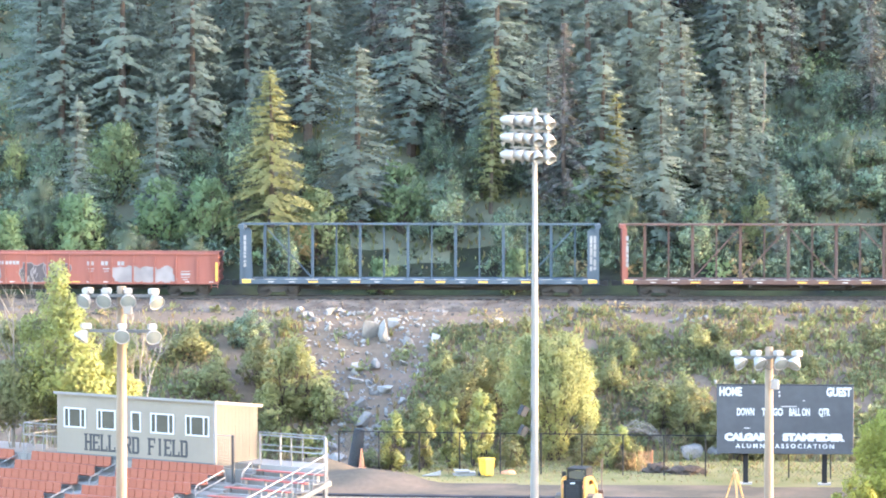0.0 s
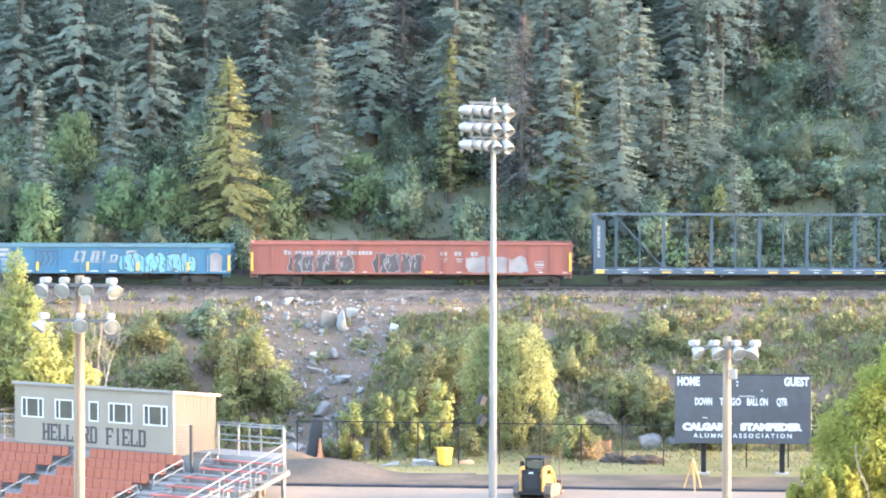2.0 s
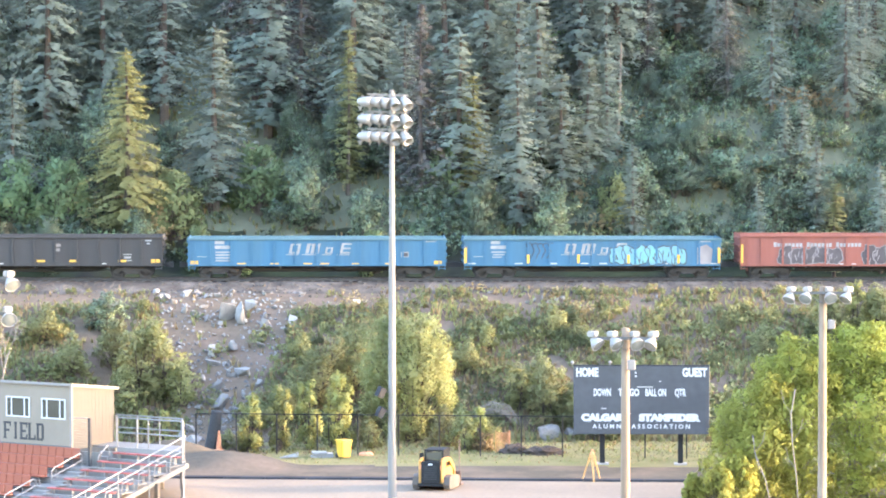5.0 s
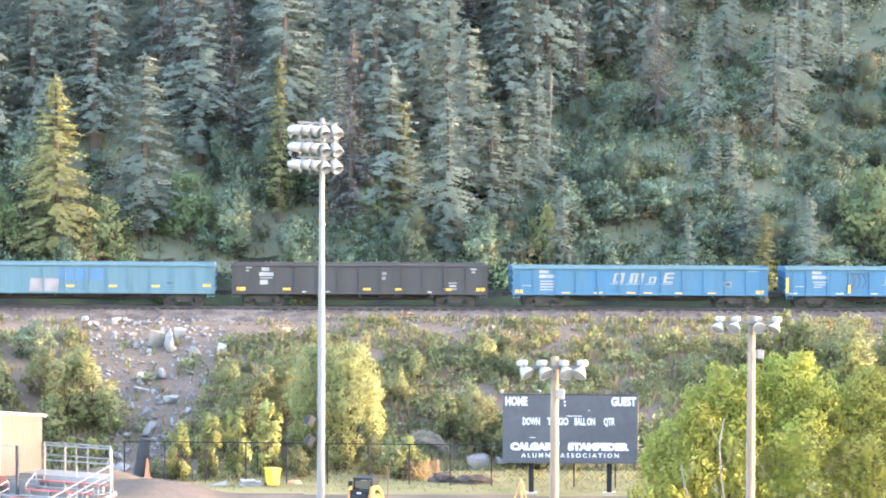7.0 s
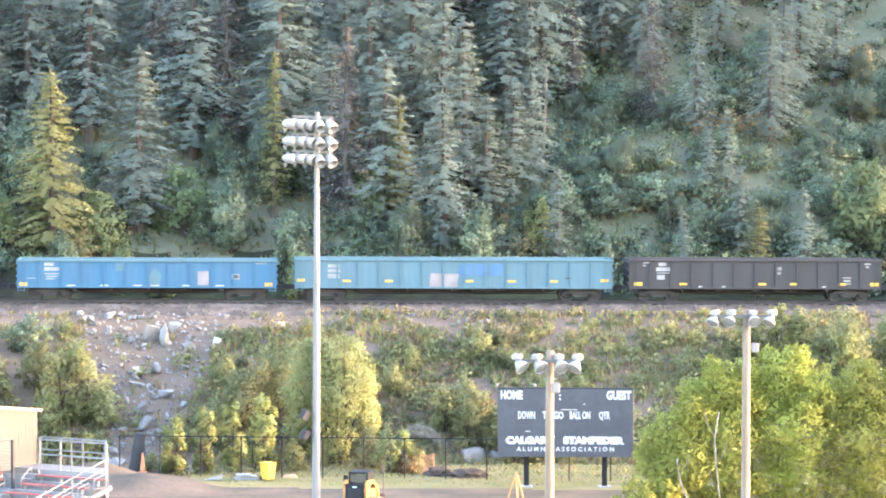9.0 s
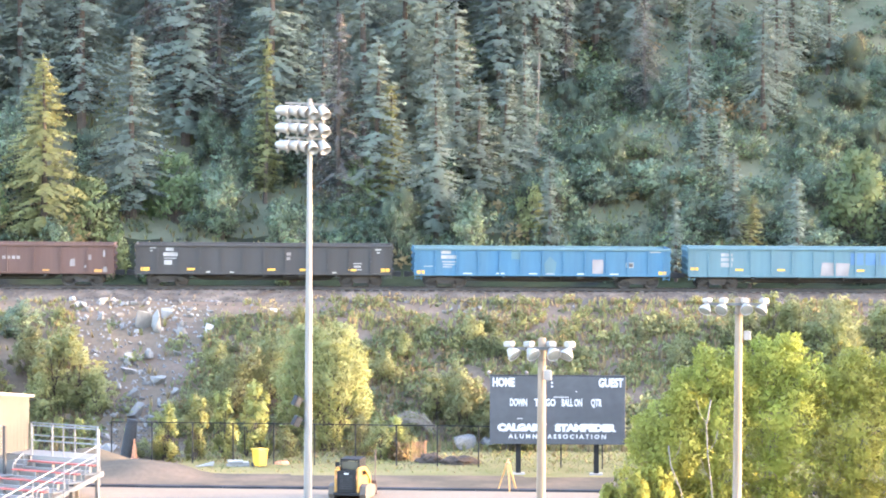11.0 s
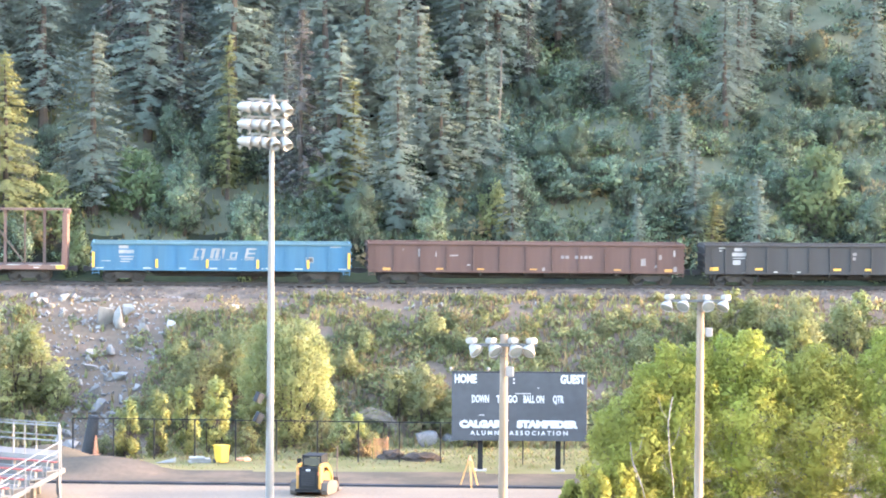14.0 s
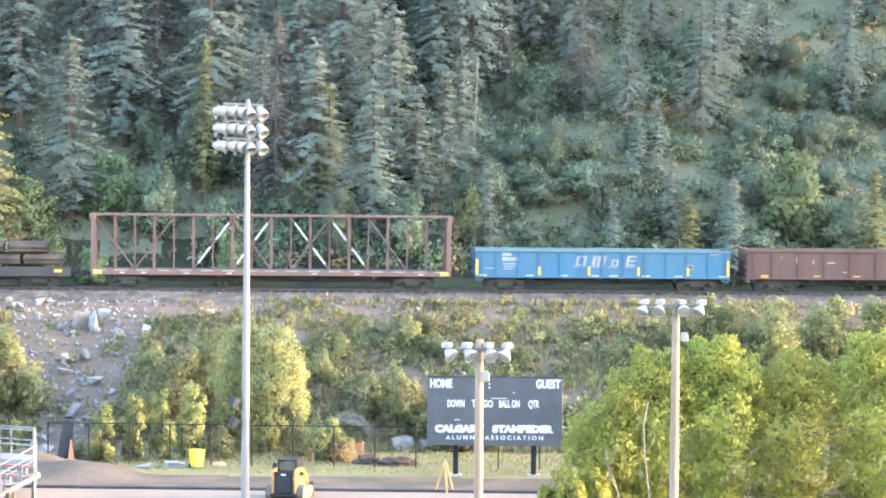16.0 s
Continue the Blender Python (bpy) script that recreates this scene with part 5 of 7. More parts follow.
def clutter():
    # kerb along the inner edge of the dirt
    k = thing("kerb", "low dark kerb between dirt and pale field", "kerb", kind="structure")
    for i in range(22):
        x0 = -16 + i * 2.2
        bm = bmesh.new()
        bar(bm, (x0, 162.3 - 0.084 * x0, 0.03), (x0 + 2.17, 162.3 - 0.084 * (x0 + 2.17), 0.03), 0.5, 0.16)
        part("kerb_stone", bm, ASPHALT, k)
    # rolled dark mat leaning on the fence with an orange cone
    m = thing("rolled_mat", "dark rolled rubber mat leaning upright", "rolled mat", pose(-13.2, 175.6, land(-13.2, 175.6), 0, 8, 0))
    bm = bmesh.new()
    for i in range(4):
        tube(bm, (0, 0, i * 0.55), (0, 0, i * 0.55 + 0.56), 0.42 - 0.03 * i, 0.4 - 0.03 * i, 18, i in (0, 3))
    part("roll", bm, RUBBER, m, smooth=False)
    c = thing("traffic_cone", "tall orange plastic traffic cone", "traffic cone", pose(-12.75, 175.1, land(-12.75, 175.1)))
    bm = bmesh.new()
    lathe(bm, Matrix.Identity(4), [(0.2, 0.03), (0.17, 0.05), (0.1, 0.6), (0.04, 1.1), (0.0, 1.12)], 14)
    part("cone", bm, ORANGE, c)
    part("base", boxed((-0.24, 0.24, -0.24, 0.24, 0, 0.04)), ORANGE, c)
    # flat stack of pale slabs
    s = thing("slab_stack", "pale concrete slabs lying on the grass", "concrete slabs", pose(-6.85, 172.9, land(-6.85, 172.9), 0, 0, 8))
    for i, (x, y, w) in enumerate(((0, 0, 0.62), (0.1, 0.1, 0.5), (-0.15, 0, 0.4))):
        part("slab", boxed((x - w, x + w, y - 0.4, y + 0.4, 0.1 * i, 0.1 * i + 0.09)), CONCRETE, s)
    o = thing("orange_net_heap", "heap of orange safety netting on the grass", "safety netting", pose(-4.4, 174.0, land(-4.4, 174.0)))
    bm = bmesh.new()
    bmesh.ops.create_icosphere(bm, subdivisions=3, radius=0.45)
    for v in bm.verts:
        v.co.z = max(0, v.co.z) * 0.35 + 0.05 * noise.noise(v.co * 5)
        v.co.x *= 1 + 0.3 * noise.noise(v.co * 3)
    part("net", bm, ORANGE, o)
    # boards
    b = thing("scrap_boards", "weathered boards dropped on the dirt", "boards", pose(-8.65, 172.2, land(-8.65, 172.2)))
    for i in range(4):
        bm = bmesh.new()
        bar(bm, (-0.5 + 0.1 * i, 0.2 * i, 0.05), (0.5, -0.2 + 0.25 * i, 0.12 + 0.05 * i), 0.14, 0.04)
        part("board", bm, CONCRETE, b)
    # stake
    st = thing("survey_stake", "thin dark stake in the dirt", "stake", pose(0.72, 162.4, 0))
    bm = bmesh.new()
    tube(bm, (0, 0, 0), (0.03, 0, 2.1), 0.03)
    part("rod", bm, RUST, st)
    # orange snow fence
    f = thing("snow_fence", "short run of orange plastic snow fence", "plastic fence", pose(3.2, 174.6, 0))
    for x in (-0.35, 0.42):
        bm = bmesh.new()
        tube(bm, (x, 0, 0), (x, 0, 1.25), 0.03)
        part("post", bm, TAN_WOOD if x < 0 else ORANGE, f)
    bm = bmesh.new()
    for i in range(14):
        bar(bm, (-0.35, 0, 0.1 + i * 0.08), (0.42, 0, 0.1 + i * 0.08), 0.03, 0.012)
    for i in range(11):
        bar(bm, (-0.33 + i * 0.074, 0.013, 0.08), (-0.33 + i * 0.074, 0.013, 1.17), 0.02, 0.012)
    part("netting", bm, ORANGE, f)


clutter()


def bollard(x, y):
    b = thing("wooden_bollard", "short square wooden post beside the grandstand", "bollard", pose(x, y, land(x, y)))
    bm = boxed((-0.13, 0.13, -0.13, 0.13, -0.1, 0.75))
    bmesh.ops.bevel(bm, geom=bm.edges[:], offset=0.02, segments=1, affect="EDGES")
    part("post", bm, WOOD_POLE, b)
    part("cap", boxed((-0.11, 0.11, -0.11, 0.11, 0.751, 0.77)), CONCRETE, b)


bollard(-14.3, 156.4)


# ---- vegetation and rocks ----
def mesh_from(name, verts, faces, mat, mats=None, normals=None):
    """A mesh from lists; normals: foliage normals, one a vertex, towards which the faces are turned and shaded."""
    me = bpy.data.meshes.new(name)
    if normals is not None:
        v, nn = np.asarray(verts, float), np.asarray(normals, float)
        lead = np.array([f[:3] for f in faces])
        flat = np.cross(v[lead[:, 1]] - v[lead[:, 0]], v[lead[:, 2]] - v[lead[:, 0]])
        turn = (flat * nn[lead[:, 0]]).sum(1) < 0
        faces = [tuple(f)[::-1] if t else tuple(f) for f, t in zip(faces, turn)]
    me.from_pydata(verts, [], faces)
    if normals is not None:
        me.shade_smooth()
        me.normals_split_custom_set_from_vertices((nn / np.maximum(1e-6, np.linalg.norm(nn, axis=1))[:, None]).tolist())
    for m in (mat if isinstance(mat, (list, tuple)) else [mat]):
        me.materials.append(m)
    if mats is not None:
        me.polygons.foreach_set("material_index", mats)
    return me


def conifer_crown(name, seed, height, radius, mat, bare=0.1, thick=1.0, droop=0.25, ragged=0.25, tip=0.12):
    """Whorls of drooping boughs hung with small sprays, thinning to a spire."""
    rng = random.Random(seed)
    verts, faces = [], []
    z = height * bare
    while z < height - 0.1:
        f = (z - height * bare) / (height * (1 - bare))
        reach = radius * (1 - f) ** 0.9 + tip
        reach *= 0.4 + 0.6 * min(1, f * 5)
        n = max(4, int((6 + 7 * (1 - f)) * thick))
        for k in range(n):
            a = rng.uniform(0, math.tau)
            ln = reach * rng.uniform(1 - ragged * 1.6, 1 + ragged)
            zz = z + rng.uniform(-0.2, 0.2)
            ca, sa = math.cos(a), math.sin(a)
            segs = max(2, int(ln / 0.26))
            lift = rng.uniform(-0.1, 0.15) + (0.25 if f > 0.6 else 0.0)
            for s in range(segs):
                u = (s + 0.7) / segs
                if u < 0.22:
                    continue
                r = ln * u
                rise = -droop * ln * u * u + lift * ln * u
                for twig in range(6):
                    side = rng.choice((-1, 1))
                    out = rng.uniform(0.08, 0.3) * (1.15 - 0.5 * u)
                    ahead = rng.uniform(-0.05, 0.22)
                    drop = rng.uniform(0.0, 0.22)
                    bx, by, bz = ca * (r + rng.uniform(-0.15, 0.15)), sa * (r + rng.uniform(-0.15, 0.15)), zz + rise
                    tx, ty = bx + ca * ahead - sa * side * out, by + sa * ahead + ca * side * out
                    wx, wy = rng.uniform(-0.075, 0.075), rng.uniform(-0.075, 0.075)
                    i = len(verts)
                    verts += [(bx - wx, by - wy, bz + 0.05), (bx + wx, by + wy, bz - 0.06), (tx, ty, bz - drop)]
                    faces.append((i, i + 1, i + 2))
        z += 0.275 + 0.16 * rng.random()
    for k in range(10):
        a = k * 2.4
        zz = height - 0.05 * k
        i = len(verts)
        verts += [(0, 0, zz + 0.2), (0.1 * math.cos(a), 0.1 * math.sin(a), zz - 0.1), (0.1 * math.cos(a + 0.8), 0.1 * math.sin(a + 0.8), zz - 0.12)]
        faces.append((i, i + 1, i + 2))
    v = np.array(verts)
    out = np.hypot(v[:, 0], v[:, 1])
    g = np.random.default_rng(seed)
    n = np.stack([v[:, 0] / (out + 0.05), v[:, 1] / (out + 0.05), np.full(len(v), 0.45)], 1) + np.repeat(g.normal(size=(len(v) // 3 + 1, 3)) * 0.15, 3, 0)[:len(v)]
    return mesh_from(name, verts, faces, mat, normals=n)


def stem_mesh(name, height, r0, mat, r1=0.03):
    bm = bmesh.new()
    n = 5
    for k in range(n):
        a, c = k / n, (k + 1) / n
        tube(bm, (0.06 * math.sin(3 * a), 0.05 * math.sin(4 * a), height * a - 0.4 * (k == 0)), (0.06 * math.sin(3 * c), 0.05 * math.sin(4 * c), height * c),
             r0 + (r1 - r0) * a, r0 + (r1 - r0) * c, 7, False)
    return mesh_of(name, bm, mat)


CONIFERS = {
    "spruce_a": (conifer_crown("crown", 1, 13.0, 2.5, NEEDLES, 0.06, 1.1, 0.3, 0.22), stem_mesh("trunk", 12.6, 0.2, BARK)),
    "spruce_b": (conifer_crown("crown", 2, 12.0, 1.8, NEEDLES, 0.08, 1.1, 0.32, 0.3), stem_mesh("trunk", 11.6, 0.17, BARK)),
    "spruce_c": (conifer_crown("crown", 3, 15.0, 2.2, NEEDLES, 0.14, 0.9, 0.4, 0.4), stem_mesh("trunk", 14.6, 0.22, BARK)),
    "fir_thin": (conifer_crown("crown", 4, 11.0, 1.1, NEEDLES, 0.1, 0.9, 0.35, 0.4), stem_mesh("trunk", 10.8, 0.13, BARK)),
    "gold": (conifer_crown("crown", 5, 13.0, 2.9, NEEDLES_SUN_GOLD, 0.05, 1.25, 0.28, 0.25), stem_mesh("trunk", 12.6, 0.2, BARK)),
    "gold_thin": (conifer_crown("crown", 6, 11.0, 0.8, NEEDLES_SUN_GOLD, 0.1, 0.9, 0.3, 0.45), stem_mesh("trunk", 10.8, 0.12, BARK)),
    "grey": (conifer_crown("crown", 7, 16.0, 2.4, NEEDLES_GREY, 0.12, 0.85, 0.45, 0.45), stem_mesh("trunk", 15.6, 0.2, BARK)),
}


def conifer(kind, x, y, height, widen=1.0, label=""):
    crown, stem = CONIFERS[kind]
    own = {"spruce_a": 13.0, "spruce_b": 12.0, "spruce_c": 15.0, "fir_thin": 11.0, "gold": 13.0, "gold_thin": 11.0, "grey": 16.0}[kind]
    s = height / own
    widen *= {"spruce_a": 1.08, "gold": 1.0, "gold_thin": 1.2, "grey": 1.1}.get(kind, 1.25)
    label = label or {"gold": "spruce tree on the hillside, sunlit yellow-green put into its needles", "gold_thin": "thin spruce with golden sunlight put into its needles", "grey": "tall greyish dying spruce on the hillside"}.get(
        kind, "dark green spruce tree on the shaded hillside")
    m = pose(x, y, land(x, y) - 0.1, random.uniform(-1.5, 1.5), random.uniform(-1.5, 1.5), random.uniform(0, 360)) @ Matrix.Diagonal((s * widen, s * widen, s, 1))
    t = thing("conifer_tree", label, "conifer tree", m, group="hillside conifers")
    part("trunk", stem, None, t)
    part("crown", crown, None, t)
    return t


def by_side(side, y):
    """Plan place x for a bearing given as metres to the side at 200 m, at depth y."""
    return side * y / 200.0


random.seed(11)
# the ones that stand out: kind, side metres at 200 m, depth, height of the tip above the field, widen
MARKED = [
    ("gold", -20.4, 212.5, 23.5, 1.25), ("spruce_b", -14.7, 216.0, 25.2, 1.1), ("spruce_b", -27.7, 215.0, 21.7, 0.95), ("fir_thin", -33.0, 214.0, 21.5, 1.1),
    ("gold_thin", -6.2, 217.0, 24.7, 1.0), ("spruce_b", -2.8, 219.0, 25.6, 1.0), ("spruce_b", 0.9, 216.0, 24.8, 1.15), ("gold_thin", 1.9, 215.5, 21.5, 1.2), ("spruce_b", 4.8, 213.5, 22.1, 1.0),
    ("spruce_b", 6.0, 219.0, 27.3, 1.0), ("fir_thin", 7.6, 217.0, 22.0, 1.2), ("fir_thin", 9.2, 219.0, 23.0, 1.2), ("spruce_b", 10.4, 221.0, 24.0, 1.0),
    ("spruce_a", -29.9, 224.0, 35.0, 0.95), ("spruce_a", -25.5, 223.0, 34.0, 0.9), ("grey", 18.2, 227.0, 29.5, 1.0), ("grey", -10.5, 226.0, 28.5, 0.9), ("grey", -18.0, 225.0, 29.0, 0.85), ("grey", 13.0, 231.0, 29.0, 0.8),
    ("spruce_c", 21.0, 224.0, 28.0, 0.8), ("fir_thin", 21.8, 217.5, 20.3, 1.0), ("fir_thin", 22.9, 218.0, 21.0, 1.0), ("fir_thin", 23.8, 213.5, 17.2, 1.1), ("spruce_c", 25.8, 224.0, 28.5, 0.9),
    ("spruce_c", 26.6, 228.0, 30.0, 0.9), ("gold_thin", 25.0, 209.0, 14.2, 1.6), ("fir_thin", 28.0, 210.5, 15.6, 1.0), ("gold_thin", 37.2, 210.0, 16.2, 1.6), ("fir_thin", 12.0, 213.0, 17.0, 1.0), ("fir_thin", 20.2, 210.0, 14.2, 1.0),
]
for kind, side, y, z_top, wide in MARKED:
    x = by_side(side, y)
    conifer(kind, x, y, z_top - land(x, y), wide * (1.3 if kind.startswith(("spruce", "fir")) else 1.1))


def snag(x, y, height):
    t = thing("dead_tree", "bare grey dead trunk among the spruces", "dead tree", pose(x, y, land(x, y), 0, 2, 0))
    part("trunk", stem_mesh("trunk", height, 0.1, PALE_BARK, 0.04), None, t)
    for k in range(9):
        bm = bmesh.new()
        a, z = k * 2.4, height * (0.45 + 0.055 * k)
        tube(bm, (0, 0, z), (math.cos(a) * (1.2 - 0.08 * k), math.sin(a) * (1.2 - 0.08 * k), z - 0.15), 0.02, 0.01, 5)
        part("branch", bm, PALE_BARK, t)


snag(12.3, 222.0, 23.9 - land(12.3, 222.0))
snag(31.0, 231.0, 30.5 - land(31.0, 231.0))

# the forest behind
rng = random.Random(21)
made = 0
taken = []
while made < 150:
    y = 214 + 38 * rng.random() if made < 146 else 252 + 60 * rng.random()
    x = rng.uniform(-1, 1) * (0.152 * y + 9)
    if y < 230 - 4 * math.sin(x * 0.2) and x > 7 or x > 28 and rng.random() < 0.6:
        continue
    if y < 223 and rng.random() < 0.93:
        continue
    if any((x - a) ** 2 + (y - b) ** 2 < 3.6 for a, b in taken):
        continue
    taken.append((x, y))
    kind = rng.choices(["spruce_a", "spruce_b", "spruce_c", "fir_thin", "grey"], [3, 3, 5, 1.5, 1.0] if x < 9 else [0.8, 4, 1.5, 4, 0.6])[0]
    conifer(kind, x, y, rng.uniform(11, 18) * (0.85 if kind == "fir_thin" else 1), rng.uniform(1.05, 1.45) if x < 9 else rng.uniform(0.9, 1.2))
    made += 1


def leaf_cloud(name, seed, lumps, count, size, mat):
    """Leaf sprays scattered in and on lumps (x, y, z, rx, ry, rz): kite-shaped, randomly turned."""
    g = np.random.default_rng(seed)
    w = np.array([l[3] * l[4] * l[5] for l in lumps]) ** 0.67
    pick = g.choice(len(lumps), count, p=w / w.sum())
    L = np.array(lumps, float)[pick]
    d = g.normal(size=(count, 3))
    d /= np.linalg.norm(d, axis=1)[:, None]
    bump = 1 + 0.22 * np.sin(d[:, 0] * 5 + pick) * np.cos(d[:, 2] * 6 + pick * 1.7)
    r = g.random(count) ** 0.28 * bump
    c = L[:, :3] + d * L[:, 3:] * r[:, None]
    a = g.normal(size=(count, 3)) + d * 0.5
    a /= np.linalg.norm(a, axis=1)[:, None]
    b = np.cross(a, g.normal(size=(count, 3)))
    b /= np.linalg.norm(b, axis=1)[:, None]
    s = size * (0.55 + 0.9 * g.random(count))[:, None]
    v = np.stack([c - a * s, c + b * s * 0.5, c + a * s, c - b * s * 0.5], 1).reshape(-1, 3)
    f = np.arange(count * 4).reshape(-1, 4)
    # dense inner foliage: one small ragged solid in each lump
    oct_v = np.array([(1, 0, 0), (0.31, 0.95, 0), (-0.81, 0.59, 0), (-0.81, -0.59, 0), (0.31, -0.95, 0), (0, 0, 1), (0, 0, -1)], float)
    oct_f = [q for k in range(5) for q in ((k, (k + 1) % 5, 5), ((k + 1) % 5, k, 6))]
    base, tri = len(v), []
    solid = [np.array(l[:3]) + oct_v * np.array(l[3:]) * 0.32 * (0.8 + 0.4 * g.random((7, 1))) for l in lumps]
    for k in range(len(lumps)):
        tri += [tuple(base + 7 * k + i for i in q) for q in oct_f]
    whole = c - L[:, :3].mean(0)
    n = 0.5 * d + 0.2 * g.normal(size=(count, 3)) + 0.8 * whole / np.linalg.norm(whole, axis=1)[:, None] + np.array((0, 0, 0.5))
    n = np.concatenate([np.repeat(n, 4, 0)] + [oct_v] * len(lumps))
    v = np.concatenate([v] + solid)
    f = f.tolist() + tri
    return mesh_from(name, v.tolist(), f, mat, normals=n)


def limbs_mesh(name, lumps, r, mat, stems=1, base=(0, 0)):
    bm = bmesh.new()
    rr = random.Random(len(lumps))
    for l in lumps:
        j = rr.randrange(stems)
        fx = base[0] + 0.35 * (j - (stems - 1) / 2)
        mid = Vector((fx + (l[0] - fx) * 0.35 + rr.uniform(-0.1, 0.1), base[1] + (l[1] - base[1]) * 0.35, l[2] * 0.5))
        tube(bm, (fx, base[1], -0.2), mid, r, r * 0.6, 5, False)
        tube(bm, mid, (l[0], l[1], l[2] + l[5] * 0.5), r * 0.6, r * 0.2, 4, False)
        for k in range(1):
            tip = Vector(l[:3]) + Vector((rr.uniform(-1, 1) * l[3], rr.uniform(-1, 1) * l[4], rr.uniform(0, 1) * l[5])) * 0.8
            tube(bm, mid.lerp(Vector(l[:3]), 0.6), tip, r * 0.3, r * 0.1, 3, False)
    return mesh_of(name, bm, mat)


def leafy(name, label, category, m, crown, limbs, group=""):
    t = thing(name, label, category, m, group)
    part("trunk" if name.endswith("tree") else "stem", limbs, None, t)
    part("crown" if name.endswith("tree") else "foliage", crown, None, t)
    return t


def lump_set(seed, n, w, h, low=0.15):
    """n lumps filling a crown w wide and h high that stands on z = 0."""
    rr = random.Random(seed)
    out = []
    for k in range(2 * n):
        f = (k + 0.5) / (2 * n)
        z = h * (low + (0.9 - low) * f) * rr.uniform(0.85, 1.1)
        spread = w / 2 * math.sin(math.pi * (0.22 + 0.7 * f)) ** 0.7
        a = k * 2.4 + rr.uniform(-0.6, 0.6)
        q = spread * rr.uniform(0.2, 0.95)
        s = w * rr.uniform(0.09, 0.2)
        out.append((q * math.cos(a), q * math.sin(a), z, s, s, s * rr.uniform(0.7, 1.5) * min(1.5, h / w)))
    return out


def bush_kind(seed, n, w, h, count, size, mat, low=0.12):
    l = lump_set(seed, n, w, h, low)
    return leaf_cloud("foliage", seed, l, count, size, mat), limbs_mesh("stem", l, 0.03 * max(1, w / 2), BARK, 3)


BUSHES = {
    "round": bush_kind(31, 10, 2.0, 1.7, 1400, 0.08, LEAF), "low": bush_kind(32, 9, 2.2, 1.1, 1250, 0.08, LEAF_DARK), "light": bush_kind(33, 10, 1.7, 1.9, 1300, 0.075, LEAF_LIGHT),
    "dry": bush_kind(34, 9, 1.6, 1.3, 1000, 0.075, LEAF_DRY), "tall": bush_kind(35, 10, 1.5, 3.4, 1300, 0.11, LEAF_YELLOW), "wood": bush_kind(36, 11, 4.0, 4.6, 2600, 0.15, LEAF_WOOD), "alder": bush_kind(38, 11, 4.0, 4.6, 2600, 0.15, LEAF),
    "hill_low": bush_kind(41, 9, 2.3, 1.2, 1100, 0.09, LEAF_SHADE), "hill_round": bush_kind(42, 10, 2.1, 1.8, 1200, 0.09, LEAF_SHADE),
    "pale": bush_kind(40, 12, 3.0, 3.4, 3000, 0.09, LEAF_LIGHT),
    "thicket": bush_kind(39, 14, 3.8, 3.9, 5200, 0.085, LEAF),
    "wood_dark": bush_kind(37, 11, 4.2, 4.4, 2400, 0.16, LEAF_SHADE),
}
BUSH_WORDS = {"hill_low": "low deep green shrub", "hill_round": "rounded deep green shrub", "pale": "tall pale green sunlit shrub", "thicket": "soft rounded olive green willow shrub", "round": "leafy green shrub", "low": "low dark green shrub", "light": "pale green sunlit shrub", "dry": "dry straw-coloured shrub", "tall": "slender yellow-green poplar sapling",
              "alder": "olive green alder tree", "wood": "bright green broadleaf tree", "wood_dark": "dark green broadleaf tree"}


def bush(kind, x, y, s=1.0, where="on the railway bank", sz=None, sink=0.1):
    name = "broadleaf_tree" if kind.startswith("wood") or kind == "alder" else "sapling" if kind == "tall" else "shrub"
    cat = {"broadleaf_tree": "tree", "sapling": "sapling", "shrub": "shrub"}[name]
    m = pose(x, y, land(x, y) - sink, 0, 0, random.uniform(0, 360)) @ Matrix.Diagonal((s, s, sz or s, 1))
    return leafy(name, f"{BUSH_WORDS[kind]} {where}", cat, m, *BUSHES[kind], group=f"{cat}s {where}")


# broadleaf understorey at the foot of the forest: kind, side metres at 200 m, depth, size
for kind, side, y, s in [("wood", -32.8, 211, 1.25), ("wood", -27.5, 214, 1.1), ("wood_dark", -35.5, 212, 1.2), ("wood", -24.5, 213, 1.1), ("wood", -17.3, 213, 1.15), ("wood", -15.8, 210, 0.7),
                         ("wood", -12.0, 216, 1.15), ("wood_dark", -9.0, 214, 1.2), ("wood_dark", -5.0, 212, 0.9), ("wood", -4.5, 209.5, 0.7), ("wood", -13.3, 209, 0.6), ("wood_dark", -29.5, 209, 1.0),
                         ("wood_dark", -22.0, 218, 1.4), ("wood_dark", 2.2, 212, 1.0), ("wood_dark", 7.0, 212, 1.0), ("wood", 31.9, 216, 1.5), ("wood_dark", 35.5, 214, 1.0), ("wood", -37.5, 210, 1.0),
                         ("wood_dark", -19.5, 209.5, 0.8), ("wood_dark", -25.5, 209, 0.8), ("wood_dark", 12.5, 216, 0.9), ("wood_dark", 16.0, 219, 0.9), ("wood", -30.3, 219, 1.2), ("wood", 0.0, 216, 1.0), ("wood_dark", -6.5, 219, 1.3)]:
    bush(kind, side * y / 200, y, s, "below the spruces")
rng = random.Random(41)
for k in range(80):
    x = rng.uniform(-44, 46)
    y = track_y(x) + rng.uniform(12, 23 if x < 8 else 34)
    kind = rng.choices(["hill_low", "hill_round", "dry", "light", "wood_dark"], [5, 4, 0.5, 0.4, 1.2 if x < 8 else 0.4])[0]
    bush(kind, x, y, rng.uniform(0.8, 1.9) * (0.5 if kind == "wood_dark" else 1), "on the hillside")

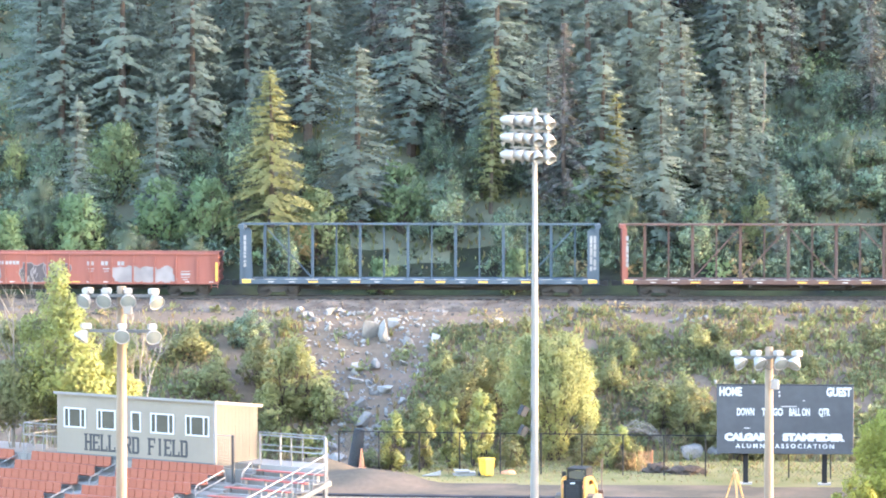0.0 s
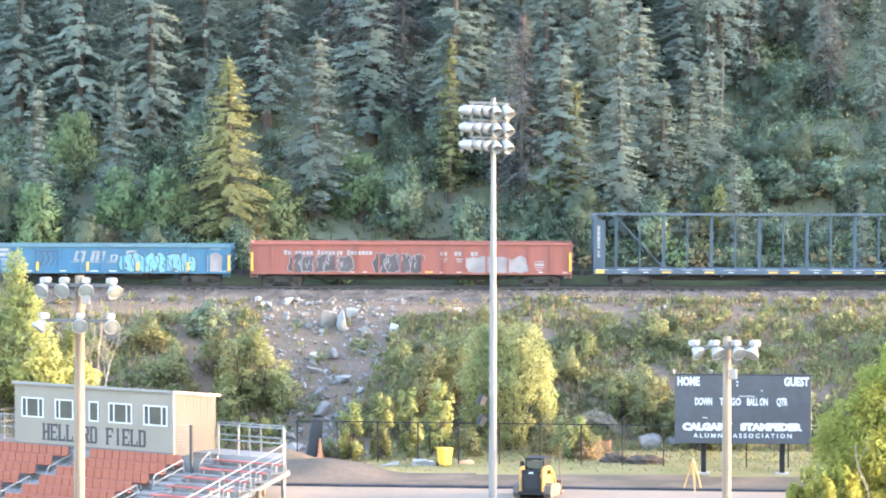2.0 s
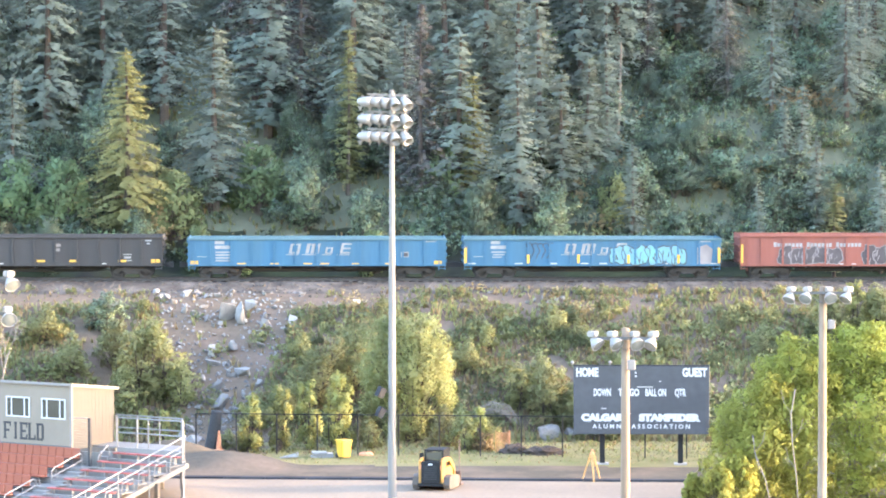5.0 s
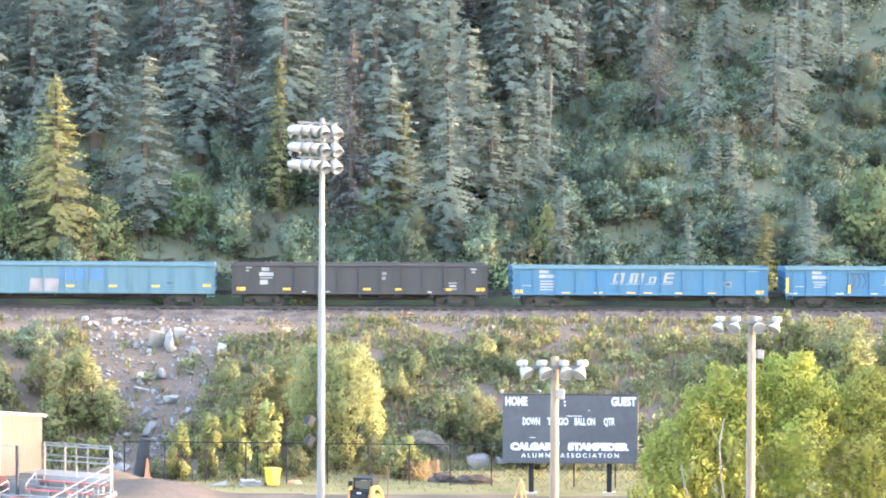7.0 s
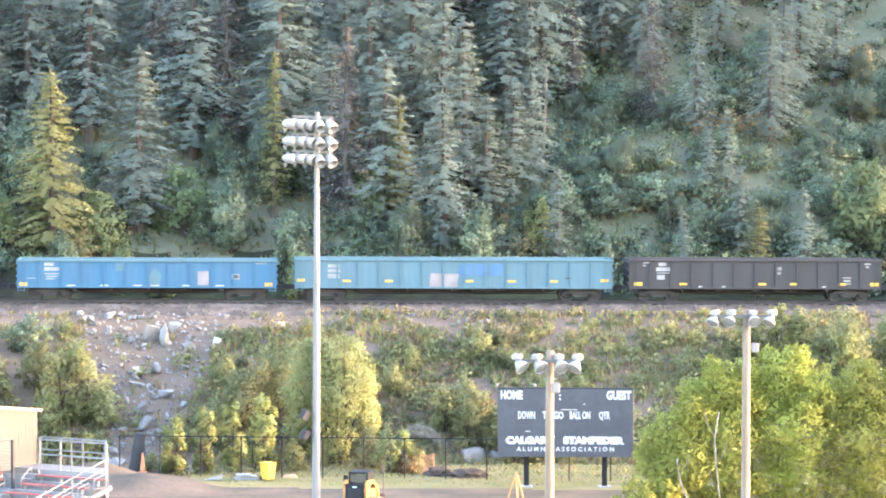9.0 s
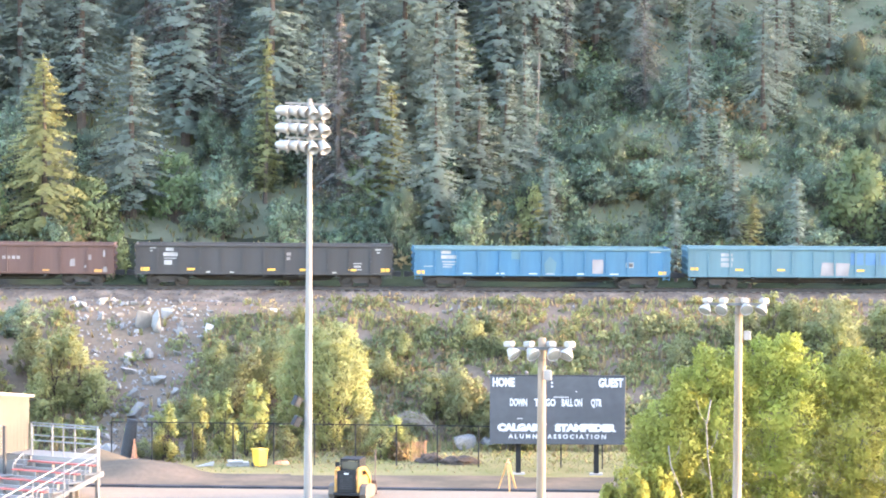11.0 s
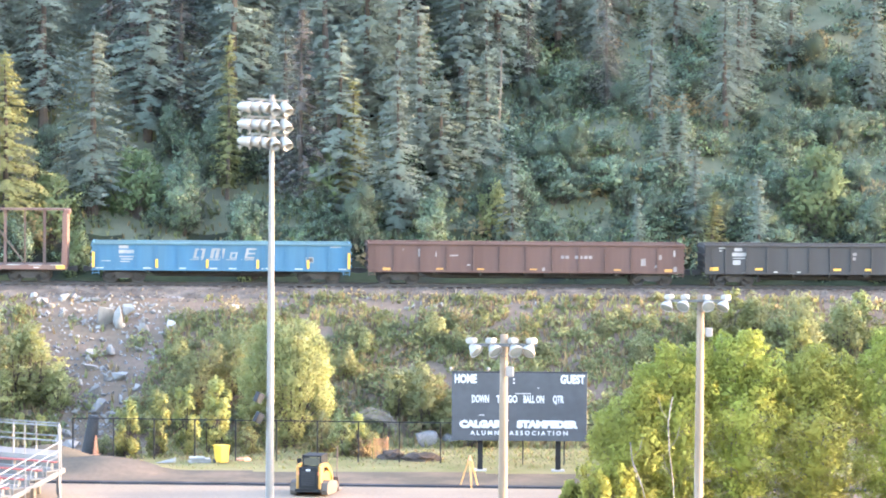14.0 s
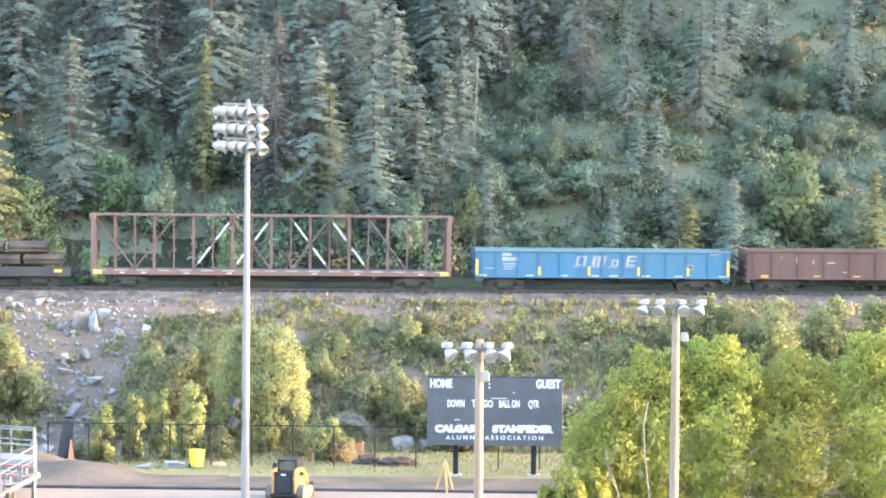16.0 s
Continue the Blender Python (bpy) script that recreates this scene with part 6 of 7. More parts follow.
for k in range(75):
    x = rng.uniform(6, 47)
    y = track_y(x) + rng.uniform(12, 32)
    kind = rng.choices(["hill_low", "hill_round", "wood_dark", "dry"], [5, 3, 2, 0.2])[0]
    s = rng.uniform(1.3, 2.4) * (0.4 if kind == "wood_dark" else 1)
    bush(kind, x, y, s, "on the hillside", sz=s * 0.8)

# ---- the bank ----
def in_slide(x, y):
    f = (y - 180.5) / 15.5
    return abs(x - (-13.6 + 0.3 * f)) < 1.4 + 3.6 * f


def bare(x, y):
    """Where bare soil shows on the bank: in patches, more of it on the left and along the top."""
    if not 180 < y < 198:
        return False
    return noise.noise(Vector((x * 0.22, y * 0.3, 7.0))) > (0.36 - 0.3 * smooth(-17, -25, x) - 0.38 * smooth(192.8, 195.2, y) * smooth(4, -5, x))


for kind, x, y, s, sz in [("pale", -17.6, 185.5, 1.65, 1.35), ("pale", -15.7, 184.6, 1.0, 0.8), ("pale", -18.9, 184.0, 0.9, 0.8), ("alder", -19.8, 187.5, 0.75, 0.7), ("wood_dark", -21.0, 191.0, 0.75, 0.55), ("round", -22.6, 186.5, 1.5, 1.4),
                          ("thicket", -7.4, 184.0, 1.05, 0.95), ("thicket", -5.4, 185.0, 1.0, 1.0), ("thicket", -9.3, 182.5, 0.8, 0.65), ("round", -24.6, 190, 1.6, 1.2), ("light", -3.0, 189.5, 1.2, 1.0),
                          ("alder", 6.0, 182.5, 0.75, 0.75), ("alder", 7.6, 182.0, 0.65, 0.62), ("alder", 9.5, 184.0, 0.7, 0.6),
                          ("pale", 26.5, 191.0, 1.1, 1.0), ("thicket", 29.0, 189.0, 1.2, 1.0), ("pale", 32.0, 190.5, 1.2, 1.0), ("pale", 35.5, 191.0, 1.3, 1.05), ("thicket", 23.5, 190.5, 0.9, 0.8), ("tall", 28.8, 187.0, 1.3, 1.2),
                          ("tall", 33.2, 191.5, 1.2, 1.05), ("tall", 36.0, 190.5, 1.3, 1.1), ("tall", 25.2, 190.8, 1.2, 1.1), ("tall", 37.5, 188.0, 1.4, 1.3)]:
    bush(kind, x, y, s, sz=sz)
# saplings and shrubs between fence and bank
for kind, x, y, s, sz in [("tall", -10.9, 175.4, 1.2, 1.0), ("tall", -9.3, 176.0, 1.0, 1.12), ("tall", -7.8, 176.8, 1.05, 1.2), ("tall", -6.1, 177.7, 1.5, 1.3),
                          ("light", -11.4, 176.3, 1.0, 0.6), ("light", -4.2, 177.4, 1.2, 0.9), ("light", 1.2, 176.2, 1.3, 1.3), ("tall", 1.9, 176.4, 1.2, 0.75), ("light", 2.6, 176.6, 1.1, 0.9), ("dry", 2.2, 175.6, 0.8, 0.9), ("light", 4.4, 183.8, 1.5, 1.4), ("round", 5.8, 185.0, 1.6, 1.5),
                          ("tall", -16.4, 181.0, 0.6, 0.55), ("tall", -17.6, 181.5, 0.55, 0.5), ("light", -12.5, 176.8, 0.9, 0.6), ("round", 0.2, 178.5, 1.3, 1.2), ("low", 9.0, 180.8, 1.6, 1.6), ("round", 11.5, 181.5, 1.5, 1.5)]:
    bush(kind, x, y, s, "behind the fence", sz=sz)
rng = random.Random(51)
count = 0
while count < 95:
    x, y = rng.uniform(-36, 40), rng.uniform(181.5, 196.3)
    if in_slide(x, y) and rng.random() < 0.93 or bare(x, y) or y > 194.6:
        continue
    top = y > 191.5
    kind = rng.choices(["round", "low", "light", "dry"], [4, 5, 0.8, 2.5 if top else 1.0])[0]
    s = rng.uniform(0.5, 1.15) * (0.7 if top else 1)
    bush(kind, x, y, s, sz=s * rng.uniform(0.7, 1.1))
    count += 1


def tufts():
    """Weeds and dry grass over bank, verge and hillside."""
    g = random.Random(61)
    verts, faces, mats = [], [], []
    for k in range(24000):
        q = g.random()
        if q < 0.62:
            x, y = g.uniform(-36, 42), g.uniform(180, 197.2)
            if y > 196.2 and x < -4:
                continue
            if in_slide(x, y) and g.random() < 0.93 or bare(x, y) and g.random() < 0.8:
                continue
            s = g.uniform(0.2, 0.7) * (0.55 if y > 193.5 and x < -4 else 0.75 if y > 193.5 else 1)
        elif q < 0.75:
            x, y = g.uniform(-11, 40), g.uniform(169.5, 180)
            s = g.uniform(0.06, 0.16) if y < 174 else g.uniform(0.1, 0.3)
        else:
            x = g.uniform(-45, 47)
            y = track_y(x) + g.uniform(12.0, 34)
            s = g.uniform(0.2, 0.55)
        z = land(x, y) - 0.04
        dry = g.random() < (0.45 if q < 0.62 else 0.25)
        for b in range(4):
            a = g.uniform(0, math.tau)
            u, v = math.cos(a), math.sin(a)
            lean = g.uniform(0.1, 0.6) * s
            w = 0.035 + 0.09 * s
            i = len(verts)
            verts += [(x - v * w, y + u * w, z), (x + v * w, y - u * w, z), (x + u * lean, y + v * lean, z + s)]
            faces.append((i, i + 1, i + 2))
            mats.append(1 if dry else g.choice((0, 0, 2)))
    tagged(new("weeds", mesh_from("weeds", verts, faces, (LEAF, LEAF_DRY, LEAF_LIGHT), mats)), "dry grass and green weeds over the bank and verge", "weeds", kind="stuff")


tufts()


def scrub(name, label, seed, count, place, size, greens=(LEAF, LEAF_DARK, LEAF_LIGHT, LEAF_DRY)):
    """A low uncountable cover of leaf sprays in clumps."""
    g = random.Random(seed)
    lumps = {0: [], 1: [], 2: [], 3: []}
    for k in range(count):
        x, y = place(g)
        if in_slide(x, y) and g.random() < 0.92 or bare(x, y) and g.random() < 0.85 or x < -4 and 196 < y < 198:
            continue
        r = g.uniform(0.25, 0.7) * size * (1 if not 193.5 < y < 198 else 0.5 if x < -4 else 0.7)
        lumps[g.choices((0, 1, 2, 3), (4, 5, 0.5, 1.0))[0]].append((x, y, land(x, y) + r * 0.35, r, r, r * g.uniform(0.5, 1.0)))
    for k, mat in enumerate(greens):
        tagged(new(name, leaf_cloud(name, seed + k, lumps[k], len(lumps[k]) * 44, 0.11 * size, mat)), label, "scrub", kind="stuff")


scrub("bank_scrub", "low mixed scrub covering the railway bank", 300, 1750, lambda g: (g.uniform(-37, 42), g.uniform(181.3, 196.8)), 1.3)
scrub("hillside_scrub", "low mixed scrub below the spruces", 310, 2600, lambda g: (g.uniform(-46, 48), g.uniform(210.5, 246.0)), 1.8, (LEAF_SHADE, LEAF_SHADE, LEAF_WOOD, LEAF_DRY))
scrub("ditch_scrub", "dense low scrub along the foot of the hillside", 320, 650, lambda g: (g.uniform(-46, 48), g.uniform(211.0, 216.0)), 1.6, (LEAF_SHADE, LEAF_SHADE, LEAF_WOOD, LEAF_DARK))


def rock_mesh(seed, mat):
    g = random.Random(seed)
    bm = bmesh.new()
    pts = [bm.verts.new((g.uniform(-1, 1) * 0.6, g.uniform(-1, 1) * 0.5, g.uniform(-0.6, 1) * 0.45)) for _ in range(14)]
    bmesh.ops.convex_hull(bm, input=pts)
    bmesh.ops.delete(bm, geom=[v for v in bm.verts if not v.link_faces], context="VERTS")
    bmesh.ops.bevel(bm, geom=bm.edges[:], offset=0.02, segments=1, affect="EDGES")
    return mesh_of("rock", bm, mat)


ROCKS = [rock_mesh(70 + k, STONE) for k in range(7)]
WHITE_ROCKS = [rock_mesh(80 + k, WHITE_STONE) for k in range(2)]


def rock(me, x, y, sx, sz, turn=0, tilt=0, label="angular grey rock on the slide", group="rocks of the slide"):
    ob = new("rock", me)
    ob.matrix_basis = pose(x, y, land(x, y) + 0.1 * sz, tilt, tilt * 0.4, turn) @ Matrix.Diagonal((sx, sx * 0.8, sz, 1))
    return tagged(ob, label, "rock", group)


rng = random.Random(77)
rock(ROCKS[0], -13.5, 192.8, 0.95, 2.1, 20, 15), rock(ROCKS[1], -12.5, 192.6, 1.0, 2.3, 60, -10), rock(ROCKS[6], -12.0, 193.6, 0.8, 1.3, 10, 6), rock(ROCKS[2], -13.0, 190.0, 0.9, 0.9, 100, 12), rock(ROCKS[4], -12.2, 187.4, 1.1, 0.9, 150, -8), rock(ROCKS[5], -13.6, 186.0, 0.8, 1.2, 15, 18), rock(ROCKS[2], -11.0, 191.8, 0.7, 1.2, 10, 5)
rock(ROCKS[3], -9.4, 192.2, 0.9, 1.1, 80, 10), rock(WHITE_ROCKS[0], -14.2, 189.8, 0.6, 0.9, 30, 5, "white boulder on the rock slide"), rock(ROCKS[4], -14.0, 188.4, 0.9, 0.7, 30, 8)
rock(ROCKS[5], -13.3, 184.2, 1.0, 1.8, 50, 15), rock(WHITE_ROCKS[1], -5.6, 194.2, 0.7, 0.6, 0, 0, "white boulder on the rock slide"), [rock(ROCKS[k % 7], 5.2 + 0.45 * k, 194.7 + 0.2 * (k % 3), 0.3 + 0.08 * (k % 2), 0.32 + 0.1 * (k % 3), 50 * k, 10, "pale stone by the track", "pale stones by the track") for k in range(6)]
n = 0
while n < 230:
    y = rng.uniform(180, 195.8)
    x = rng.uniform(-19, -7)
    if not in_slide(x, y):
        continue
    s = rng.choice((0.16, 0.2, 0.24, 0.32, 0.5)) * rng.uniform(0.7, 1.2)
    if y < 184:
        s *= 1.25
    rock(rng.choice(ROCKS), x, y, s, s * rng.uniform(0.7, 1.6), rng.uniform(0, 360), rng.uniform(-25, 25))
    n += 1
for x, y, sx, sz in ((6.05, 180.9, 1.5, 1.4), (7.4, 181.3, 1.1, 0.9), (11.8, 181.8, 1.2, 0.9), (13.0, 182.0, 1.3, 0.9), (14.2, 181.7, 1.0, 0.8), (-15.4, 181.0, 0.9, 0.9), (-14.6, 180.4, 1.1, 0.9)):
    rock(WHITE_ROCKS[0] if sx > 2 else ROCKS[int(x * 7) % 7], x, y, sx, sz, x * 40, 4, "pale boulder at the foot of the bank", "boulders at the foot of the bank")
verts_bm = bmesh.new()
for k in range(1500):
    y = rng.uniform(180, 196.2)
    x = rng.uniform(-20, -6) if k < 1100 else rng.uniform(-34, 36)
    if k < 1100 and not in_slide(x, y):
        continue
    if k >= 1100 and y < 192:
        continue
    s = rng.uniform(0.05, 0.16)
    me_pts = [verts_bm.verts.new((x + sx * s * rng.uniform(0.6, 1.2), y + sy * s, land(x, y) + sz * s)) for sx, sy, sz in ((-1, 0, 0), (1, 0, 0), (0, -1, 0), (0, 1, 0), (0, 0, 1.1))]
    for a, b, c in ((0, 2, 4), (2, 1, 4), (1, 3, 4), (3, 0, 4)):
        verts_bm.faces.new((me_pts[a], me_pts[b], me_pts[c]))
tagged(part("rubble", verts_bm, STONE), "small grey rubble strewn over the rock slide", "rubble", kind="stuff")


def earth_heap(x, y, r, h, seed):
    bm = bmesh.new()
    bmesh.ops.create_icosphere(bm, subdivisions=4, radius=1)
    for v in bm.verts:
        d = 1 + 0.35 * noise.noise(v.co * 2.5 + Vector((seed, 0, 0)))
        v.co = Vector((v.co.x * r * d, v.co.y * r * 0.7 * d, max(-0.1, v.co.z) * h * d))
    ob = part("dirt_mound", bm, BARK)
    ob.matrix_basis = Matrix.Translation((x, y, land(x, y)))
    tagged(ob, "low dark mound of earth on the grass", "dirt mound")


earth_heap(3.85, 174.6, 0.75, 0.5, 1)
earth_heap(5.5, 174.0, 1.2, 0.42, 4)


def brush_pile():
    g = random.Random(91)
    t = thing("brush_pile", "pile of bleached dead branches at the bank's foot", "brush pile", pose(2.9, 181.8, land(2.9, 181.8)))
    for k in range(80):
        bm = bmesh.new()
        a, side = g.uniform(0.15, math.pi - 0.15), g.uniform(-0.6, 0.6)
        p = Vector((1.5 * math.cos(a) * g.uniform(0.5, 1.0), side, 0.3 + 1.2 * math.sin(a) * g.uniform(0.45, 1.0)))
        d = Vector((-math.sin(a), g.uniform(-0.3, 0.3), 0.75 * math.cos(a) + g.uniform(-0.35, 0.35))) * g.uniform(0.35, 0.85)
        bow = Vector((0, 0, g.uniform(0.0, 0.14)))
        tube(bm, p - d, p + bow, 0.012, 0.018, 4, False)
        tube(bm, p + bow, p + d, 0.018, 0.007, 4, False)
        part("branch", bm, PALE_BARK, t)


brush_pile()


# the round willow behind the fence
def willow():
    l = [(0, 0, 6.3, 1.6, 1.5, 1.2), (-1.0, 0.2, 5.0, 1.2, 1.2, 1.4), (1.2, 0, 5.2, 1.3, 1.2, 1.4), (0.2, -0.5, 4.0, 1.6, 1.3, 1.6), (1.7, 0.2, 3.4, 0.9, 0.9, 1.3), (-1.3, 0.2, 3.0, 0.9, 0.9, 1.2), (0.1, 0, 2.0, 1.2, 1.0, 1.3),
         (0.9, 0.3, 7.0, 0.9, 0.8, 0.6), (-1.9, 0.1, 5.9, 1.0, 1.0, 1.1), (-2.3, 0.2, 4.2, 1.0, 1.0, 1.3), (-1.6, 0, 7.0, 0.7, 0.7, 0.5), (-2.0, 0.3, 2.4, 1.1, 1.0, 1.3), (-0.8, 0, 6.9, 0.8, 0.8, 0.6), (1.9, 0, 4.6, 0.7, 0.7, 0.8), (-0.3, -0.3, 0.9, 1.3, 1.0, 0.9), (2.1, 0.1, 2.6, 0.6, 0.6, 0.8)]
    leafy("willow_tree", "rounded pale green willow tree behind the fence", "tree", pose(-1.97, 180.3, land(-1.97, 180.3) - 0.1), leaf_cloud("crown", 101, l, 22000, 0.08, LEAF_LIGHT), limbs_mesh("trunk", l, 0.09, BARK, 2))


willow()


# the leafy poplars at the near side of the field
def poplars():
    sets = [
        (15.1, 153.0, [(0, 0, 4.4, 1.5, 1.4, 1.5), (-0.6, 0, 2.6, 1.5, 1.4, 1.6), (0.9, 0, 5.6, 1.2, 1.2, 1.2), (-1.0, 0.4, 4.0, 0.9, 0.9, 1.1), (0.6, -0.6, 3.2, 1.5, 1.3, 1.5), (0, 0, 1.2, 1.6, 1.4, 1.2), (-1.5, 0, 3.2, 0.6, 0.6, 0.7)], 15000),
        (17.4, 153.6, [(0, 0, 6.8, 1.4, 1.3, 1.2), (-0.9, 0, 5.6, 1.3, 1.2, 1.4), (1.1, 0, 6.0, 1.3, 1.2, 1.5), (0.1, -0.5, 4.2, 2.0, 1.5, 1.7), (0, -0.3, 2.2, 2.2, 1.6, 1.7), (1.3, 0, 7.6, 0.7, 0.7, 0.7), (-0.4, 0, 7.7, 0.6, 0.6, 0.7), (-1.6, 0, 6.6, 0.6, 0.6, 0.6)], 20000),
        (20.6, 154.0, [(0, 0, 7.4, 1.5, 1.4, 1.2), (-1.0, 0, 6.2, 1.4, 1.3, 1.4), (1.4, 0, 6.4, 1.5, 1.3, 1.5), (0.2, -0.5, 4.4, 2.2, 1.6, 1.8), (0.2, -0.3, 2.2, 2.3, 1.6, 1.8), (0.6, 0, 8.3, 0.7, 0.7, 0.6), (-0.7, 0, 8.2, 0.6, 0.6, 0.6)], 21000),
        (24.4, 154.2, [(0, 0, 6.6, 1.4, 1.4, 1.3), (-1.1, 0, 5.8, 1.3, 1.3, 1.4), (1.2, 0, 5.6, 1.4, 1.3, 1.5), (0, -0.5, 3.8, 2.2, 1.6, 1.8), (0.1, -0.3, 1.8, 2.3, 1.6, 1.7), (0.2, 0, 7.6, 0.8, 0.7, 0.6), (1.6, 0, 7.1, 0.6, 0.6, 0.7)], 19000),
        (28.6, 154.6, [(0, 0, 7.4, 1.6, 1.4, 1.3), (-1.3, 0, 6.2, 1.4, 1.3, 1.4), (1.5, 0, 6.6, 1.5, 1.3, 1.5), (0, -0.5, 4.4, 2.4, 1.6, 1.8), (0, -0.3, 2.1, 2.5, 1.6, 1.8), (-0.5, 0, 8.3, 0.8, 0.8, 0.7), (0.9, 0, 8.4, 0.8, 0.8, 0.7)], 21000),
        (33.0, 155.0, [(0, 0, 6.8, 1.6, 1.4, 1.4), (-1.3, 0, 5.8, 1.5, 1.3, 1.4), (1.3, 0, 6.0, 1.5, 1.3, 1.5), (0, -0.5, 4.0, 2.4, 1.6, 1.8), (0, -0.3, 1.9, 2.5, 1.6, 1.7)], 16000),
    ]
    for k, (x, y, l, n) in enumerate(sets):
        l = l + [(0.0, -0.4, 0.7, 2.1, 1.4, 0.9)]
        leafy("poplar_tree", "leafy light green poplar tree beside the field", "tree", pose(x, y, 0), leaf_cloud("crown", 110 + k, l, int(n * 1.35), 0.08, LEAF_POPLAR), limbs_mesh("trunk", l, 0.08, PALE_BARK, 3), "poplars beside the field")
    for x, y, pts in ((17.0, 151.45, [(0.25, 0, 0), (0.1, -0.1, 1.8), (-0.1, -0.3, 3.2), (-0.15, -0.1, 4.6), (0.1, 0.3, 5.8)]), (15.9, 151.1, [(0, 0, 0), (-0.3, 0, 1.4), (-0.8, 0.1, 2.7), (-0.9, 0.3, 3.6)])):
        t = thing("dead_poplar", "pale bare young poplar among the leafy poplars", "dead tree", pose(x, y, 0))
        bm = bmesh.new()
        path_tube(bm, [(p[0], p[1], p[2] - 0.1) for p in pts], 0.032, 7)
        trunk = part("trunk", bm, WHITE_BARK, t)
        for j, p in enumerate(pts[1:-1]):
            bm = bmesh.new()
            side = 1 if j % 2 else -1
            path_tube(bm, [p, (p[0] + side * 0.35, p[1] - 0.1, p[2] + 0.5), (p[0] + side * 0.5, p[1], p[2] + 1.1)], 0.014, 6)
            part("branch", bm, WHITE_BARK, t)
    for k, (x, y, s) in enumerate(((13.1, 150.5, 1.15), (12.1, 150.8, 0.8), (14.3, 151.2, 1.3))):
        l = lump_set(120 + k, 8, 2.0 * s, 2.1 * s)
        leafy("shrub", "light green shrub at the foot of the poplars", "shrub", pose(x, y, 0), leaf_cloud("foliage", 120 + k, l, 2600, 0.09, LEAF_POPLAR), limbs_mesh("stem", l, 0.03, BARK, 3))


poplars()


def branchy(name_seed, height, spread, r):
    """A bare tree: a leaning stem with forking twigs."""
    g = random.Random(name_seed)
    bm = bmesh.new()

    def grow(p, d, ln, rad, depth):
        q = p + d * ln
        tube(bm, p, q, rad, rad * 0.65, 5, False)
        if depth == 0:
            return
        for k in range(3 if depth > 1 else 4):
            nd = (d + Vector((g.uniform(-1, 1), g.uniform(-1, 1), g.uniform(-0.1, 0.6))) * spread).normalized()
            grow(p.lerp(q, g.uniform(0.55, 1.0)), nd, ln * g.uniform(0.45, 0.7), rad * 0.55, depth - 1)
    grow(Vector((0, 0, -0.2)), Vector((0.03, 0, 1)).normalized(), height * 0.55, r, 4)
    return mesh_of("trunk", bm, PALE_BARK)


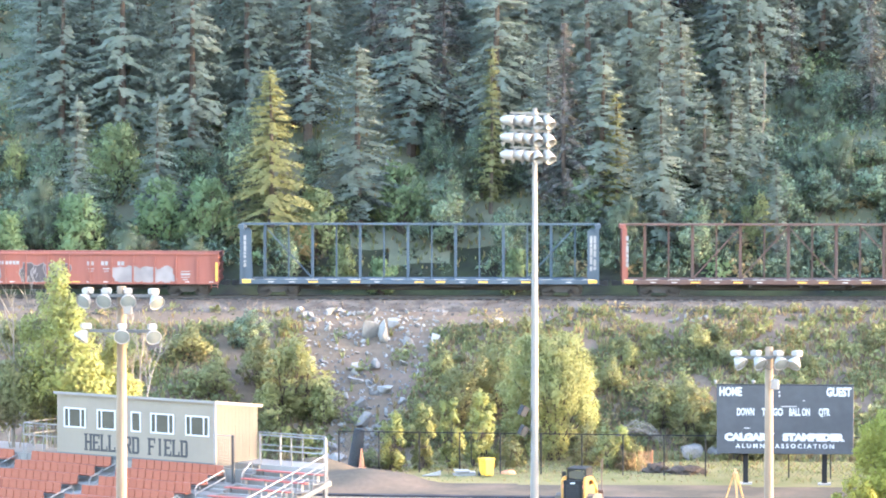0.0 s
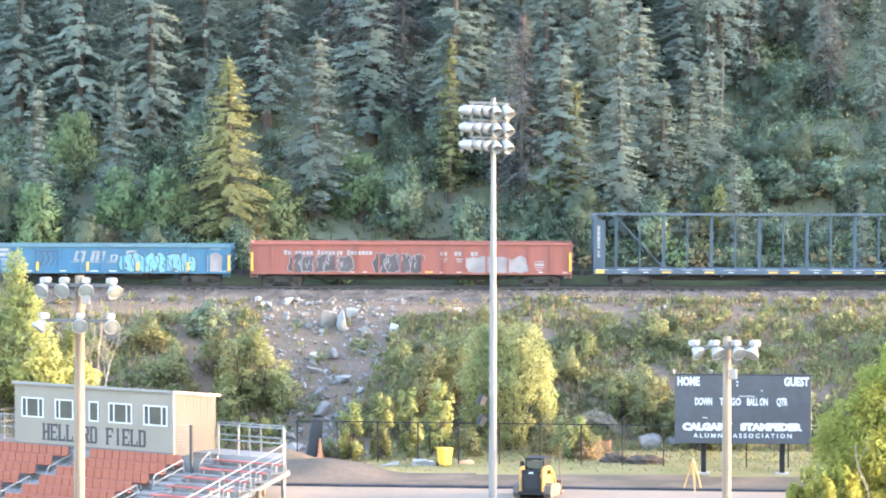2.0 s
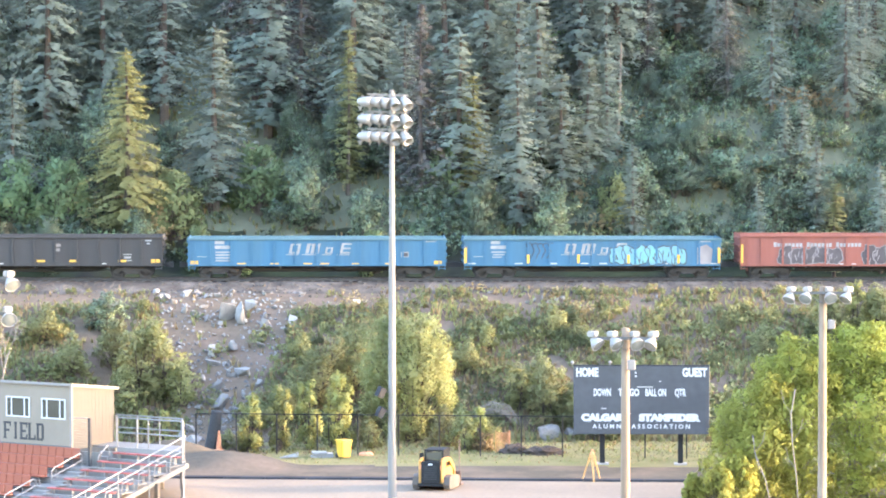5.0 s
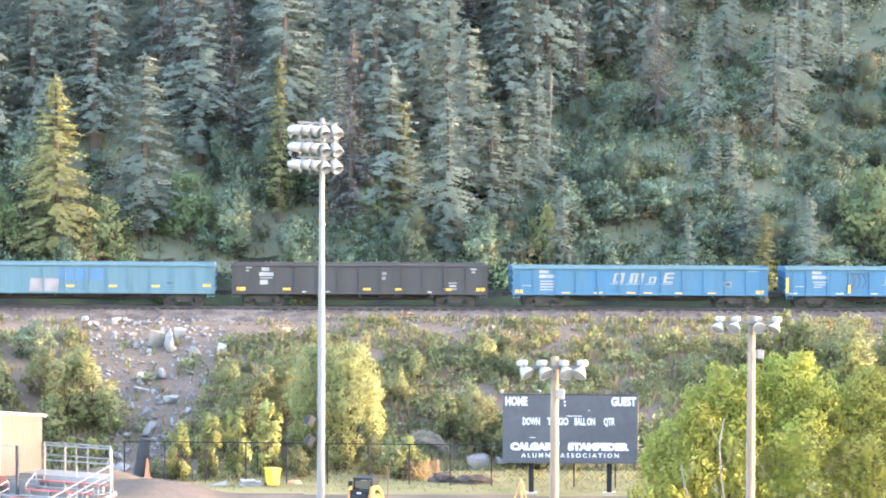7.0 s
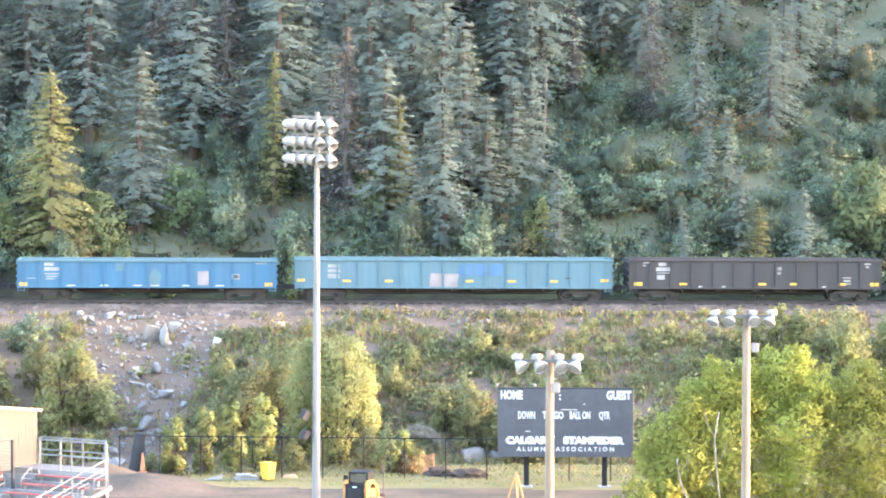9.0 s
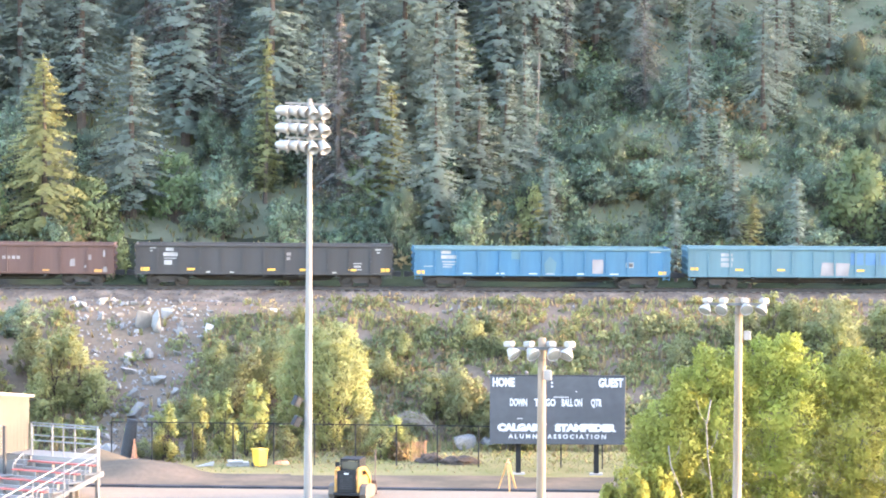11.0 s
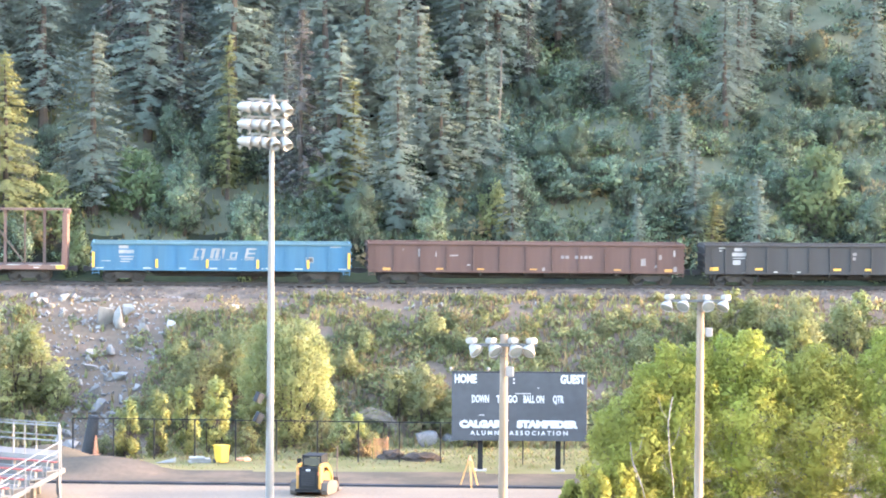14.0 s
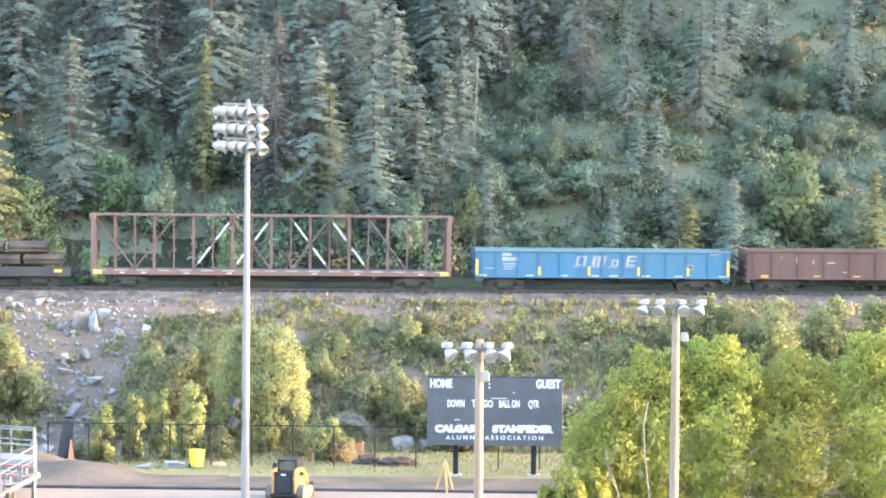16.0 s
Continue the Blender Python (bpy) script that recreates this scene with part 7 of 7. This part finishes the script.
def left_trees():
    for k, (x, y, h) in enumerate(((-31.0, 166.0, 11.3), (-30.0, 167.0, 10.8), (-25.4, 168.6, 9.4), (-24.2, 168.9, 8.4))):
        t = thing("bare_tree", "half-bare tree with pale twigs behind the grandstand", "tree", pose(x, y, land(x, y), 0, 4 if k == 3 else 0, 40 * k), group="bare trees behind the grandstand")
        part("trunk", branchy(130 + k, h, 0.55, 0.1), None, t)
    sets = [
        (-28.5, 166.0, [(-0.9, 0, 5.2, 1.5, 1.2, 1.5), (1.2, 0, 4.8, 1.5, 1.2, 1.5), (0.1, 0, 11.2, 0.7, 0.7, 1.3), (-0.1, 0, 9.6, 1.1, 1.0, 1.4), (0.6, 0, 8.3, 1.4, 1.2, 1.4), (-0.8, 0, 7.4, 1.2, 1.0, 1.3), (0.3, 0, 5.8, 2.0, 1.4, 1.6),
                        (1.5, 0, 7.0, 1.0, 0.9, 1.1), (0.9, 0, 9.6, 0.7, 0.7, 0.9), (-1.6, 0.2, 8.6, 0.6, 0.6, 0.9), (2.1, 0, 5.6, 1.0, 0.9, 1.2)], 15000, LEAF_YELLOW),
        (-25.9, 167.0, [(0, 0, 6.2, 1.1, 1.0, 1.4), (0.8, 0, 5.2, 1.1, 1.0, 1.2), (-0.6, 0, 4.8, 1.6, 1.2, 1.4), (0.4, 0, 7.6, 0.6, 0.6, 0.8)], 7500, LEAF_YELLOW),
        (-30.7, 166.0, [(0, 0, 6.0, 1.4, 1.2, 1.2), (0.8, 0, 4.8, 1.6, 1.2, 1.4), (-1.0, 0, 4.6, 1.5, 1.2, 1.4)], 7000, LEAF),
    ]
    for k, (x, y, l, n, mat) in enumerate(sets):
        leafy("poplar_tree", "yellow-green poplar tree behind the press box", "tree", pose(x, y, land(x, y)), leaf_cloud("crown", 140 + k, l, n, 0.1, mat), limbs_mesh("trunk", l, 0.07, PALE_BARK, 2), "trees behind the grandstand")


left_trees()


# ---- movement: the train rolls past to the right ----
# train offset in metres at each time
TRAVEL = [(0.0, 0.0), (2.0, 25.18), (4.0, 50.40), (6.5, 81.67), (8.5, 107.28), (11.0, 139.35), (13.5, 171.67), (16.0, 204.09)]
# car, place of its middle along the train at the start
CONSIST = [
    (centerbeam("rust-red centerbeam flatcar, empty", CAR_BROWN, 14, [(2, True), (4, True), (8, False), (11, False)], CAR_RED, 0.45), 13.60),
    (centerbeam("navy centerbeam flatcar with white markings, empty", CAR_NAVY, 14, [(2, False), (11, True)], CAR_NAVY), -10.75),
    (red_gondola(), -33.8),
    (blue_gondola("graffiti"), -53.5),
    (blue_gondola("emblem"), -71.05),
    (grey_gondola(), -89.0),
    (pale_gondola(), -108.35),
    (blue_gondola("plain"), -127.85),
    (grey_gondola(), -145.6),
    (brown_gondola(), -165.25),
    (blue_gondola("strips"), -184.7),
    (centerbeam("brown centerbeam flatcar with diagonal braces, empty", CAR_RUST, 17, [(1, False), (1, True), (4, True), (6, True), (8, False), (9, True), (11, False), (13, False), (15, False)], CAR_RUST, 0.45, (4, 6, 11, 13), marks=False), -205.9),
    (log_car(), -228.6),
]


def motions():
    for car, start in CONSIST:
        rows = []
        for t, far in TRAVEL:
            x = start + far
            rows.append((t, pose(x, track_y(x), 8.42 - 0.0042 * x, 0, 0.241, 1.718)))
        walk(car, rows)


motions()
